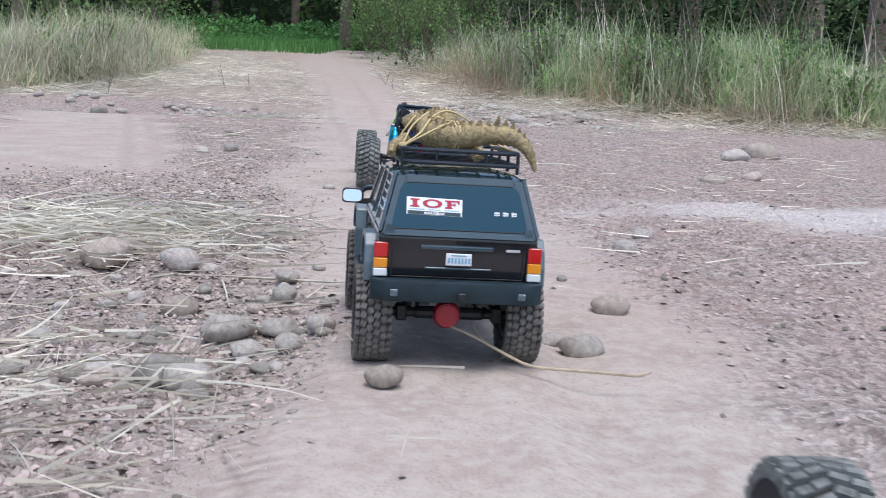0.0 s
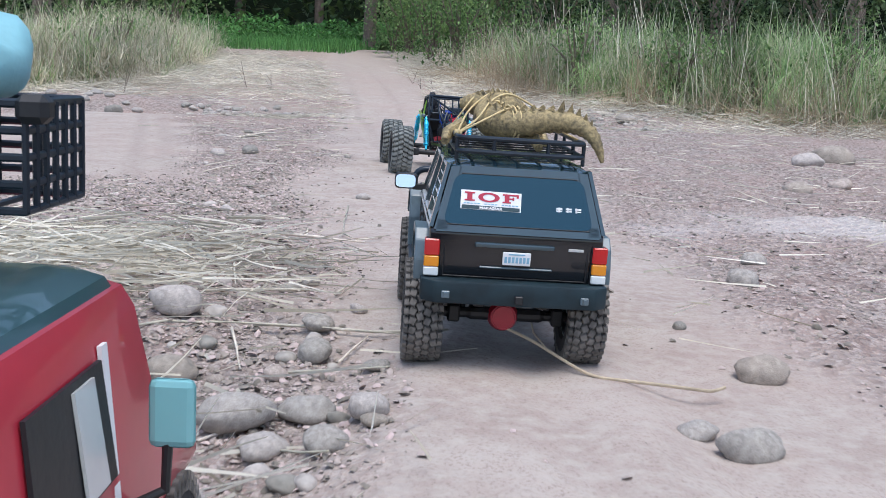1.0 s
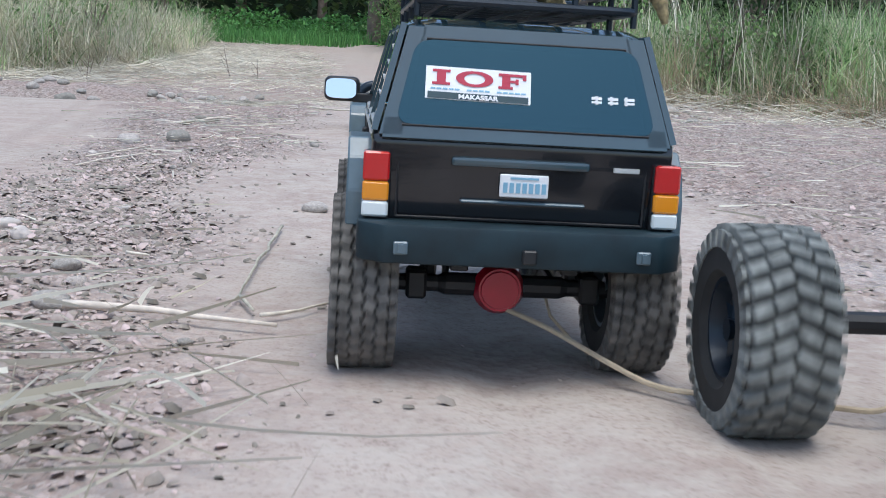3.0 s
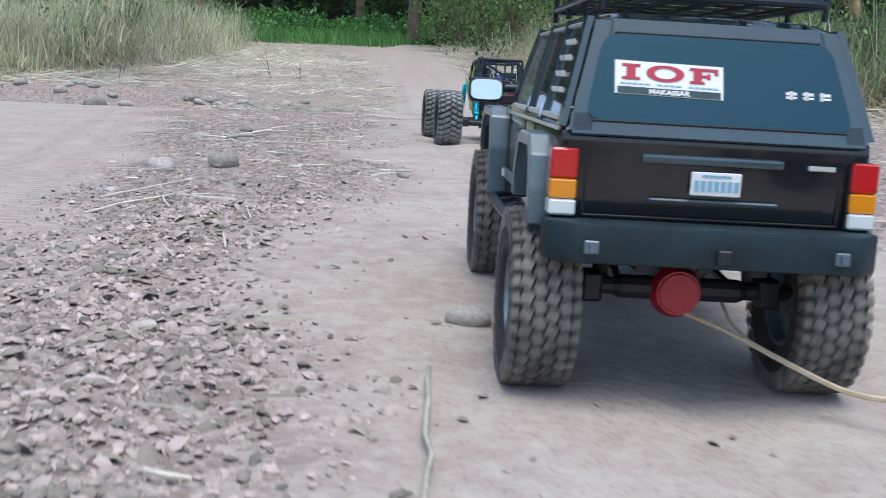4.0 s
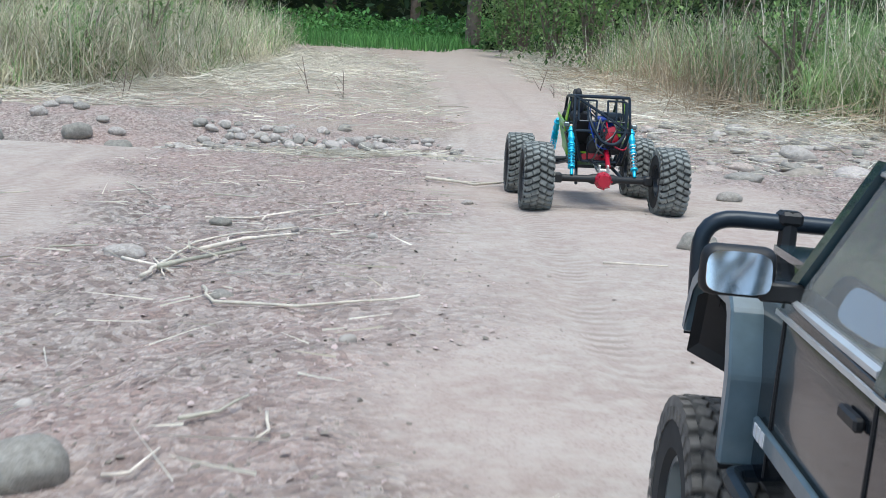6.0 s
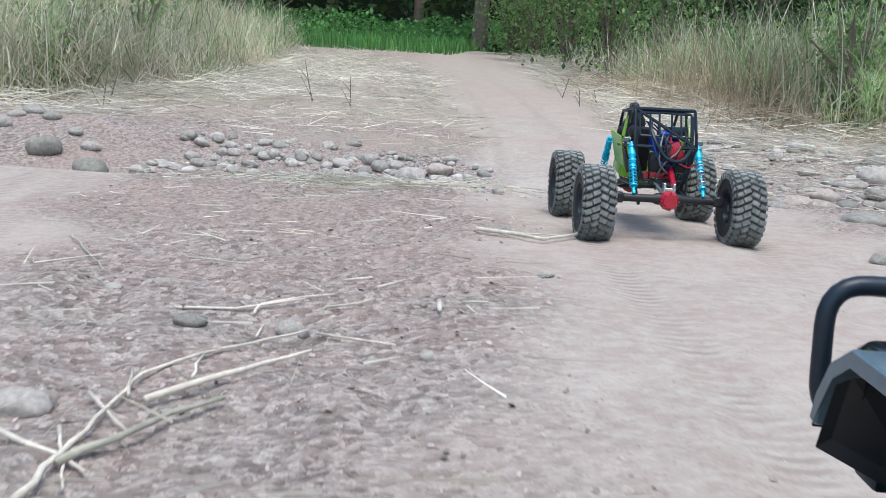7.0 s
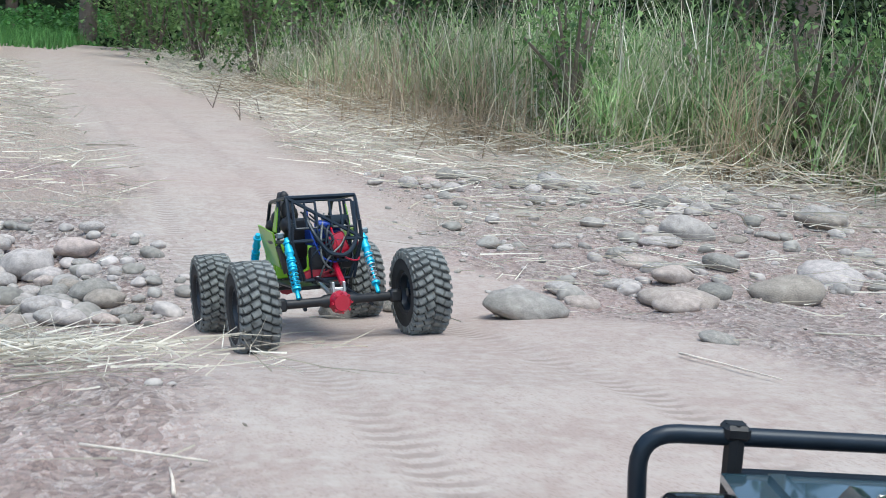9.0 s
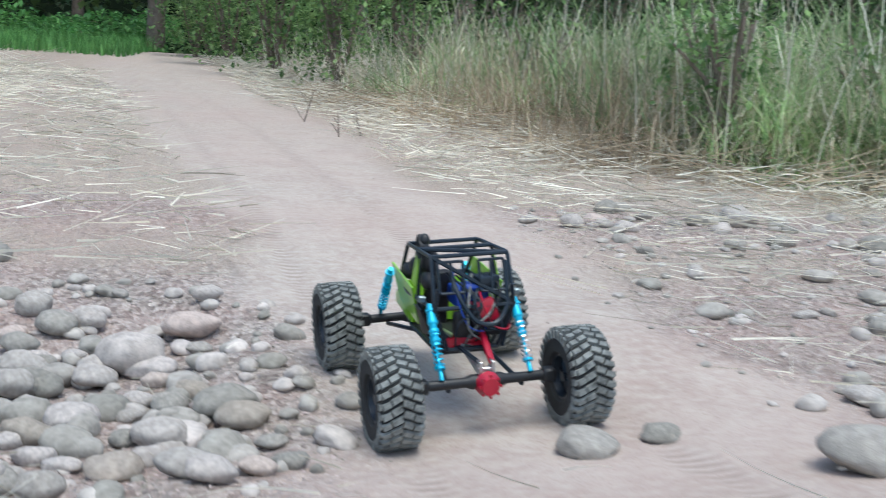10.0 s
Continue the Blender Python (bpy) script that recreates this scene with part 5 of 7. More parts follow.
        # rows of white lettering on the rear quarter glass
        if s < 0:
            for k, (w0, w1) in enumerate(((0.1, 0.75), (0.1, 0.9), (0.1, 0.65), (0.15, 0.8))):
                f = 0.78 - k * 0.16
                bm = bmesh.new()
                a, b = Vector(side_pt(-0.118, -0.112, f, s)), Vector(side_pt(B[0] + 0.014, T[0] + 0.014, f, s))
                u = b - a
                n = 7
                for j in range(n):
                    if (j * 7 + k * 3) % 5 == 0:
                        continue
                    p = a + u * (w0 + (w1 - w0) * (j + 0.5) / n)
                    box(bm, p + Vector((s * 0.0028, 0, 0)), (0.0008, abs(u.y) * (w1 - w0) / n * 0.75, 0.0034), Matrix.Rotation(s * radians(13), 4, "Y"))
                part("lettering_line", bm, WHITE, car, "small white lettering on the glass")
    # windscreen
    bm = bmesh.new()
    slab(bm, [(-0.083, 0.092, 0.171), (0.083, 0.092, 0.171), (0.070, 0.044, 0.229), (-0.070, 0.044, 0.229)], -0.0012)
    part("windscreen", bm, SIDE_GLASS, car, "clear tinted windscreen")
    # tailgate frame and glass
    bm = bmesh.new()
    for x0, x1, s0, s1 in ((-0.092, -0.078, -0.004, 0.068), (0.078, 0.092, -0.004, 0.068), (-0.09, 0.09, -0.006, 0.007), (-0.08, 0.08, 0.056, 0.0695)):
        k0, k1 = 1 - 0.17 * max(0, s0) / 0.065, 1 - 0.17 * s1 / 0.065
        q = [on_rear(x0 * k0, s0, -0.0015) @ Vector((0, 0, 0)), on_rear(x1 * k0, s0, -0.0015) @ Vector((0, 0, 0)), on_rear(x1 * k1, s1, -0.0015) @ Vector((0, 0, 0)), on_rear(x0 * k1, s1, -0.0015) @ Vector((0, 0, 0))]
        slab(bm, q, 0.0035)
    part("tailgate_frame", bm, SKY_TINTED, car)
    bm = bmesh.new()
    q = [on_rear(p.x, p.y, 0.0005) @ Vector((0, 0, 0)) for p in rounded_path([(0, 0.003, 0), (0.0825, 0.003, 0), (0.0705, 0.0595, 0), (-0.0705, 0.0595, 0), (-0.0825, 0.003, 0), (0, 0.003, 0)], 0.011, 5)[:-1]]
    slab(bm, q, 0.0022)
    glass = part("rear_window", bm, REAR_GLASS, car, "dark reflective rear window")
    bm = bmesh.new()
    for a, b in (((-0.078, 0.0025), (0.078, 0.0025)), ((-0.064, 0.0602), (0.064, 0.0602))):
        sweep(bm, [on_rear(a[0], a[1], 0.0022) @ Vector((0, 0, 0)), on_rear(b[0], b[1], 0.0022) @ Vector((0, 0, 0))], 0.0008, 5)
    part("window_seal", bm, BLACK, glass)
    # white sticker with red letters
    st = solid(lambda b: box(b, (0, 0, 0), (0.0665, 0.0215, 0.0008)))
    sticker = part("sticker", st, WHITE, car, "white club sticker with red letters")
    sticker.matrix_basis = on_rear(-0.031, 0.0305, 0.0031) @ pose(0, 0, 0, 0, 0, -1)
    bars = solid(lambda b: box(b, (0, -0.0083, 0.0006), (0.0635, 0.0042, 0.0005)))
    part("dark_strip", bars, STICKER_DARK, sticker)
    def slab_letters(b):
        box(b, (-0.0235, 0.0036, 0.0006), (0.0056, 0.0100, 0.0006))
        for z in (-0.0006, 0.0078):
            box(b, (-0.0235, z, 0.0007), (0.0112, 0.0016, 0.0006))
        box(b, (0.0175, 0.0036, 0.0006), (0.0052, 0.0100, 0.0006)), box(b, (0.0172, -0.0006, 0.0007), (0.0092, 0.0016, 0.0006))
        box(b, (0.0214, 0.0078, 0.0007), (0.0176, 0.0017, 0.0006)), box(b, (0.0216, 0.0036, 0.0007), (0.0066, 0.0015, 0.0006))
        box(b, (0.0291, 0.0066, 0.0008), (0.0022, 0.0036, 0.0006)), box(b, (0.0244, 0.0036, 0.0008), (0.0018, 0.0034, 0.0006))
        ring = [(math.cos(a), math.sin(a)) for a in [k * math.pi / 16 for k in range(32)]]
        o, i = [b.verts.new((-0.0025 + c * 0.0118, 0.0036 + d * 0.0053, 0.0009)) for c, d in ring], [b.verts.new((-0.0025 + c * 0.0066, 0.0036 + d * 0.0035, 0.0009)) for c, d in ring]
        for k in range(32):
            b.faces.new((o[k], o[(k + 1) % 32], i[(k + 1) % 32], i[k]))
    part("letters", solid(slab_letters), STICKER_RED, sticker, "red slab letters")
    text_part("letters", "MAKASSAR", 0.0042, WHITE, sticker, Matrix.Translation((0, -0.0088, 0.001)), 1.2)

    def fine_print(b):
        for k in range(16):
            if k not in (5, 10):
                box(b, (-0.0285 + k * 0.0038, -0.0040, 0.0006), (0.003, 0.0010, 0.0004))
    part("fine_print", solid(fine_print), PLATE_BLUE, sticker)

    def icons(b):
        for k in range(3):
            x = -0.011 + k * 0.0105
            box(b, (x, 0.0012, 0), (0.0066, 0.0018, 0.0006)), box(b, (x, -0.0014, 0), (0.0066, 0.0014, 0.0006)), box(b, (x - 0.001 * k, 0, 0), (0.0016, 0.0056, 0.0006))
    ic = part("small_icons", solid(icons), WHITE, car, "three small white sticker icons")
    ic.matrix_basis = on_rear(0.0555, 0.025, 0.0031)
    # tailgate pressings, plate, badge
    part("handle_recess", solid(lambda b: box(b, (-0.002, -0.2185, 0.1485), (0.088, 0.005, 0.006), bevel=0.002, seg=2)), SKY_TINTED, car)
    part("lower_pressing", solid(lambda b: box(b, (0.001, -0.2165, 0.1235), (0.08, 0.004, 0.002), bevel=0.0008)), FLARE, car, "lighter pressing line")
    pl = part("number_plate", solid(lambda b: box(b, (0.0008, -0.2195, 0.1348), (0.031, 0.0022, 0.0145), bevel=0.0006)), WHITE, car, "white plate with pale blue print")

    def print_bars(b):
        for k in range(7):
            box(b, (-0.0112 + k * 0.0041, -0.2208, 0.1336), (0.0028, 0.0006, 0.0065))
        box(b, (0.0008, -0.2208, 0.1397), (0.018, 0.0006, 0.0013))
    part("print_bars", solid(print_bars), PLATE_BLUE, pl)
    part("badge", solid(lambda b: box(b, (0.066, -0.218, 0.1475), (0.017, 0.002, 0.0032), bevel=0.0005)), TRIM, car, "bright badge strip")
    bm = bmesh.new()
    for a, b in (((-0.079, 0.163), (-0.079, 0.112)), ((0.079, 0.163), (0.079, 0.112)), ((-0.079, 0.112), (0.079, 0.112))):
        sweep(bm, [(a[0], -0.2165, a[1]), (b[0], -0.2155, b[1])], 0.0009, 5)
    part("tailgate_seam", bm, BLACK, car)
    # tail lamps
    for s in (-1, 1):
        lamp = part("tail_lamp", solid(lambda b: box(b, (s * 0.0915, -0.212, 0.131), (0.016, 0.014, 0.043), bevel=0.0015)), BLACK, car, "three-colour tail lamp")
        for z0, z1, mt in ((0.134, 0.1525, LENS_RED), (0.1215, 0.134, LENS_AMBER), (0.1115, 0.1215, LENS_CLEAR)):
            part("lens", solid(lambda b: box(b, (s * 0.0925, -0.2135, (z0 + z1) / 2), (0.0165, 0.0165, z1 - z0 - 0.0003), bevel=0.0012)), mt, lamp)
    # rear bumper
    bm = bmesh.new()
    prism(bm, [(-0.103, -0.205), (-0.103, -0.226), (-0.088, -0.239), (0.088, -0.239), (0.103, -0.226), (0.103, -0.205)], 0.085, 0.110, "z", 0.003, 2)
    bump = part("rear_bumper", bm, BUMPER, car, "dark steel rear bumper with worn edges", smooth=True)
    for x in (-0.076, 0.076):
        part("shackle_mount", solid(lambda b: (box(b, (x, -0.240, 0.0955), (0.009, 0.003, 0.008), bevel=0.0008), box(b, (x, -0.242, 0.0955), (0.003, 0.003, 0.005)))), FLARE, bump)
    part("hitch", solid(lambda b: (box(b, (0.004, -0.24, 0.093), (0.009, 0.006, 0.009), bevel=0.001),)), BLACK, bump)
    # flares
    front = [(0.1, 0.09), (0.101, 0.13), (0.112, 0.158), (0.122, 0.166), (0.186, 0.166), (0.206, 0.154), (0.216, 0.137), (0.219, 0.124)]
    rear = [(-0.098, 0.112), (-0.105, 0.138), (-0.118, 0.155), (-0.128, 0.158), (-0.178, 0.158), (-0.191, 0.146), (-0.198, 0.125), (-0.199, 0.102)]
    for line in (front, rear):
        for s in (-1, 1):
            bm = bmesh.new()
            prism(bm, band(line, 0.007), *sorted((s * 0.092, s * 0.1105)), "x", 0.0012)
            part("wheel_flare", bm, FLARE, car, "faded dark plastic wheel flare")
            mid = (line[0][0] + line[-1][0]) / 2
            inner = [(mid + (y - mid) * 0.955, z - 0.0025) for y, z in line]
            bm = bmesh.new()
            prism(bm, band(inner, 0.0015), *sorted((s * 0.06, s * 0.1095)), "x")
            part("arch_lining", bm, BLACK, car, "black arch lining")
    # black arch liners with bolt holes, ahead of the front wheels
    for s in (-1, 1):
        bm = bmesh.new()
        slab(bm, [(s * 0.107, 0.214, 0.112), (s * 0.06, 0.19, 0.094), (s * 0.06, 0.19, 0.16), (s * 0.107, 0.2, 0.156)][:: s], 0.002)
        part("arch_liner", bm, BLACK, car, "black arch liner")
    # sliders, mouldings, door seams, handles, badges
    for s in (-1, 1):
        bm = bmesh.new()
        sweep(bm, rounded_path([(s * 0.09, 0.1, 0.088), (s * 0.107, 0.092, 0.089), (s * 0.107, -0.076, 0.089), (s * 0.09, -0.084, 0.088)], 0.01), 0.0042, 8)
        for y in (-0.05, 0, 0.05):
            sweep(bm, [(s * 0.08, y, 0.093), (s * 0.106, y, 0.089)], 0.0028, 6)
        part("rock_slider", bm, STEEL_BLACK, car, "black tube rock slider")
        part("side_moulding", solid(lambda b: box(b, (s * 0.0975, -0.002, 0.111), (0.003, 0.195, 0.009), bevel=0.001)), FLARE, car)
        for y in (0.078, -0.034, -0.096):
            part("door_seam", solid(lambda b: sweep(b, [(s * 0.0963, y, 0.164), (s * 0.0963, y, 0.094)], 0.0007, 5)), BLACK, car)
        part("belt_strip", solid(lambda b: box(b, (s * 0.0962, -0.06, 0.1635), (0.002, 0.30, 0.0022))), TRIM, car, "scuffed bright belt strip")
        for y in (-0.018, -0.085):
            part("door_handle", solid(lambda b: box(b, (s * 0.098, y, 0.152), (0.004, 0.018, 0.005), bevel=0.001)), BLACK, car)

        def badge_bars(b):
            for k in range(3):
                box(b, (s * 0.0993, 0.088 - k * 0.0058, 0.111), (0.0006, 0.0042, 0.006))
        part("side_badge", solid(badge_bars), WHITE, car, "small white side lettering")
        # mirrors
        arm = part("door_mirror", solid(lambda b: (box(b, (s * 0.118, 0.079, 0.181), (0.031, 0.012, 0.0215), bevel=0.0055, seg=3), box(b, (s * 0.1, 0.077, 0.174), (0.018, 0.008, 0.008), bevel=0.001))), BLACK, car, smooth=True)
        part("mirror_glass", solid(lambda b: prism(b, [(s * 0.119 + 0.0132 * (abs(math.cos(q)) ** 0.5) * math.copysign(1, math.cos(q)), 0.1812 + 0.0086 * (abs(math.sin(q)) ** 0.5) * math.copysign(1, math.sin(q))) for q in [0.1 + j * math.pi / 14 for j in range(28)]], 0.0710, 0.0724, "y")), CHROME, arm, "chrome mirror glass").matrix_basis = Matrix.Translation((0, 0.0717, 0.1812)) @ Matrix.Rotation(radians(-13), 4, "X") @ Matrix.Translation((0, -0.0725, -0.1812))
    # nose: grille, lamps, bumper, guard bar
    grille = part("grille", solid(lambda b: box(b, (0, 0.219, 0.143), (0.17, 0.006, 0.034), bevel=0.002)), BLACK, car)
    for k in range(8):
        part("grille_slat", solid(lambda b: box(b, (-0.035 + k * 0.01, 0.2225, 0.143), (0.004, 0.004, 0.026), bevel=0.001)), FLARE, grille)
    for s in (-1, 1):
        part("headlamp", solid(lambda b: box(b, (s * 0.064, 0.2225, 0.145), (0.032, 0.004, 0.022), bevel=0.0015)), LENS_CLEAR, car)
    bm = bmesh.new()
    prism(bm, [(-0.08, 0.208), (-0.08, 0.232), (-0.07, 0.246), (0.07, 0.246), (0.08, 0.232), (0.08, 0.208)], 0.094, 0.116, "z", 0.003, 2)
    fb = part("front_bumper", bm, BUMPER, car, "dark steel front bumper", smooth=True)
    bm = bmesh.new()
    sweep(bm, rounded_path([(-0.078, 0.236, 0.108), (-0.1, 0.237, 0.125), (-0.103, 0.240, 0.182), (0.103, 0.240, 0.182), (0.1, 0.237, 0.125), (0.078, 0.236, 0.108)], 0.02, 6), 0.0048, 10)
    sweep(bm, [(-0.056, 0.238, 0.163), (0.056, 0.238, 0.163)], 0.0036, 8)
    part("guard_bar", bm, STEEL_BLACK, fb, "black tube guard bar", smooth=True)
    for x in (-0.055, 0.055):
        part("guard_bar_post", solid(lambda b: (sweep(b, [(x, 0.240, 0.189), (x, 0.236, 0.11)], 0.0052, 8), box(b, (x, 0.240, 0.185), (0.013, 0.013, 0.008), bevel=0.002))), BLACK, fb)
    # underside: chassis rails, axles, diffs, links, shocks
    bm = bmesh.new()
    for s in (-1, 1):
        box(bm, (s * 0.036, 0, 0.085), (0.012, 0.42, 0.016), bevel=0.001)
    box(bm, (0, 0, 0.082), (0.085, 0.12, 0.012), bevel=0.002)
    part("chassis", bm, BLACK, car)
    for y in (-0.158, 0.158):
        ax = part("axle", solid(lambda b: (sweep(b, [(-0.085, y, 0.0585), (-0.045, y, 0.0585), (-0.04, y, 0.0585), (0.04, y, 0.0585), (0.045, y, 0.0585), (0.085, y, 0.0585)], [0.006, 0.006, 0.008, 0.008, 0.006, 0.006], 10), box(b, (-0.06, y, 0.0585), (0.014, 0.02, 0.02), bevel=0.002), box(b, (0.06, y, 0.0585), (0.014, 0.02, 0.02), bevel=0.002))), BLACK, car)
        sgn = -1 if y < 0 else 1
        bm = bmesh.new()
        bmesh.ops.create_cone(bm, cap_ends=True, segments=14, radius1=0.0188, radius2=0.0145, depth=0.011, matrix=Matrix.Translation((-0.003, y + sgn * 0.009, 0.0575)) @ Matrix.Rotation(radians(-90 * sgn), 4, "X"))
        bmesh.ops.bevel(bm, geom=bm.edges[:], offset=0.0015, segments=2, affect="EDGES")
        part("diff_cover", bm, RED_PAINT, ax, "red differential cover", smooth=True)
        for s in (-1, 1):
            part("shock", solid(lambda b: (sweep(b, [(s * 0.052, y - sgn * 0.01, 0.06), (s * 0.046, y - sgn * 0.02, 0.13)], 0.006, 8), sweep(b, [(s * 0.052 + 0.007 * math.cos(k * 0.9), y - sgn * (0.01 + k * 0.0002) + 0.007 * math.sin(k * 0.9), 0.07 + k * 0.001) for k in range(40)], 0.0011, 5))), BLACK, car)
            part("link", solid(lambda b: sweep(b, [(s * 0.04, y, 0.058), (s * 0.03, y - sgn * 0.11, 0.075)], 0.003, 6)), STEEL_BLACK, car)
    # roof rack
    bm = bmesh.new()
    for z, r in ((0.2475, 0.0027), (0.2625, 0.0027)):
        sweep(bm, rounded_path([(-0.0705, -0.10, z), (-0.0705, -0.192, z), (0.0705, -0.192, z), (0.0705, 0.03, z), (-0.0705, 0.03, z), (-0.0705, -0.10, z)], 0.012), r, 8)
    for x in (-0.0705, 0.0705):
        for y in (-0.185, -0.115, -0.045, 0.023):
            sweep(bm, [(x, y, 0.2375), (x, y, 0.2625)], 0.0022, 6)
    for x in (-0.03, 0.03):
        sweep(bm, [(x, -0.192, 0.2475), (x, -0.192, 0.2625)], 0.0022, 6)
    rack = part("roof_rack", bm, STEEL_BLACK, car, "black tube roof rack", smooth=True)
    for k in range(6):
        y = -0.168 + k * 0.037
        part("rack_slat", solid(lambda b: box(b, (0, y, 0.2475), (0.138, 0.0042, 0.002))), BLACK, rack)
    for k in range(5):
        x = -0.052 + k * 0.026
        part("rack_slat", solid(lambda b: box(b, (x, -0.081, 0.2455), (0.004, 0.21, 0.002))), BLACK, rack)
    wheels = []
    for x, y in ((-0.0965, -0.158), (0.088, -0.158), (-0.0965, 0.158), (0.088, 0.158)):
        if not wheels:
            wh = make_wheel(car, 0.0585, 0.043, 0.029, "block", RUBBER)
        else:
            wh = copy_part(wheels[0], car)
        wh.location = (x, y, 0.0585)
        wheels.append(wh)
    return car, [(w, tuple(w.location), 0.0585) for w in wheels]


def copy_part(ob, parent):
    """A copy of a part with its sub-parts that shares the meshes."""
    made = {}
    for o in (ob, *ob.children_recursive):
        made[o] = o.copy()
        scene.collection.objects.link(made[o])
        made[o].parent = made.get(o.parent, parent)
    return made[ob]


def build_load():
    """A toy reptile roped to the rack, its tail over the edge."""
    spine = [((0.112, -0.176, 0.242), 0.002), ((0.106, -0.174, 0.258), 0.006), ((0.094, -0.168, 0.274), 0.0095), ((0.072, -0.160, 0.283), 0.0125), ((0.042, -0.152, 0.284), 0.0145), ((0.010, -0.146, 0.280), 0.0165), ((-0.018, -0.134, 0.277), 0.0185),
             ((-0.032, -0.110, 0.281), 0.022), ((-0.022, -0.082, 0.286), 0.025), ((-0.005, -0.055, 0.286), 0.024), ((-0.016, -0.025, 0.285), 0.02), ((-0.038, -0.005, 0.291), 0.017), ((-0.055, 0.005, 0.292), 0.012), ((-0.068, 0.01, 0.290), 0.006)]
    pts = [Vector((p[0] * 0.84, p[1], p[2])) for p, _ in spine]
    fine, rad = [], []
    for k in range(len(pts) - 1):
        p0, p1, p2, p3 = pts[max(k - 1, 0)], pts[k], pts[k + 1], pts[min(k + 2, len(pts) - 1)]
        for s in range(5):
            t = s / 5
            fine.append(0.5 * ((2 * p1) + (p2 - p0) * t + (2 * p0 - 5 * p1 + 4 * p2 - p3) * t * t + (3 * p1 - p0 - 3 * p2 + p3) * t ** 3))
            rad.append((spine[k][1] * (1 - t) + spine[k + 1][1] * t) * (1.0 if (len(fine) % 2) else 0.87))
    bm = bmesh.new()
    sweep(bm, fine, rad, 14)
    for k in range(2, len(fine) - 8):
        if k % 2 == 0:
            p, r = fine[k], rad[k]
            up = Vector((0.0, -0.25, 1)).normalized()
            for sx in ((-0.3, 0.3) if k > 16 else (0,)):
                d = (fine[k + 1] - fine[k]).normalized()
                side = d.cross(up).normalized()
                o = p + up * r * 0.93 + side * r * sx
                tri = [o - d * r * 0.3 - side * 0.0015, o - d * r * 0.3 + side * 0.0015, o + d * r * 0.3, o + up * r * (0.85 if k < 20 else 0.28) - d * r * 0.1]
                v = [bm.verts.new(q) for q in tri]
                for f in ((0, 1, 3), (1, 2, 3), (2, 0, 3), (0, 2, 1)):
                    bm.faces.new([v[i] for i in f])
    for s, y, x in ((1, -0.128, 0.002), (-1, -0.11, -0.06), (1, -0.04, 0.022)):
        sweep(bm, [(x, y, 0.272), (x + s * 0.018, y - 0.01, 0.262), (x + s * 0.022, y - 0.03, 0.253)], [0.009, 0.0075, 0.005], 8)
    me = bpy.data.meshes.new("toy_reptile")
    bmesh.ops.recalc_face_normals(bm, faces=bm.faces[:])
    bm.to_mesh(me)
    bm.free()
    me.materials.append(HIDE)
    me.polygons.foreach_set("use_smooth", [True] * len(me.polygons))
    me.set_sharp_from_angle(angle=radians(45))
    toy = tagged(new("toy_reptile", me), "brown scaly toy reptile tied onto the roof rack", "toy")
    bm = bmesh.new()
    sweep(bm, rounded_path([(-0.078, -0.16, 0.264), (-0.05, -0.14, 0.281), (-0.035, -0.12, 0.302), (-0.01, -0.10, 0.312), (0.025, -0.09, 0.298), (0.078, -0.08, 0.264)], 0.03, 5), 0.0013, 6)
    sweep(bm, rounded_path([(-0.078, -0.165, 0.264), (-0.04, -0.155, 0.283), (-0.01, -0.14, 0.297), (0.02, -0.13, 0.291), (0.05, -0.10, 0.275), (0.078, -0.15, 0.264)], 0.03, 5), 0.0013, 6)
    sweep(bm, rounded_path([(-0.078, -0.16, 0.264), (-0.06, -0.1, 0.29), (-0.03, -0.06, 0.309), (0.0, -0.04, 0.312), (0.03, -0.02, 0.29), (0.078, 0.01, 0.264)], 0.03, 5), 0.0013, 6)
    sweep(bm, rounded_path([(-0.078, -0.04, 0.264), (-0.045, -0.01, 0.304), (-0.02, 0.0, 0.306), (0.02, 0.005, 0.28), (0.078, 0.0, 0.264)], 0.03, 5), 0.0013, 6)
    for x, y, z, r, d in ((-0.008, -0.139, 0.279, 0.0188, (1, 0.3, 0)), (-0.003, -0.1405, 0.279, 0.0186, (1, 0.3, 0)), (-0.013, -0.137, 0.279, 0.019, (1, 0.35, 0)), (-0.026, -0.118, 0.279, 0.0225, (0.6, 1, 0)), (-0.012, -0.062, 0.286, 0.0262, (0.3, 1, 0.1))):
        d = Vector(d).normalized()
        u = Vector((0, 0, 1))
        v = d.cross(u)
        sweep(bm, [Vector((x, y, z)) + (u * math.cos(a) + v * math.sin(a)) * r for a in [k * 2 * math.pi / 16 for k in range(16)]], 0.0012, 5, closed=True)
    for k in range(3):
        box(bm, (-0.078 + 0.002 * k, -0.163, 0.2655), (0.007, 0.003, 0.006), Matrix.Rotation(k, 4, "Z"), 0.001)
    for v in bm.verts:
        v.co.x *= 0.9
    rope = bpy.data.meshes.new("tie_rope")
    bm.to_mesh(rope)
    bm.free()
    rope.materials.append(ROPE)
    rope.polygons.foreach_set("use_smooth", [True] * len(rope.polygons))
    cord = tagged(new("tie_rope", rope), "cream cord lashing the load to the rack", "rope")
    bm = bmesh.new()
    sweep(bm, rounded_path([(-0.004, -0.165, 0.046), (0.03, -0.185, 0.036), (0.062, -0.21, 0.022), (0.092, -0.24, 0.0115), (0.13, -0.255, 0.0135), (0.17, -0.275, 0.016), (0.21, -0.297, 0.0185), (0.225, -0.29, 0.022)], 0.02, 4), 0.0019, 6)
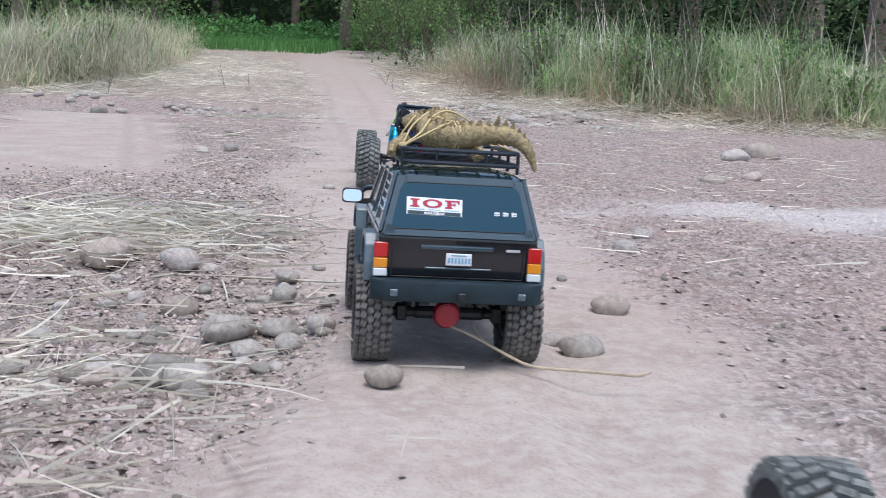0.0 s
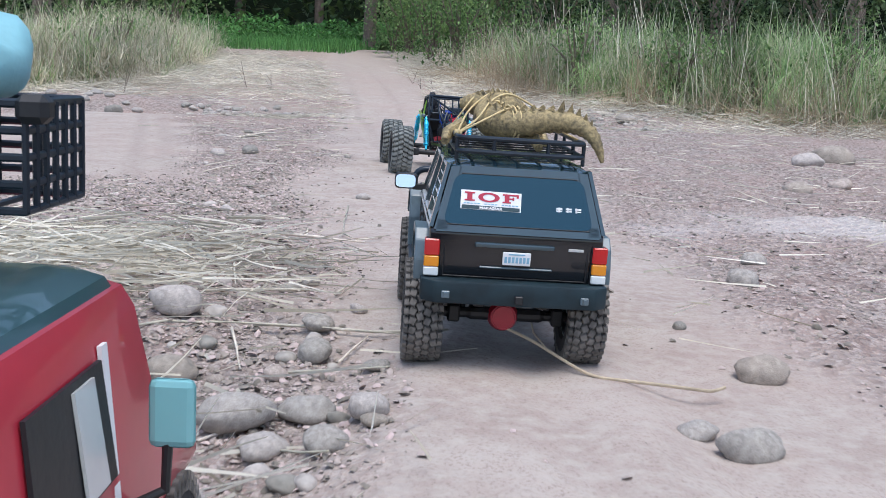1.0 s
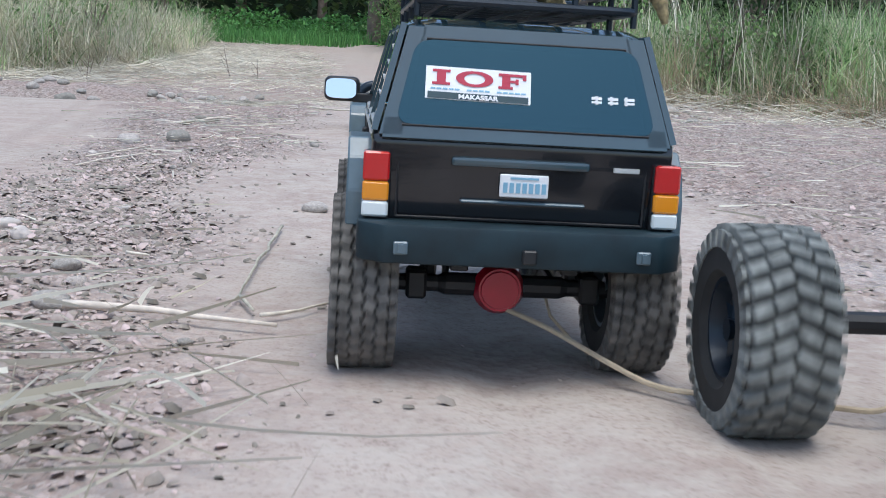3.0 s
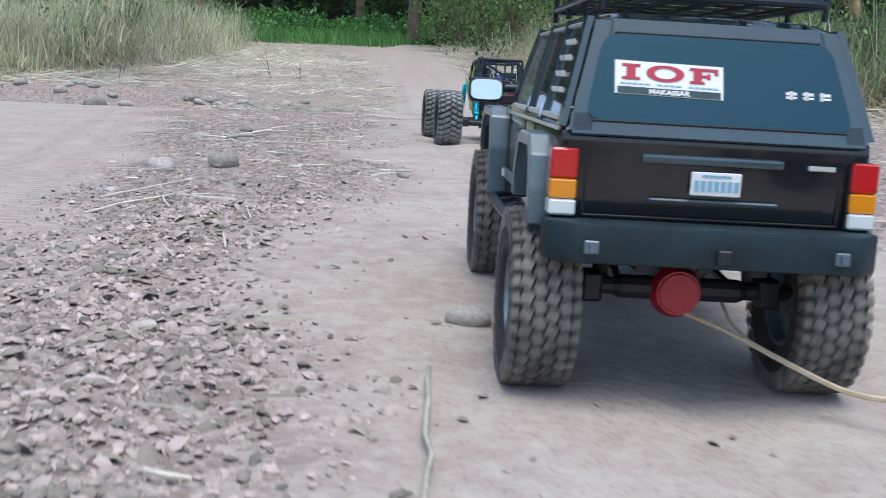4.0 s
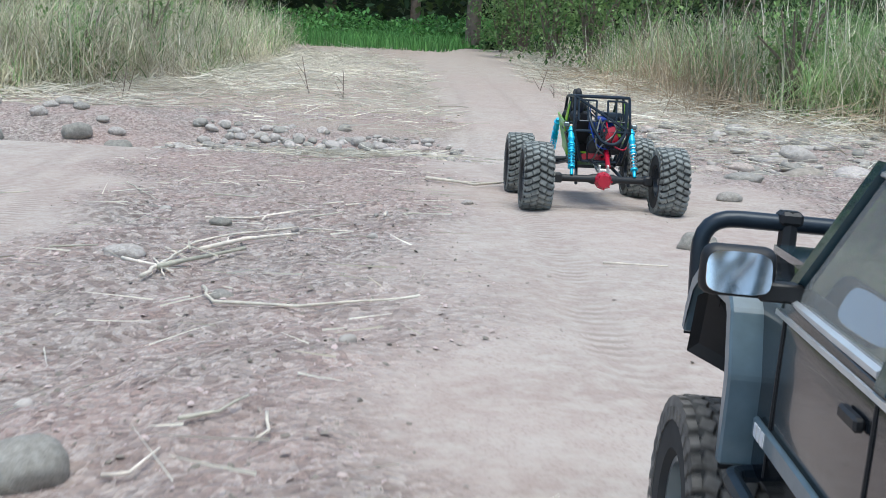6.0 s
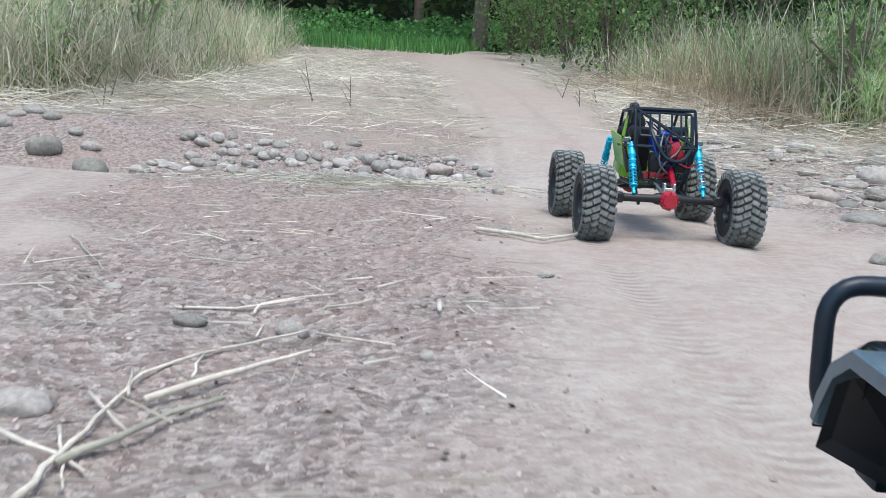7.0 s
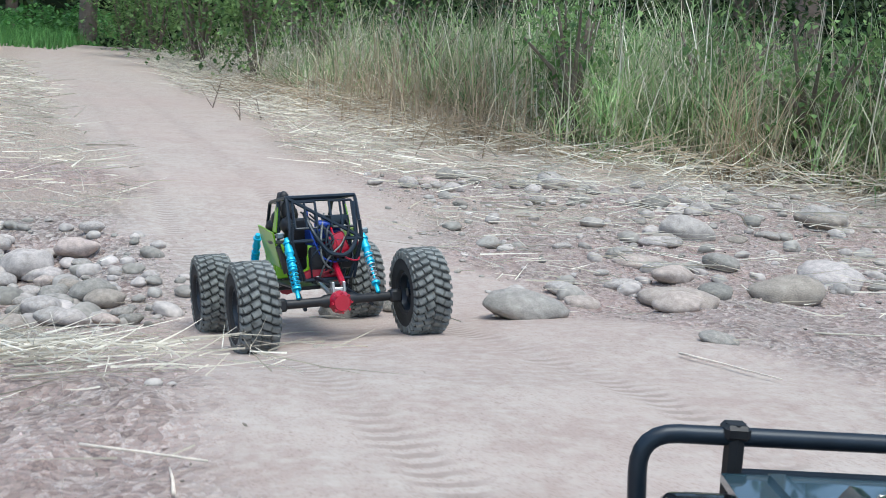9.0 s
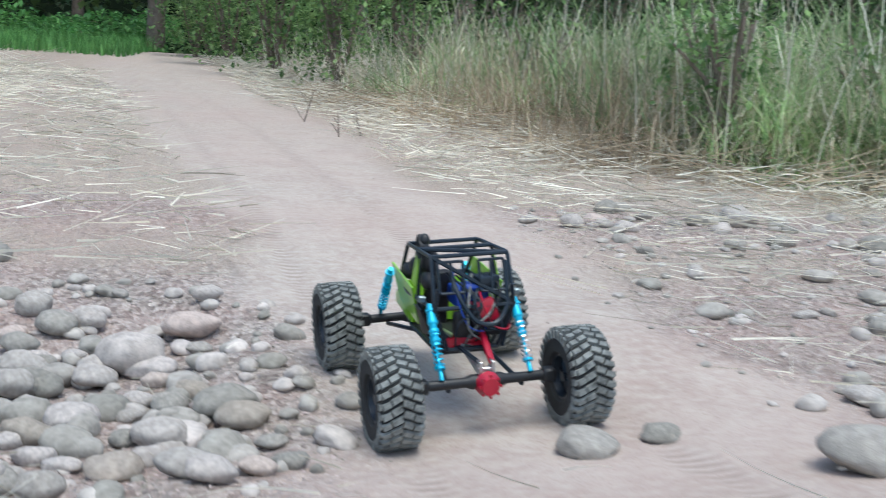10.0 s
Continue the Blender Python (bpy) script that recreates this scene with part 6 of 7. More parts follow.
    sweep(bm, [(0.03, -0.14, 0.06), (0.034, -0.165, 0.04), (0.048, -0.18, 0.026)], 0.0012, 5)
    st = bpy.data.meshes.new("trailing_stalk")
    bm.to_mesh(st)
    bm.free()
    st.materials.append(STALK)
    stalk = tagged(new("trailing_stalk", st), "pale dry stalk dragged along under the rear axle", "stick")
    return [toy, cord, stalk]


def build_buggy():
    car = thing("model_rock_buggy", "open tube-frame model buggy with green side panels and blue shocks", "toy car")
    tube = 0.0032

    def tubes(name, paths, r=tube, mat=STEEL_BLACK, label="", rc=0.008):
        bm = bmesh.new()
        for p in paths:
            sweep(bm, rounded_path(p, rc), r, 7)
        return part(name, bm, mat, car, label, smooth=True)

    cage = []
    for s in (-1, 1):
        cage.append([(s * 0.04, 0.15, 0.118), (s * 0.055, 0.08, 0.165), (s * 0.056, 0.03, 0.228), (s * 0.058, -0.10, 0.236), (s * 0.06, -0.125, 0.165), (s * 0.038, -0.115, 0.1)])
        cage.append([(s * 0.04, 0.15, 0.118), (s * 0.042, 0.06, 0.085), (s * 0.042, -0.07, 0.085), (s * 0.06, -0.125, 0.165)])
        cage.append([(s * 0.057, -0.035, 0.232), (s * 0.062, -0.045, 0.155), (s * 0.042, -0.05, 0.085)])
        cage.append([(s * 0.055, 0.08, 0.165), (s * 0.066, 0.0, 0.16), (s * 0.06, -0.125, 0.165)])
    for x, y, z in ((0.056, 0.03, 0.228), (0.057, -0.035, 0.233), (0.058, -0.10, 0.236), (0.06, -0.125, 0.165), (0.055, 0.08, 0.165), (0.04, 0.15, 0.118), (0.038, -0.115, 0.1)):
        cage.append([(-x, y, z), (x, y, z)])
    cage.append([(-0.057, -0.035, 0.233), (0.058, -0.10, 0.236)])
    cage.append([(-0.058, -0.10, 0.236), (0.06, -0.125, 0.165)])
    for p in cage:
        tubes("cage_tube", [p])
    for s in (-1, 1):
        rack = [[(s * 0.012, -0.104, 0.228), (s * 0.05, -0.104, 0.228), (s * 0.05, -0.118, 0.185), (s * 0.012, -0.118, 0.185), (s * 0.012, -0.104, 0.228)], [(s * 0.03, -0.104, 0.228), (s * 0.03, -0.118, 0.185)]]
        tubes("rear_guard", rack, 0.0022, rc=0.003)
    for s in (-1, 1):
        bm = bmesh.new()
        slab(bm, [(s * 0.069, -0.045, 0.178), (s * 0.066, 0.082, 0.188), (s * 0.052, 0.085, 0.125), (s * 0.056, -0.035, 0.118)][:: -s], 0.003)
        slab(bm, [(s * 0.066, -0.045, 0.178), (s * 0.066, -0.02, 0.18), (s * 0.06, -0.028, 0.222), (s * 0.06, -0.04, 0.22)][:: -s], 0.002)
        part("side_panel", bm, GREEN, car, "lime green body panel")
        bm = bmesh.new()
        slab(bm, [(s * 0.0675, -0.085, 0.155), (s * 0.0675, -0.055, 0.156), (s * 0.053, -0.045, 0.108), (s * 0.05, -0.08, 0.115)][:: -s], 0.003)
        part("rear_side_panel", bm, BLACK, car)
        part("side_mirror", solid(lambda b: box(b, (s * 0.072, -0.1, 0.175), (0.012, 0.008, 0.01), bevel=0.002)), RIM, car)
    bm = bmesh.new()
    prism(bm, [(0.075, 0.16), (0.155, 0.12), (0.155, 0.1), (0.06, 0.09)], -0.045, 0.045, "x", 0.004, 2)
    part("nose_panel", bm, GREEN, car, "lime green nose panel", smooth=True)
    part("skid_plate", solid(lambda b: box(b, (0, 0, 0.084), (0.08, 0.16, 0.006), bevel=0.001)), BLACK, car)
    # seat with padded back
    bm = bmesh.new()
    box(bm, (-0.028, 0.0, 0.125), (0.04, 0.045, 0.03), bevel=0.006, seg=2)
    box(bm, (-0.028, -0.028, 0.165), (0.04, 0.018, 0.07), Matrix.Rotation(radians(12), 4, "X"), 0.007, 2)
    bmesh.ops.create_icosphere(bm, subdivisions=2, radius=0.017, matrix=Matrix.Translation((-0.03, 0.0, 0.205)) @ Matrix.Diagonal((0.9, 1.0, 1.1, 1)))
    part("seat", bm, BLACK, car, "black padded seat with headrest", smooth=True)
    bm = bmesh.new()
    for c0, r0 in (((-0.052, 0.03, 0.185), (0.014, 0.024, 0.014)), ((-0.05, 0.0, 0.2), (0.013, 0.02, 0.014))):
        bmesh.ops.create_icosphere(bm, subdivisions=2, radius=1, matrix=Matrix.Translation(c0) @ Matrix.Diagonal((*r0, 1)))
    part("side_bolster", bm, BLACK, car, smooth=True)
    part("battery_pack", solid(lambda b: box(b, (0.008, -0.07, 0.168), (0.05, 0.05, 0.028), bevel=0.003, seg=2)), BLUE_BOX, car, "blue wrapped battery pack")
    part("motor_plate", solid(lambda b: (box(b, (0.008, -0.095, 0.15), (0.022, 0.012, 0.03), bevel=0.004, seg=2), box(b, (0.0, -0.1, 0.112), (0.05, 0.012, 0.022), Matrix.Rotation(radians(20), 4, "Y"), 0.003, 2))), RED_PAINT, car, "red motor and link mount")
    part("rear_tank", solid(lambda b: box(b, (0.01, -0.108, 0.135), (0.075, 0.022, 0.04), bevel=0.008, seg=2)), BLACK, car, smooth=True)
    for k, (dx, col) in enumerate(((-0.012, BLUE_BOX), (0.0, STEEL_BLACK), (0.012, STEEL_BLACK), (0.024, RED_PAINT))):
        bm = bmesh.new()
        sweep(bm, rounded_path([(dx - 0.01, -0.09, 0.215 - 0.005 * k), (dx - 0.016, -0.125, 0.18), (dx, -0.132, 0.135), (dx + 0.03, -0.128, 0.125), (dx + 0.034, -0.1, 0.17)], 0.02, 5), 0.0017 if k else 0.0014, 6)
        part("cable", bm, col, car, smooth=True)
    for c0, r0 in (((-0.04, -0.035, 0.212), (0.013, 0.012, 0.022)), ((-0.05, -0.06, 0.190), (0.012, 0.02, 0.014)), ((-0.036, 0.01, 0.235), (0.009, 0.009, 0.012))):
        bm = bmesh.new()
        bmesh.ops.create_icosphere(bm, subdivisions=2, radius=1, matrix=Matrix.Translation(c0) @ Matrix.Diagonal((*r0, 1)))
        part("padding", bm, BLACK, car, "black roll padding", smooth=True)
    part("headrest_fin", solid(lambda b: prism(b, [(0.03, 0.205), (-0.005, 0.21), (0.002, 0.232), (0.016, 0.246), (0.026, 0.236)], -0.046, -0.03, "x", 0.003, 2)), BLACK, car, "black pointed headrest", smooth=True)
    part("receiver_box", solid(lambda b: box(b, (0.024, -0.1, 0.196), (0.034, 0.03, 0.016), Matrix.Rotation(0.2, 4, "Z"), 0.002, 2)), STEEL_BLACK, car, smooth=True)
    part("red_plate", solid(lambda b: box(b, (0.018, -0.126, 0.158), (0.03, 0.004, 0.034), Matrix.Rotation(-0.35, 4, "Y"), 0.004, 2)), RED_PAINT, car, "red curved plate", smooth=True)
    part("fuel_bottle", solid(lambda b: sweep(b, [(-0.014, -0.108, 0.19), (0.01, -0.108, 0.19)], 0.007, 12)), BLUE_BOX, car, "blue round canister", smooth=True)
    for k in range(7):
        u = rng.uniform(-1, 1, 8)
        bm = bmesh.new()
        sweep(bm, rounded_path([(0.045 * u[0], -0.1, 0.205 + 0.015 * u[1]), (0.05 * u[2], -0.13, 0.175 + 0.015 * u[3]), (0.045 * u[4], -0.134, 0.135 + 0.012 * u[5]), (0.03 * u[6], -0.11, 0.1 + 0.01 * u[7])], 0.02, 5), 0.0016, 6)
        part("cable", bm, (STEEL_BLACK, BLACK, RUBBER_DARK, STEEL_BLACK, RUBBER_DARK, BLACK, STEEL_BLACK)[k], car, smooth=True)
    part("hose_loop", solid(lambda b: sweep(b, rounded_path([(-0.03, -0.1, 0.21), (-0.022, -0.128, 0.175), (0.0, -0.136, 0.142), (0.03, -0.136, 0.138), (0.05, -0.126, 0.16), (0.053, -0.105, 0.225)], 0.025, 6), 0.0036, 8)), STEEL_BLACK, car, "thick black hose loop", smooth=True)
    part("red_chassis_arm", solid(lambda b: (slab(b, [(-0.04, -0.112, 0.112), (0.012, -0.118, 0.13), (0.018, -0.118, 0.117), (-0.036, -0.112, 0.1)], 0.008), sweep(b, [(0.012, -0.165, 0.094), (0.014, -0.11, 0.128)], 0.0052, 8))), RED_PAINT, car, "red anodised chassis arm")
    # axles, links, shocks
    for y, sg in ((-0.175, -1), (0.170, 1)):
        bm = bmesh.new()
        sweep(bm, [(-0.105, y, 0.07), (-0.03, y, 0.07), (-0.022, y, 0.07), (0.022, y, 0.07), (0.03, y, 0.07), (0.105, y, 0.07)], [0.0075, 0.0075, 0.011, 0.011, 0.0075, 0.0075], 10)
        for s in (-1, 1):
            box(bm, (s * 0.095, y, 0.07), (0.02, 0.02, 0.02), bevel=0.003)
        ax = part("axle", bm, BLACK, car, "black axle housing", smooth=True)
        bm = bmesh.new()
        bmesh.ops.create_cone(bm, cap_ends=True, segments=10, radius1=0.019, radius2=0.013, depth=0.016, matrix=Matrix.Translation((0.0, y + sg * 0.016, 0.068)) @ Matrix.Rotation(radians(-90 * sg), 4, "X"))
        for k in range(8):
            a = k * math.pi / 4
            bmesh.ops.create_cone(bm, cap_ends=True, segments=6, radius1=0.0022, radius2=0.0022, depth=0.004, matrix=Matrix.Translation((math.cos(a) * 0.0155, y + sg * 0.021, 0.068 + math.sin(a) * 0.0155)) @ Matrix.Rotation(radians(90), 4, "X"))
        part("diff_cover", bm, RED_PAINT, ax, "red bolted differential cover", smooth=True)
        part("link_mount", solid(lambda b: (box(b, (-0.009, y, 0.09), (0.005, 0.014, 0.02), bevel=0.001), box(b, (0.009, y, 0.09), (0.005, 0.014, 0.02), bevel=0.001), box(b, (0, y, 0.088), (0.026, 0.01, 0.006), bevel=0.001))), SILVER, ax, "bright alloy link mount")
        for s in (-1, 1):
            part("lower_link", solid(lambda b: sweep(b, [(s * 0.055, y, 0.06), (s * 0.038, -sg * -0.05, 0.082)], 0.0036, 7)), STEEL_BLACK, car)
            part("upper_link", solid(lambda b: sweep(b, [(s * 0.008, y, 0.096), (s * 0.03, sg * 0.06, 0.108)], 0.0034, 7)), RED_PAINT if s > 0 else STEEL_BLACK, car)
            lo, hi = Vector((s * 0.066, y + sg * 0.004, 0.078)), Vector((s * 0.064, y - sg * 0.062, 0.170))
            d = hi - lo
            bm = bmesh.new()
            sweep(bm, [lo, lo + d * 0.12, lo + d * 0.14, lo + d * 0.45, lo + d * 0.47, lo + d * 0.72, lo + d * 0.74, hi], [0.0035, 0.0035, 0.0022, 0.0022, 0.0058, 0.0058, 0.0075, 0.0045], 12)
            for k in (0.14, 0.5, 0.62, 0.74, 0.9):
                sweep(bm, [lo + d * k, lo + d * (k + 0.03)], 0.0078, 12)
            sh = part("shock", bm, BLUE_ANO, car, "bright blue anodised coil shock", smooth=True)
            bm = bmesh.new()
            u = d.cross(Vector((1, 0, 0))).normalized()
            v = d.normalized().cross(u)
            sweep(bm, [lo + d * (0.16 + 0.5 * k / 64) + (u * math.cos(k * 0.75) + v * math.sin(k * 0.75)) * 0.0072 for k in range(65)], 0.0012, 5)
            part("spring", bm, SILVER if s > 0 else BLUE_ANO, sh, smooth=True)
    bm = bmesh.new()
    sweep(bm, [(0, -0.16, 0.07), (0.0, -0.05, 0.092), (0, 0.15, 0.07)], 0.004, 8)
    part("drive_shaft", bm, SILVER, car)
    for x in (-0.045, 0.045):
        tubes("rear_upright", [[(x, -0.118, 0.1), (x * 1.3, -0.125, 0.165), (x * 1.25, -0.128, 0.195)]], 0.003)
    wheels = []
    for x, y in ((-0.139, -0.175), (0.139, -0.175), (-0.141, 0.170), (0.141, 0.170)):
        wh = make_wheel(car, 0.071, 0.06, 0.033, "chevron", RUBBER_DARK) if not wheels else copy_part(wheels[0], car)
        wh.location = (x, y, 0.071)
        wheels.append(wh)
    return car, [(w, tuple(w.location), 0.071) for w in wheels]


def build_truck():
    """Red model truck that drives alongside for a moment, with a tall basket over its cab."""
    car = thing("model_red_truck", "red model truck with dark teal roof and a loaded wire basket", "toy truck")
    bm = bmesh.new()
    rings = []
    for z, x, y0, y1, c in ((0.085, 0.098, -0.1, 0.125, 0.012), (0.14, 0.097, -0.1, 0.125, 0.012), (0.205, 0.088, -0.092, 0.115, 0.02), (0.216, 0.084, -0.088, 0.11, 0.022)):
        o = [(-x + c, y0), (x - c, y0), (x - c * 0.3, y0 + c * 0.3), (x, y0 + c), (x, y1 - c), (x - c, y1), (-x + c, y1), (-x, y1 - c), (-x, y0 + c), (-x + c * 0.3, y0 + c * 0.3)]
        rings.append([bm.verts.new((a, b, z)) for a, b in o])
    for a, b in zip(rings, rings[1:]):
        for k in range(10):
            bm.faces.new((a[k], a[(k + 1) % 10], b[(k + 1) % 10], b[k]))
    bm.faces.new(rings[0][::-1]), bm.faces.new(rings[-1])
    part("cab", bm, TRUCK_RED, car, smooth=True)
    bm = bmesh.new()
    rings = []
    for z, k, c in ((0.2155, 1.0, 0.024), (0.221, 0.97, 0.024), (0.224, 0.8, 0.02)):
        x, y0, y1 = 0.081 * k, 0.011 - 0.096 * k, 0.011 + 0.096 * k
        o = [(-x + c, y0), (x - c, y0), (x - c * 0.3, y0 + c * 0.3), (x, y0 + c), (x, y1 - c), (x - c, y1), (-x + c, y1), (-x, y1 - c), (-x, y0 + c), (-x + c * 0.3, y0 + c * 0.3)]
        rings.append([bm.verts.new((a, b, z)) for a, b in o])
    for a, b in zip(rings, rings[1:]):
        for k in range(10):
            bm.faces.new((a[k], a[(k + 1) % 10], b[(k + 1) % 10], b[k]))
    bm.faces.new(rings[-1])
    part("roof", bm, ROOF_TEAL, car, "dark teal roof panel", smooth=True)
    part("rear_window", solid(lambda b: slab(b, [(-0.06, -0.0995, 0.135), (0.048, -0.0995, 0.135), (0.045, -0.0945, 0.178), (-0.058, -0.0945, 0.178)], 0.003)), REAR_GLASS, car)
    part("side_window", solid(lambda b: slab(b, [(0.0975, -0.06, 0.145), (0.0975, 0.03, 0.145), (0.0905, 0.03, 0.195), (0.0905, -0.055, 0.195)], 0.002)), BLACK, car, "dark side window")
    part("window_pane", solid(lambda b: slab(b, [(0.0998, -0.012, 0.148), (0.0998, 0.014, 0.148), (0.0931, 0.014, 0.192), (0.0931, -0.01, 0.192)], 0.0015)), VIEW_PANE, car, "window pane coloured like the pale ground seen through it")
    part("door_pillar", solid(lambda b: slab(b, [(0.0985, 0.033, 0.10), (0.0985, 0.041, 0.10), (0.0895, 0.041, 0.2), (0.0895, 0.033, 0.2)], 0.002)), WHITE, car, "white door pillar strip")
    part("marker_lamp", solid(lambda b: (sweep(b, [(0.07, -0.098, 0.155), (0.075, -0.115, 0.158)], 0.006, 8), box(b, (0.078, -0.118, 0.158), (0.018, 0.012, 0.013), bevel=0.003))), BLACK, car)
    part("fender", solid(lambda b: box(b, (0.058, 0.17, 0.1), (0.06, 0.14, 0.045), bevel=0.01, seg=2)), TRUCK_RED, car, smooth=True)
    part("bonnet", solid(lambda b: box(b, (0, 0.17, 0.112), (0.12, 0.14, 0.06), bevel=0.01, seg=2)), TRUCK_RED, car, smooth=True)
    part("frame", solid(lambda b: box(b, (0, 0.02, 0.078), (0.1, 0.4, 0.025), bevel=0.003)), BLACK, car)
    arm = part("door_mirror", solid(lambda b: (sweep(b, [(0.095, 0.055, 0.12), (0.112, 0.06, 0.128), (0.113, 0.06, 0.15)], 0.0025, 8),)), BLACK, car)
    part("mirror_back", solid(lambda b: box(b, (0.115, 0.06, 0.164), (0.021, 0.006, 0.032), bevel=0.0035, seg=2)), MIRROR_TEAL, arm, "pale teal mirror")
    bm = bmesh.new()
    x0, x1, y0, y1 = -0.075, 0.062, 0.03, 0.10
    wires = []
    for k in range(8):
        x = x0 + (x1 - x0) * k / 7
        wires += [[(x, y0, 0.256), (x, y0, 0.300)], [(x, y1, 0.256), (x, y1, 0.300)], [(x, y0, 0.256), (x, y1, 0.256)]]
    for k in range(1, 6):
        y = y0 + (y1 - y0) * k / 6
        wires += [[(x0, y, 0.256), (x0, y, 0.300)], [(x1, y, 0.256), (x1, y, 0.300)]]
    sweep(bm, [(x0, y0, 0.300), (x1, y0, 0.300), (x1, y1, 0.300), (x0, y1, 0.300)], 0.002, 6, closed=True)
    rk = part("wire_basket", bm, STEEL_BLACK, car, "black wire basket on posts")
    for z in (0.256, 0.267, 0.278, 0.289):
        part("basket_ring", solid(lambda b: sweep(b, [(x0, y0, z), (x1, y0, z), (x1, y1, z), (x0, y1, z)], 0.0018, 6, closed=True)), STEEL_BLACK, rk)
    for p in wires:
        part("basket_wire", solid(lambda b: sweep(b, p, 0.0016, 6)), STEEL_BLACK, rk)
    for x, y in ((x0 + 0.01, y0 + 0.01), (x0 + 0.01, 0.06), (-0.01, y0 + 0.012)):
        part("basket_post", solid(lambda b: sweep(b, [(x, y, 0.215), (x, y, 0.258)], 0.003, 6)), STEEL_BLACK, rk)
    part("basket_lamp", solid(lambda b: box(b, (x1 + 0.004, y0, 0.298), (0.014, 0.012, 0.012), bevel=0.003)), BLACK, rk)
    part("cargo_box", solid(lambda b: box(b, (-0.025, 0.066, 0.274), (0.06, 0.06, 0.03), bevel=0.004)), CARGO, rk)
    bm = bmesh.new()
    for c, r in (((-0.015, 0.062, 0.308), (0.055, 0.036, 0.02)), ((0.016, 0.07, 0.316), (0.034, 0.03, 0.022)), ((-0.04, 0.07, 0.334), (0.035, 0.03, 0.022))):
        bmesh.ops.create_icosphere(bm, subdivisions=3, radius=1, matrix=Matrix.Translation(c) @ Matrix.Diagonal((*r, 1)))
    for v in bm.verts:
        v.co += Vector((0.5, 0.3, 0.8)) * 0.014 * noise.noise(v.co * 45)
    part("cargo_bag", bm, CYAN_BAG, rk, "pale cyan cloth bundles", smooth=True)
    bm = bmesh.new()
    bmesh.ops.create_icosphere(bm, subdivisions=3, radius=1, matrix=Matrix.Translation((-0.018, 0.06, 0.338)) @ Matrix.Diagonal((0.03, 0.026, 0.028, 1)))
    for v in bm.verts:
        v.co += (v.co - Vector((-0.018, 0.06, 0.338))).normalized() * 0.006 * noise.noise(v.co * 50)
    part("red_bundle", bm, RED_CLOTH, rk, "faded red patterned cloth bundle", smooth=True)
    wheels = []
    for x, y in ((-0.07, -0.13), (0.07, -0.13), (-0.07, 0.18), (0.07, 0.18)):
        wh = make_wheel(car, 0.055, 0.042, 0.027, "block", RUBBER) if not wheels else copy_part(wheels[0], car)
        wh.location = (x, y, 0.055)
        wheels.append(wh)
    return car, [(w, tuple(w.location), 0.055) for w in wheels]


def build_crawler():
    """A crawler chassis that rolls up on the other side; only its near front wheel comes into view."""
    car = thing("model_crawler", "dark model crawler chassis with big dusty tyres", "toy car")
    part("chassis", solid(lambda b: (box(b, (0.02, 0, 0.085), (0.05, 0.3, 0.02), bevel=0.003), box(b, (0.02, -0.02, 0.11), (0.08, 0.16, 0.04), bevel=0.008, seg=2))), BLACK, car, smooth=True)
    for y in (-0.15, 0.15):
        part("axle", solid(lambda b: sweep(b, [(-0.09, y, 0.0625), (0.13, y, 0.0625)], 0.007, 10)), BLACK, car)
    wheels = []
    for x, y in ((-0.1, -0.15), (0.14, -0.15), (-0.1, 0.15), (0.14, 0.15)):
        wh = make_wheel(car, 0.0625, 0.055, 0.032, "chevron", RUBBER_DARK) if not wheels else copy_part(wheels[0], car)
        wh.location = (x, y, 0.0625)
        wheels.append(wh)
    return car, [(w, tuple(w.location), 0.0625) for w in wheels]


# ---- how the vehicles move: seconds, x, y, z, heading, nose up, lean ----
JEEP_ROWS = [
    (0.0, 0.877, 2.252, -0.010, 7.6, -1.5, 1.2), (0.5, 0.854, 2.458, -0.010, 6.0, 0.4, 1.1), (1.0, 0.837, 2.630, -0.009, 5.3, 0.9, 1.3), (1.5, 0.826, 2.763, -0.005, 5.6, 0.4, 2.3),
    (2.0, 0.822, 2.836, -0.002, 6.1, 1.4, 3.8), (2.5, 0.795, 3.045, 0.0, 6.8, 1.2, 2.6), (3.0, 0.752, 3.334, 0.0, 7.4, 0.8, 0.8), (3.5, 0.702, 3.647, 0.003, 7.5, 0.5, -0.1), (4.0, 0.655, 3.929, 0.011, 6.9, 0.0, 0.9),
    (4.5, 0.627, 4.187, 0.015, 6.5, -0.2, 2.8), (5.0, 0.601, 4.428, 0.023, 6.0, -0.2, 2.6), (5.5, 0.583, 4.643, 0.038, 4.2, 0.3, 2.2), (6.0, 0.525, 4.87, 0.038, 5.0, 1.0, 2.0), (6.5, 0.442, 5.12, 0.042, 7.6, 2.6, 2.4),
    (6.8, 0.414, 5.312, 0.045, 9.8, 3.6, 2.8), (7.0, 0.397, 5.468, 0.036, 9.2, 2.6, 2.0), (7.5, 0.318, 5.888, 0.022, 4.8, 0.3, 1.6), (8.0, 0.228, 6.210, 0.025, -2.5, 0.2, 0.8), (8.5, 0.200, 6.595, 0.026, -6.5, 0.8, 0.5), (9.0, 0.154, 6.929, 0.024, -10.5, 1.6, 0.2),
    (9.5, 0.121, 7.235, 0.022, -14.5, 2.3, 0.0), (10.0, 0.105, 7.520, 0.020, -17.0, 2.2, 0.0),
]
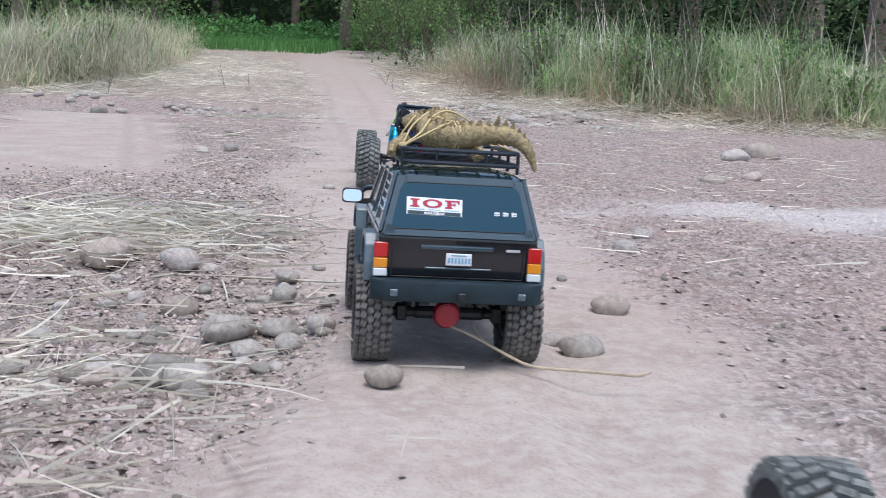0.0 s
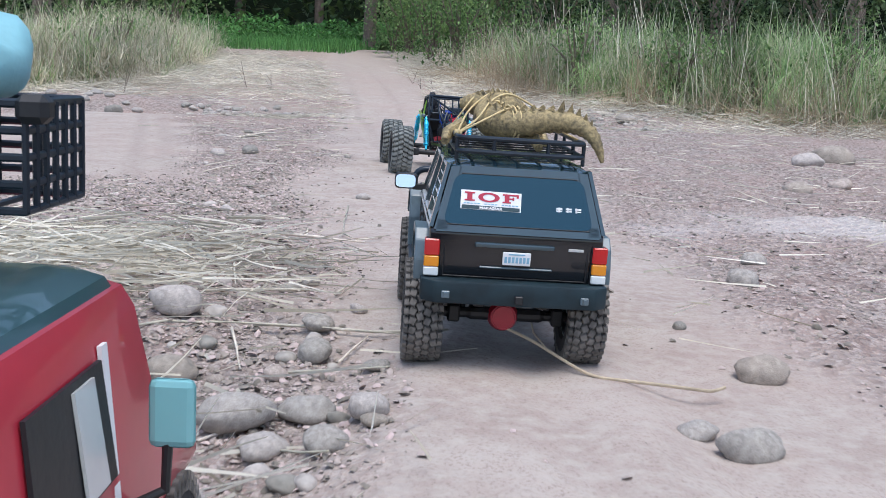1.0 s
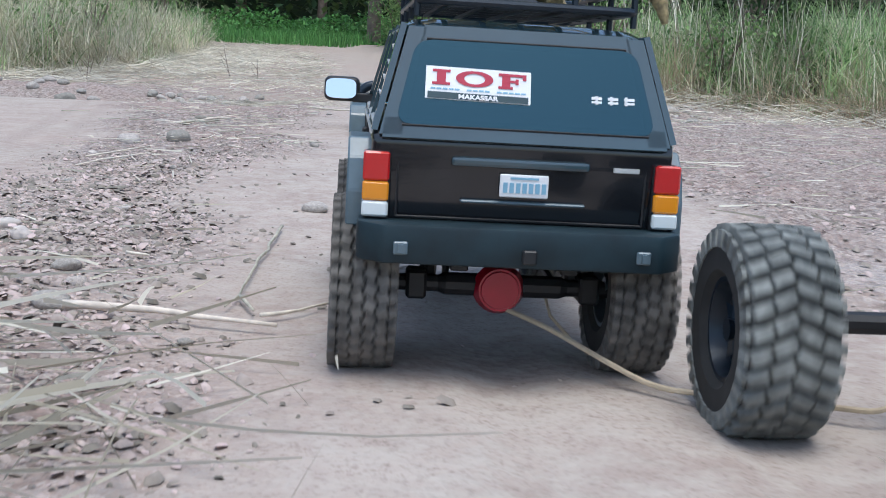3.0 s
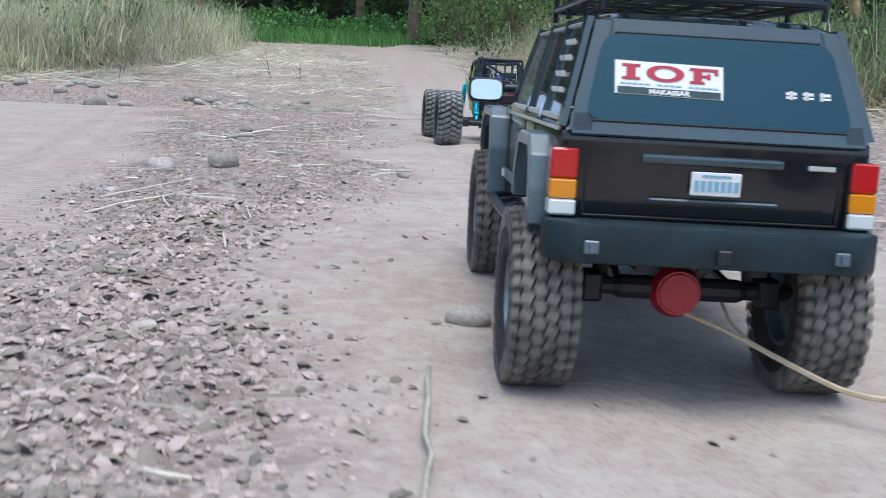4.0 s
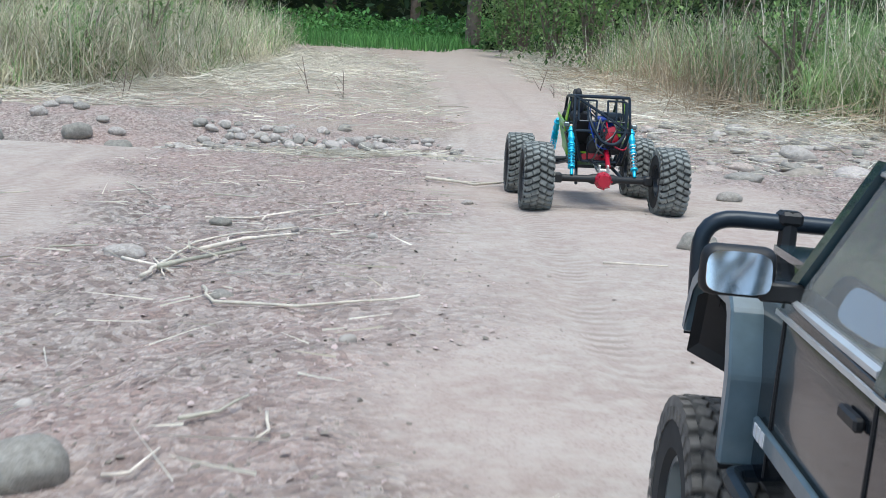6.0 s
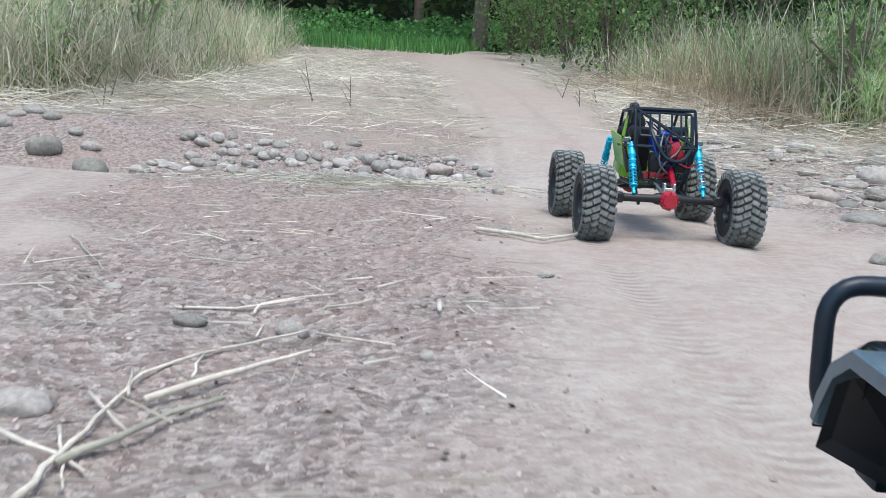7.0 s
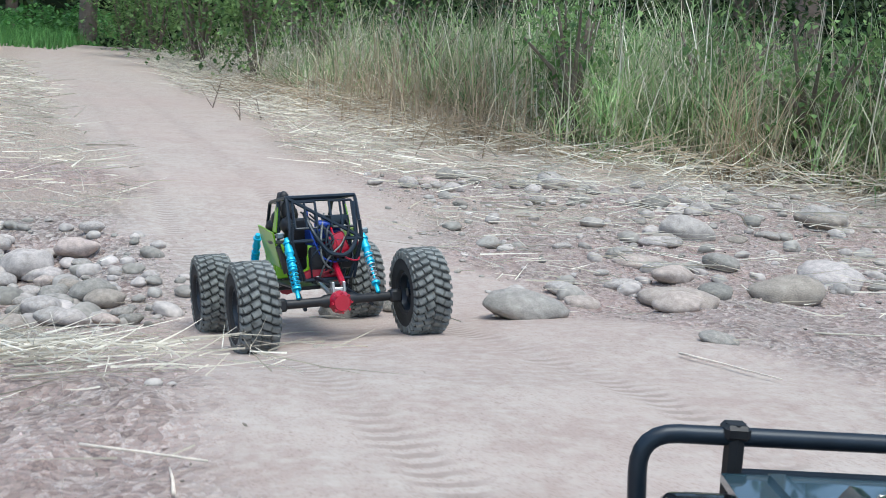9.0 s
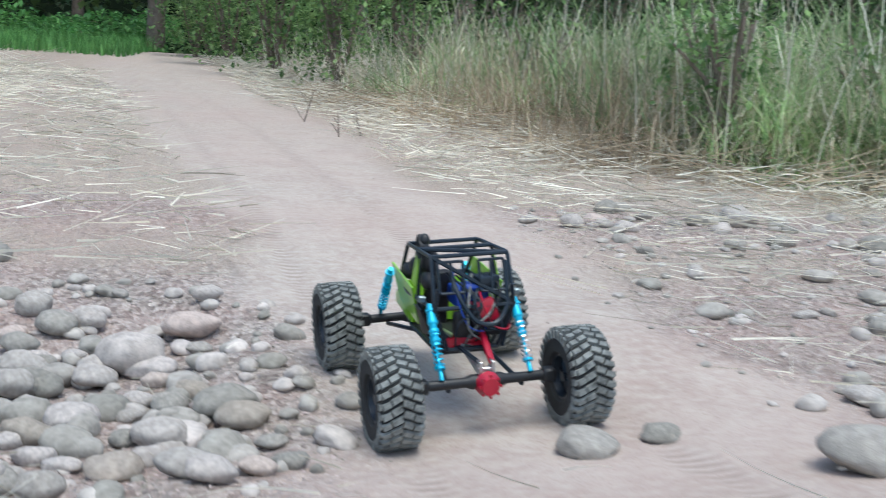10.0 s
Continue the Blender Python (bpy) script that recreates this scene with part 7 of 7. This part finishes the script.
BUGGY_ROWS = [
    (0.0, 0.748, 4.141, 0.011, 6.1, -1.5, 2.4), (0.5, 0.710, 4.421, 0.013, 7.9, -1.0, 2.4), (1.0, 0.674, 4.691, 0.016, 9.5, -0.3, 2.3), (1.5, 0.630, 4.951, 0.021, 9.6, 0.0, 2.7), (2.0, 0.594, 5.199, 0.028, 9.6, 0.1, 2.9),
    (2.5, 0.558, 5.436, 0.026, 9.8, -0.1, 2.4), (3.0, 0.525, 5.666, 0.020, 10.1, -0.4, 1.8), (3.5, 0.492, 5.892, 0.014, 10.4, -0.6, 1.3), (4.0, 0.462, 6.118, 0.012, 10.4, -0.7, 0.9), (4.5, 0.433, 6.346, 0.012, 10.0, -0.3, 0.7),
    (5.0, 0.407, 6.566, 0.020, 9.3, 1.3, 0.4), (5.5, 0.386, 6.789, 0.028, 8.9, 2.6, 0.0), (6.0, 0.359, 7.009, 0.033, 8.9, 2.3, -0.1), (6.5, 0.326, 7.234, 0.036, 9.1, 1.1, 0.0), (7.0, 0.287, 7.471, 0.037, 9.4, -0.5, -0.1),
    (7.5, 0.242, 7.728, 0.035, 9.5, -2.1, -0.6), (8.0, 0.205, 8.010, 0.022, 9.5, -4.6, -1.6), (8.5, 0.155, 8.325, -0.005, 9.6, -6.7, -3.2), (9.0, 0.089, 8.600, -0.054, 9.3, -6.0, -4.1), (9.5, 0.053, 8.845, -0.074, 8.4, -1.6, -4.0),
    (10.0, 0.026, 9.096, -0.060, 7.6, 3.9, -4.5),
]
TRUCK_ROWS = [
    (0.0, 0.46, 0.80, 0, 2, 0, 0), (0.3, 0.53, 1.19, 0, 2, 0, 0), (0.5, 0.562, 1.361, 0, 2, 0, 0), (0.8, 0.576, 1.521, 0, 2, 0, 0), (1.0, 0.576, 1.608, 0, 2, 0, 0), (1.2, 0.578, 1.703, 0, 2, 0, 0), (1.5, 0.589, 1.883, 0, 2, 0, 0),
    (1.8, 0.603, 2.012, 0, 2, 0, 0), (2.0, 0.590, 2.058, 0, 3, 0, 0), (2.1, 0.56, 2.07, 0, 4, 0, 0), (2.5, 0.42, 2.10, 0, 6, 0, 0), (3.0, 0.36, 2.12, 0, 6, 0, 0), (10.0, 0.36, 2.12, 0, 6, 0, 0),
]
CRAWLER_ROWS = [
    (0.0, 1.262, 1.285, 0, 4, 0, 0), (0.3, 1.29, 1.29, 0, 4, 0, 0), (1.0, 1.28, 1.42, 0, 5, 0, 0), (1.8, 1.27, 1.95, 0, 6, 0, 0), (2.0, 1.16, 2.2, 0, 6, 0, 0), (2.1, 1.107, 2.29, 0, 6, 0, 0), (2.7, 1.06, 2.72, 0, 6, 0, 0), (3.3, 1.03, 3.09, 0, 4, 0, 0),
    (3.6, 1.10, 3.14, 0, 0, 0, 0), (4.5, 1.15, 3.2, 0, 0, 0, 0), (10.0, 1.15, 3.2, 0, 0, 0, 0),
]


def row_pose(r):
    return pose(r[1], r[2], r[3], r[5], r[6], r[4])


def roll_rows(rows, at, radius, travel):
    """Poses of a wheel in its vehicle's space, turned by the way that the vehicle has gone; the springs let it find the ground within their travel."""
    gap = []
    for r in rows:
        p = row_pose(r) @ Vector((*at[:2], radius))
        y = p.y + np.linspace(-0.6, 0.6, 13) * radius
        bottom = p.z - np.sqrt(radius ** 2 - (y - p.y) ** 2)
        gap.append(float(np.clip(-(bottom - height(np.full(13, p.x), y)).min() - 0.002, -travel * 3, travel)))
    ts = np.array([r[0] for r in rows])
    gone = np.r_[0, np.cumsum(np.hypot(np.diff([r[1] for r in rows]), np.diff([r[2] for r in rows])))]
    times = np.arange(0, 10.001, 0.1)
    return [(float(t), pose(at[0], at[1], at[2] + float(np.interp(t, ts, gap)), -math.degrees(float(np.interp(t, ts, gone)) / radius))) for t in times]


JEEP, JEEP_WHEELS = build_jeep()
LOAD = build_load()
BUGGY, BUGGY_WHEELS = build_buggy()
TRUCK, TRUCK_WHEELS = build_truck()
CRAWLER, CRAWLER_WHEELS = build_crawler()


def motions():
    for car, wheels, rows in ((JEEP, JEEP_WHEELS, JEEP_ROWS), (BUGGY, BUGGY_WHEELS, BUGGY_ROWS), (TRUCK, TRUCK_WHEELS, TRUCK_ROWS), (CRAWLER, CRAWLER_WHEELS, CRAWLER_ROWS)):
        walk(car, [(r[0], row_pose(r)) for r in rows])
        for wheel, at, radius in wheels:
            walk(wheel, roll_rows(rows, at, radius, 0.007))
    for ob in LOAD:
        walk(ob, [(r[0], row_pose(r)) for r in JEEP_ROWS])


build_straw()
build_gravel()
build_sticks()
build_stones()
motions()
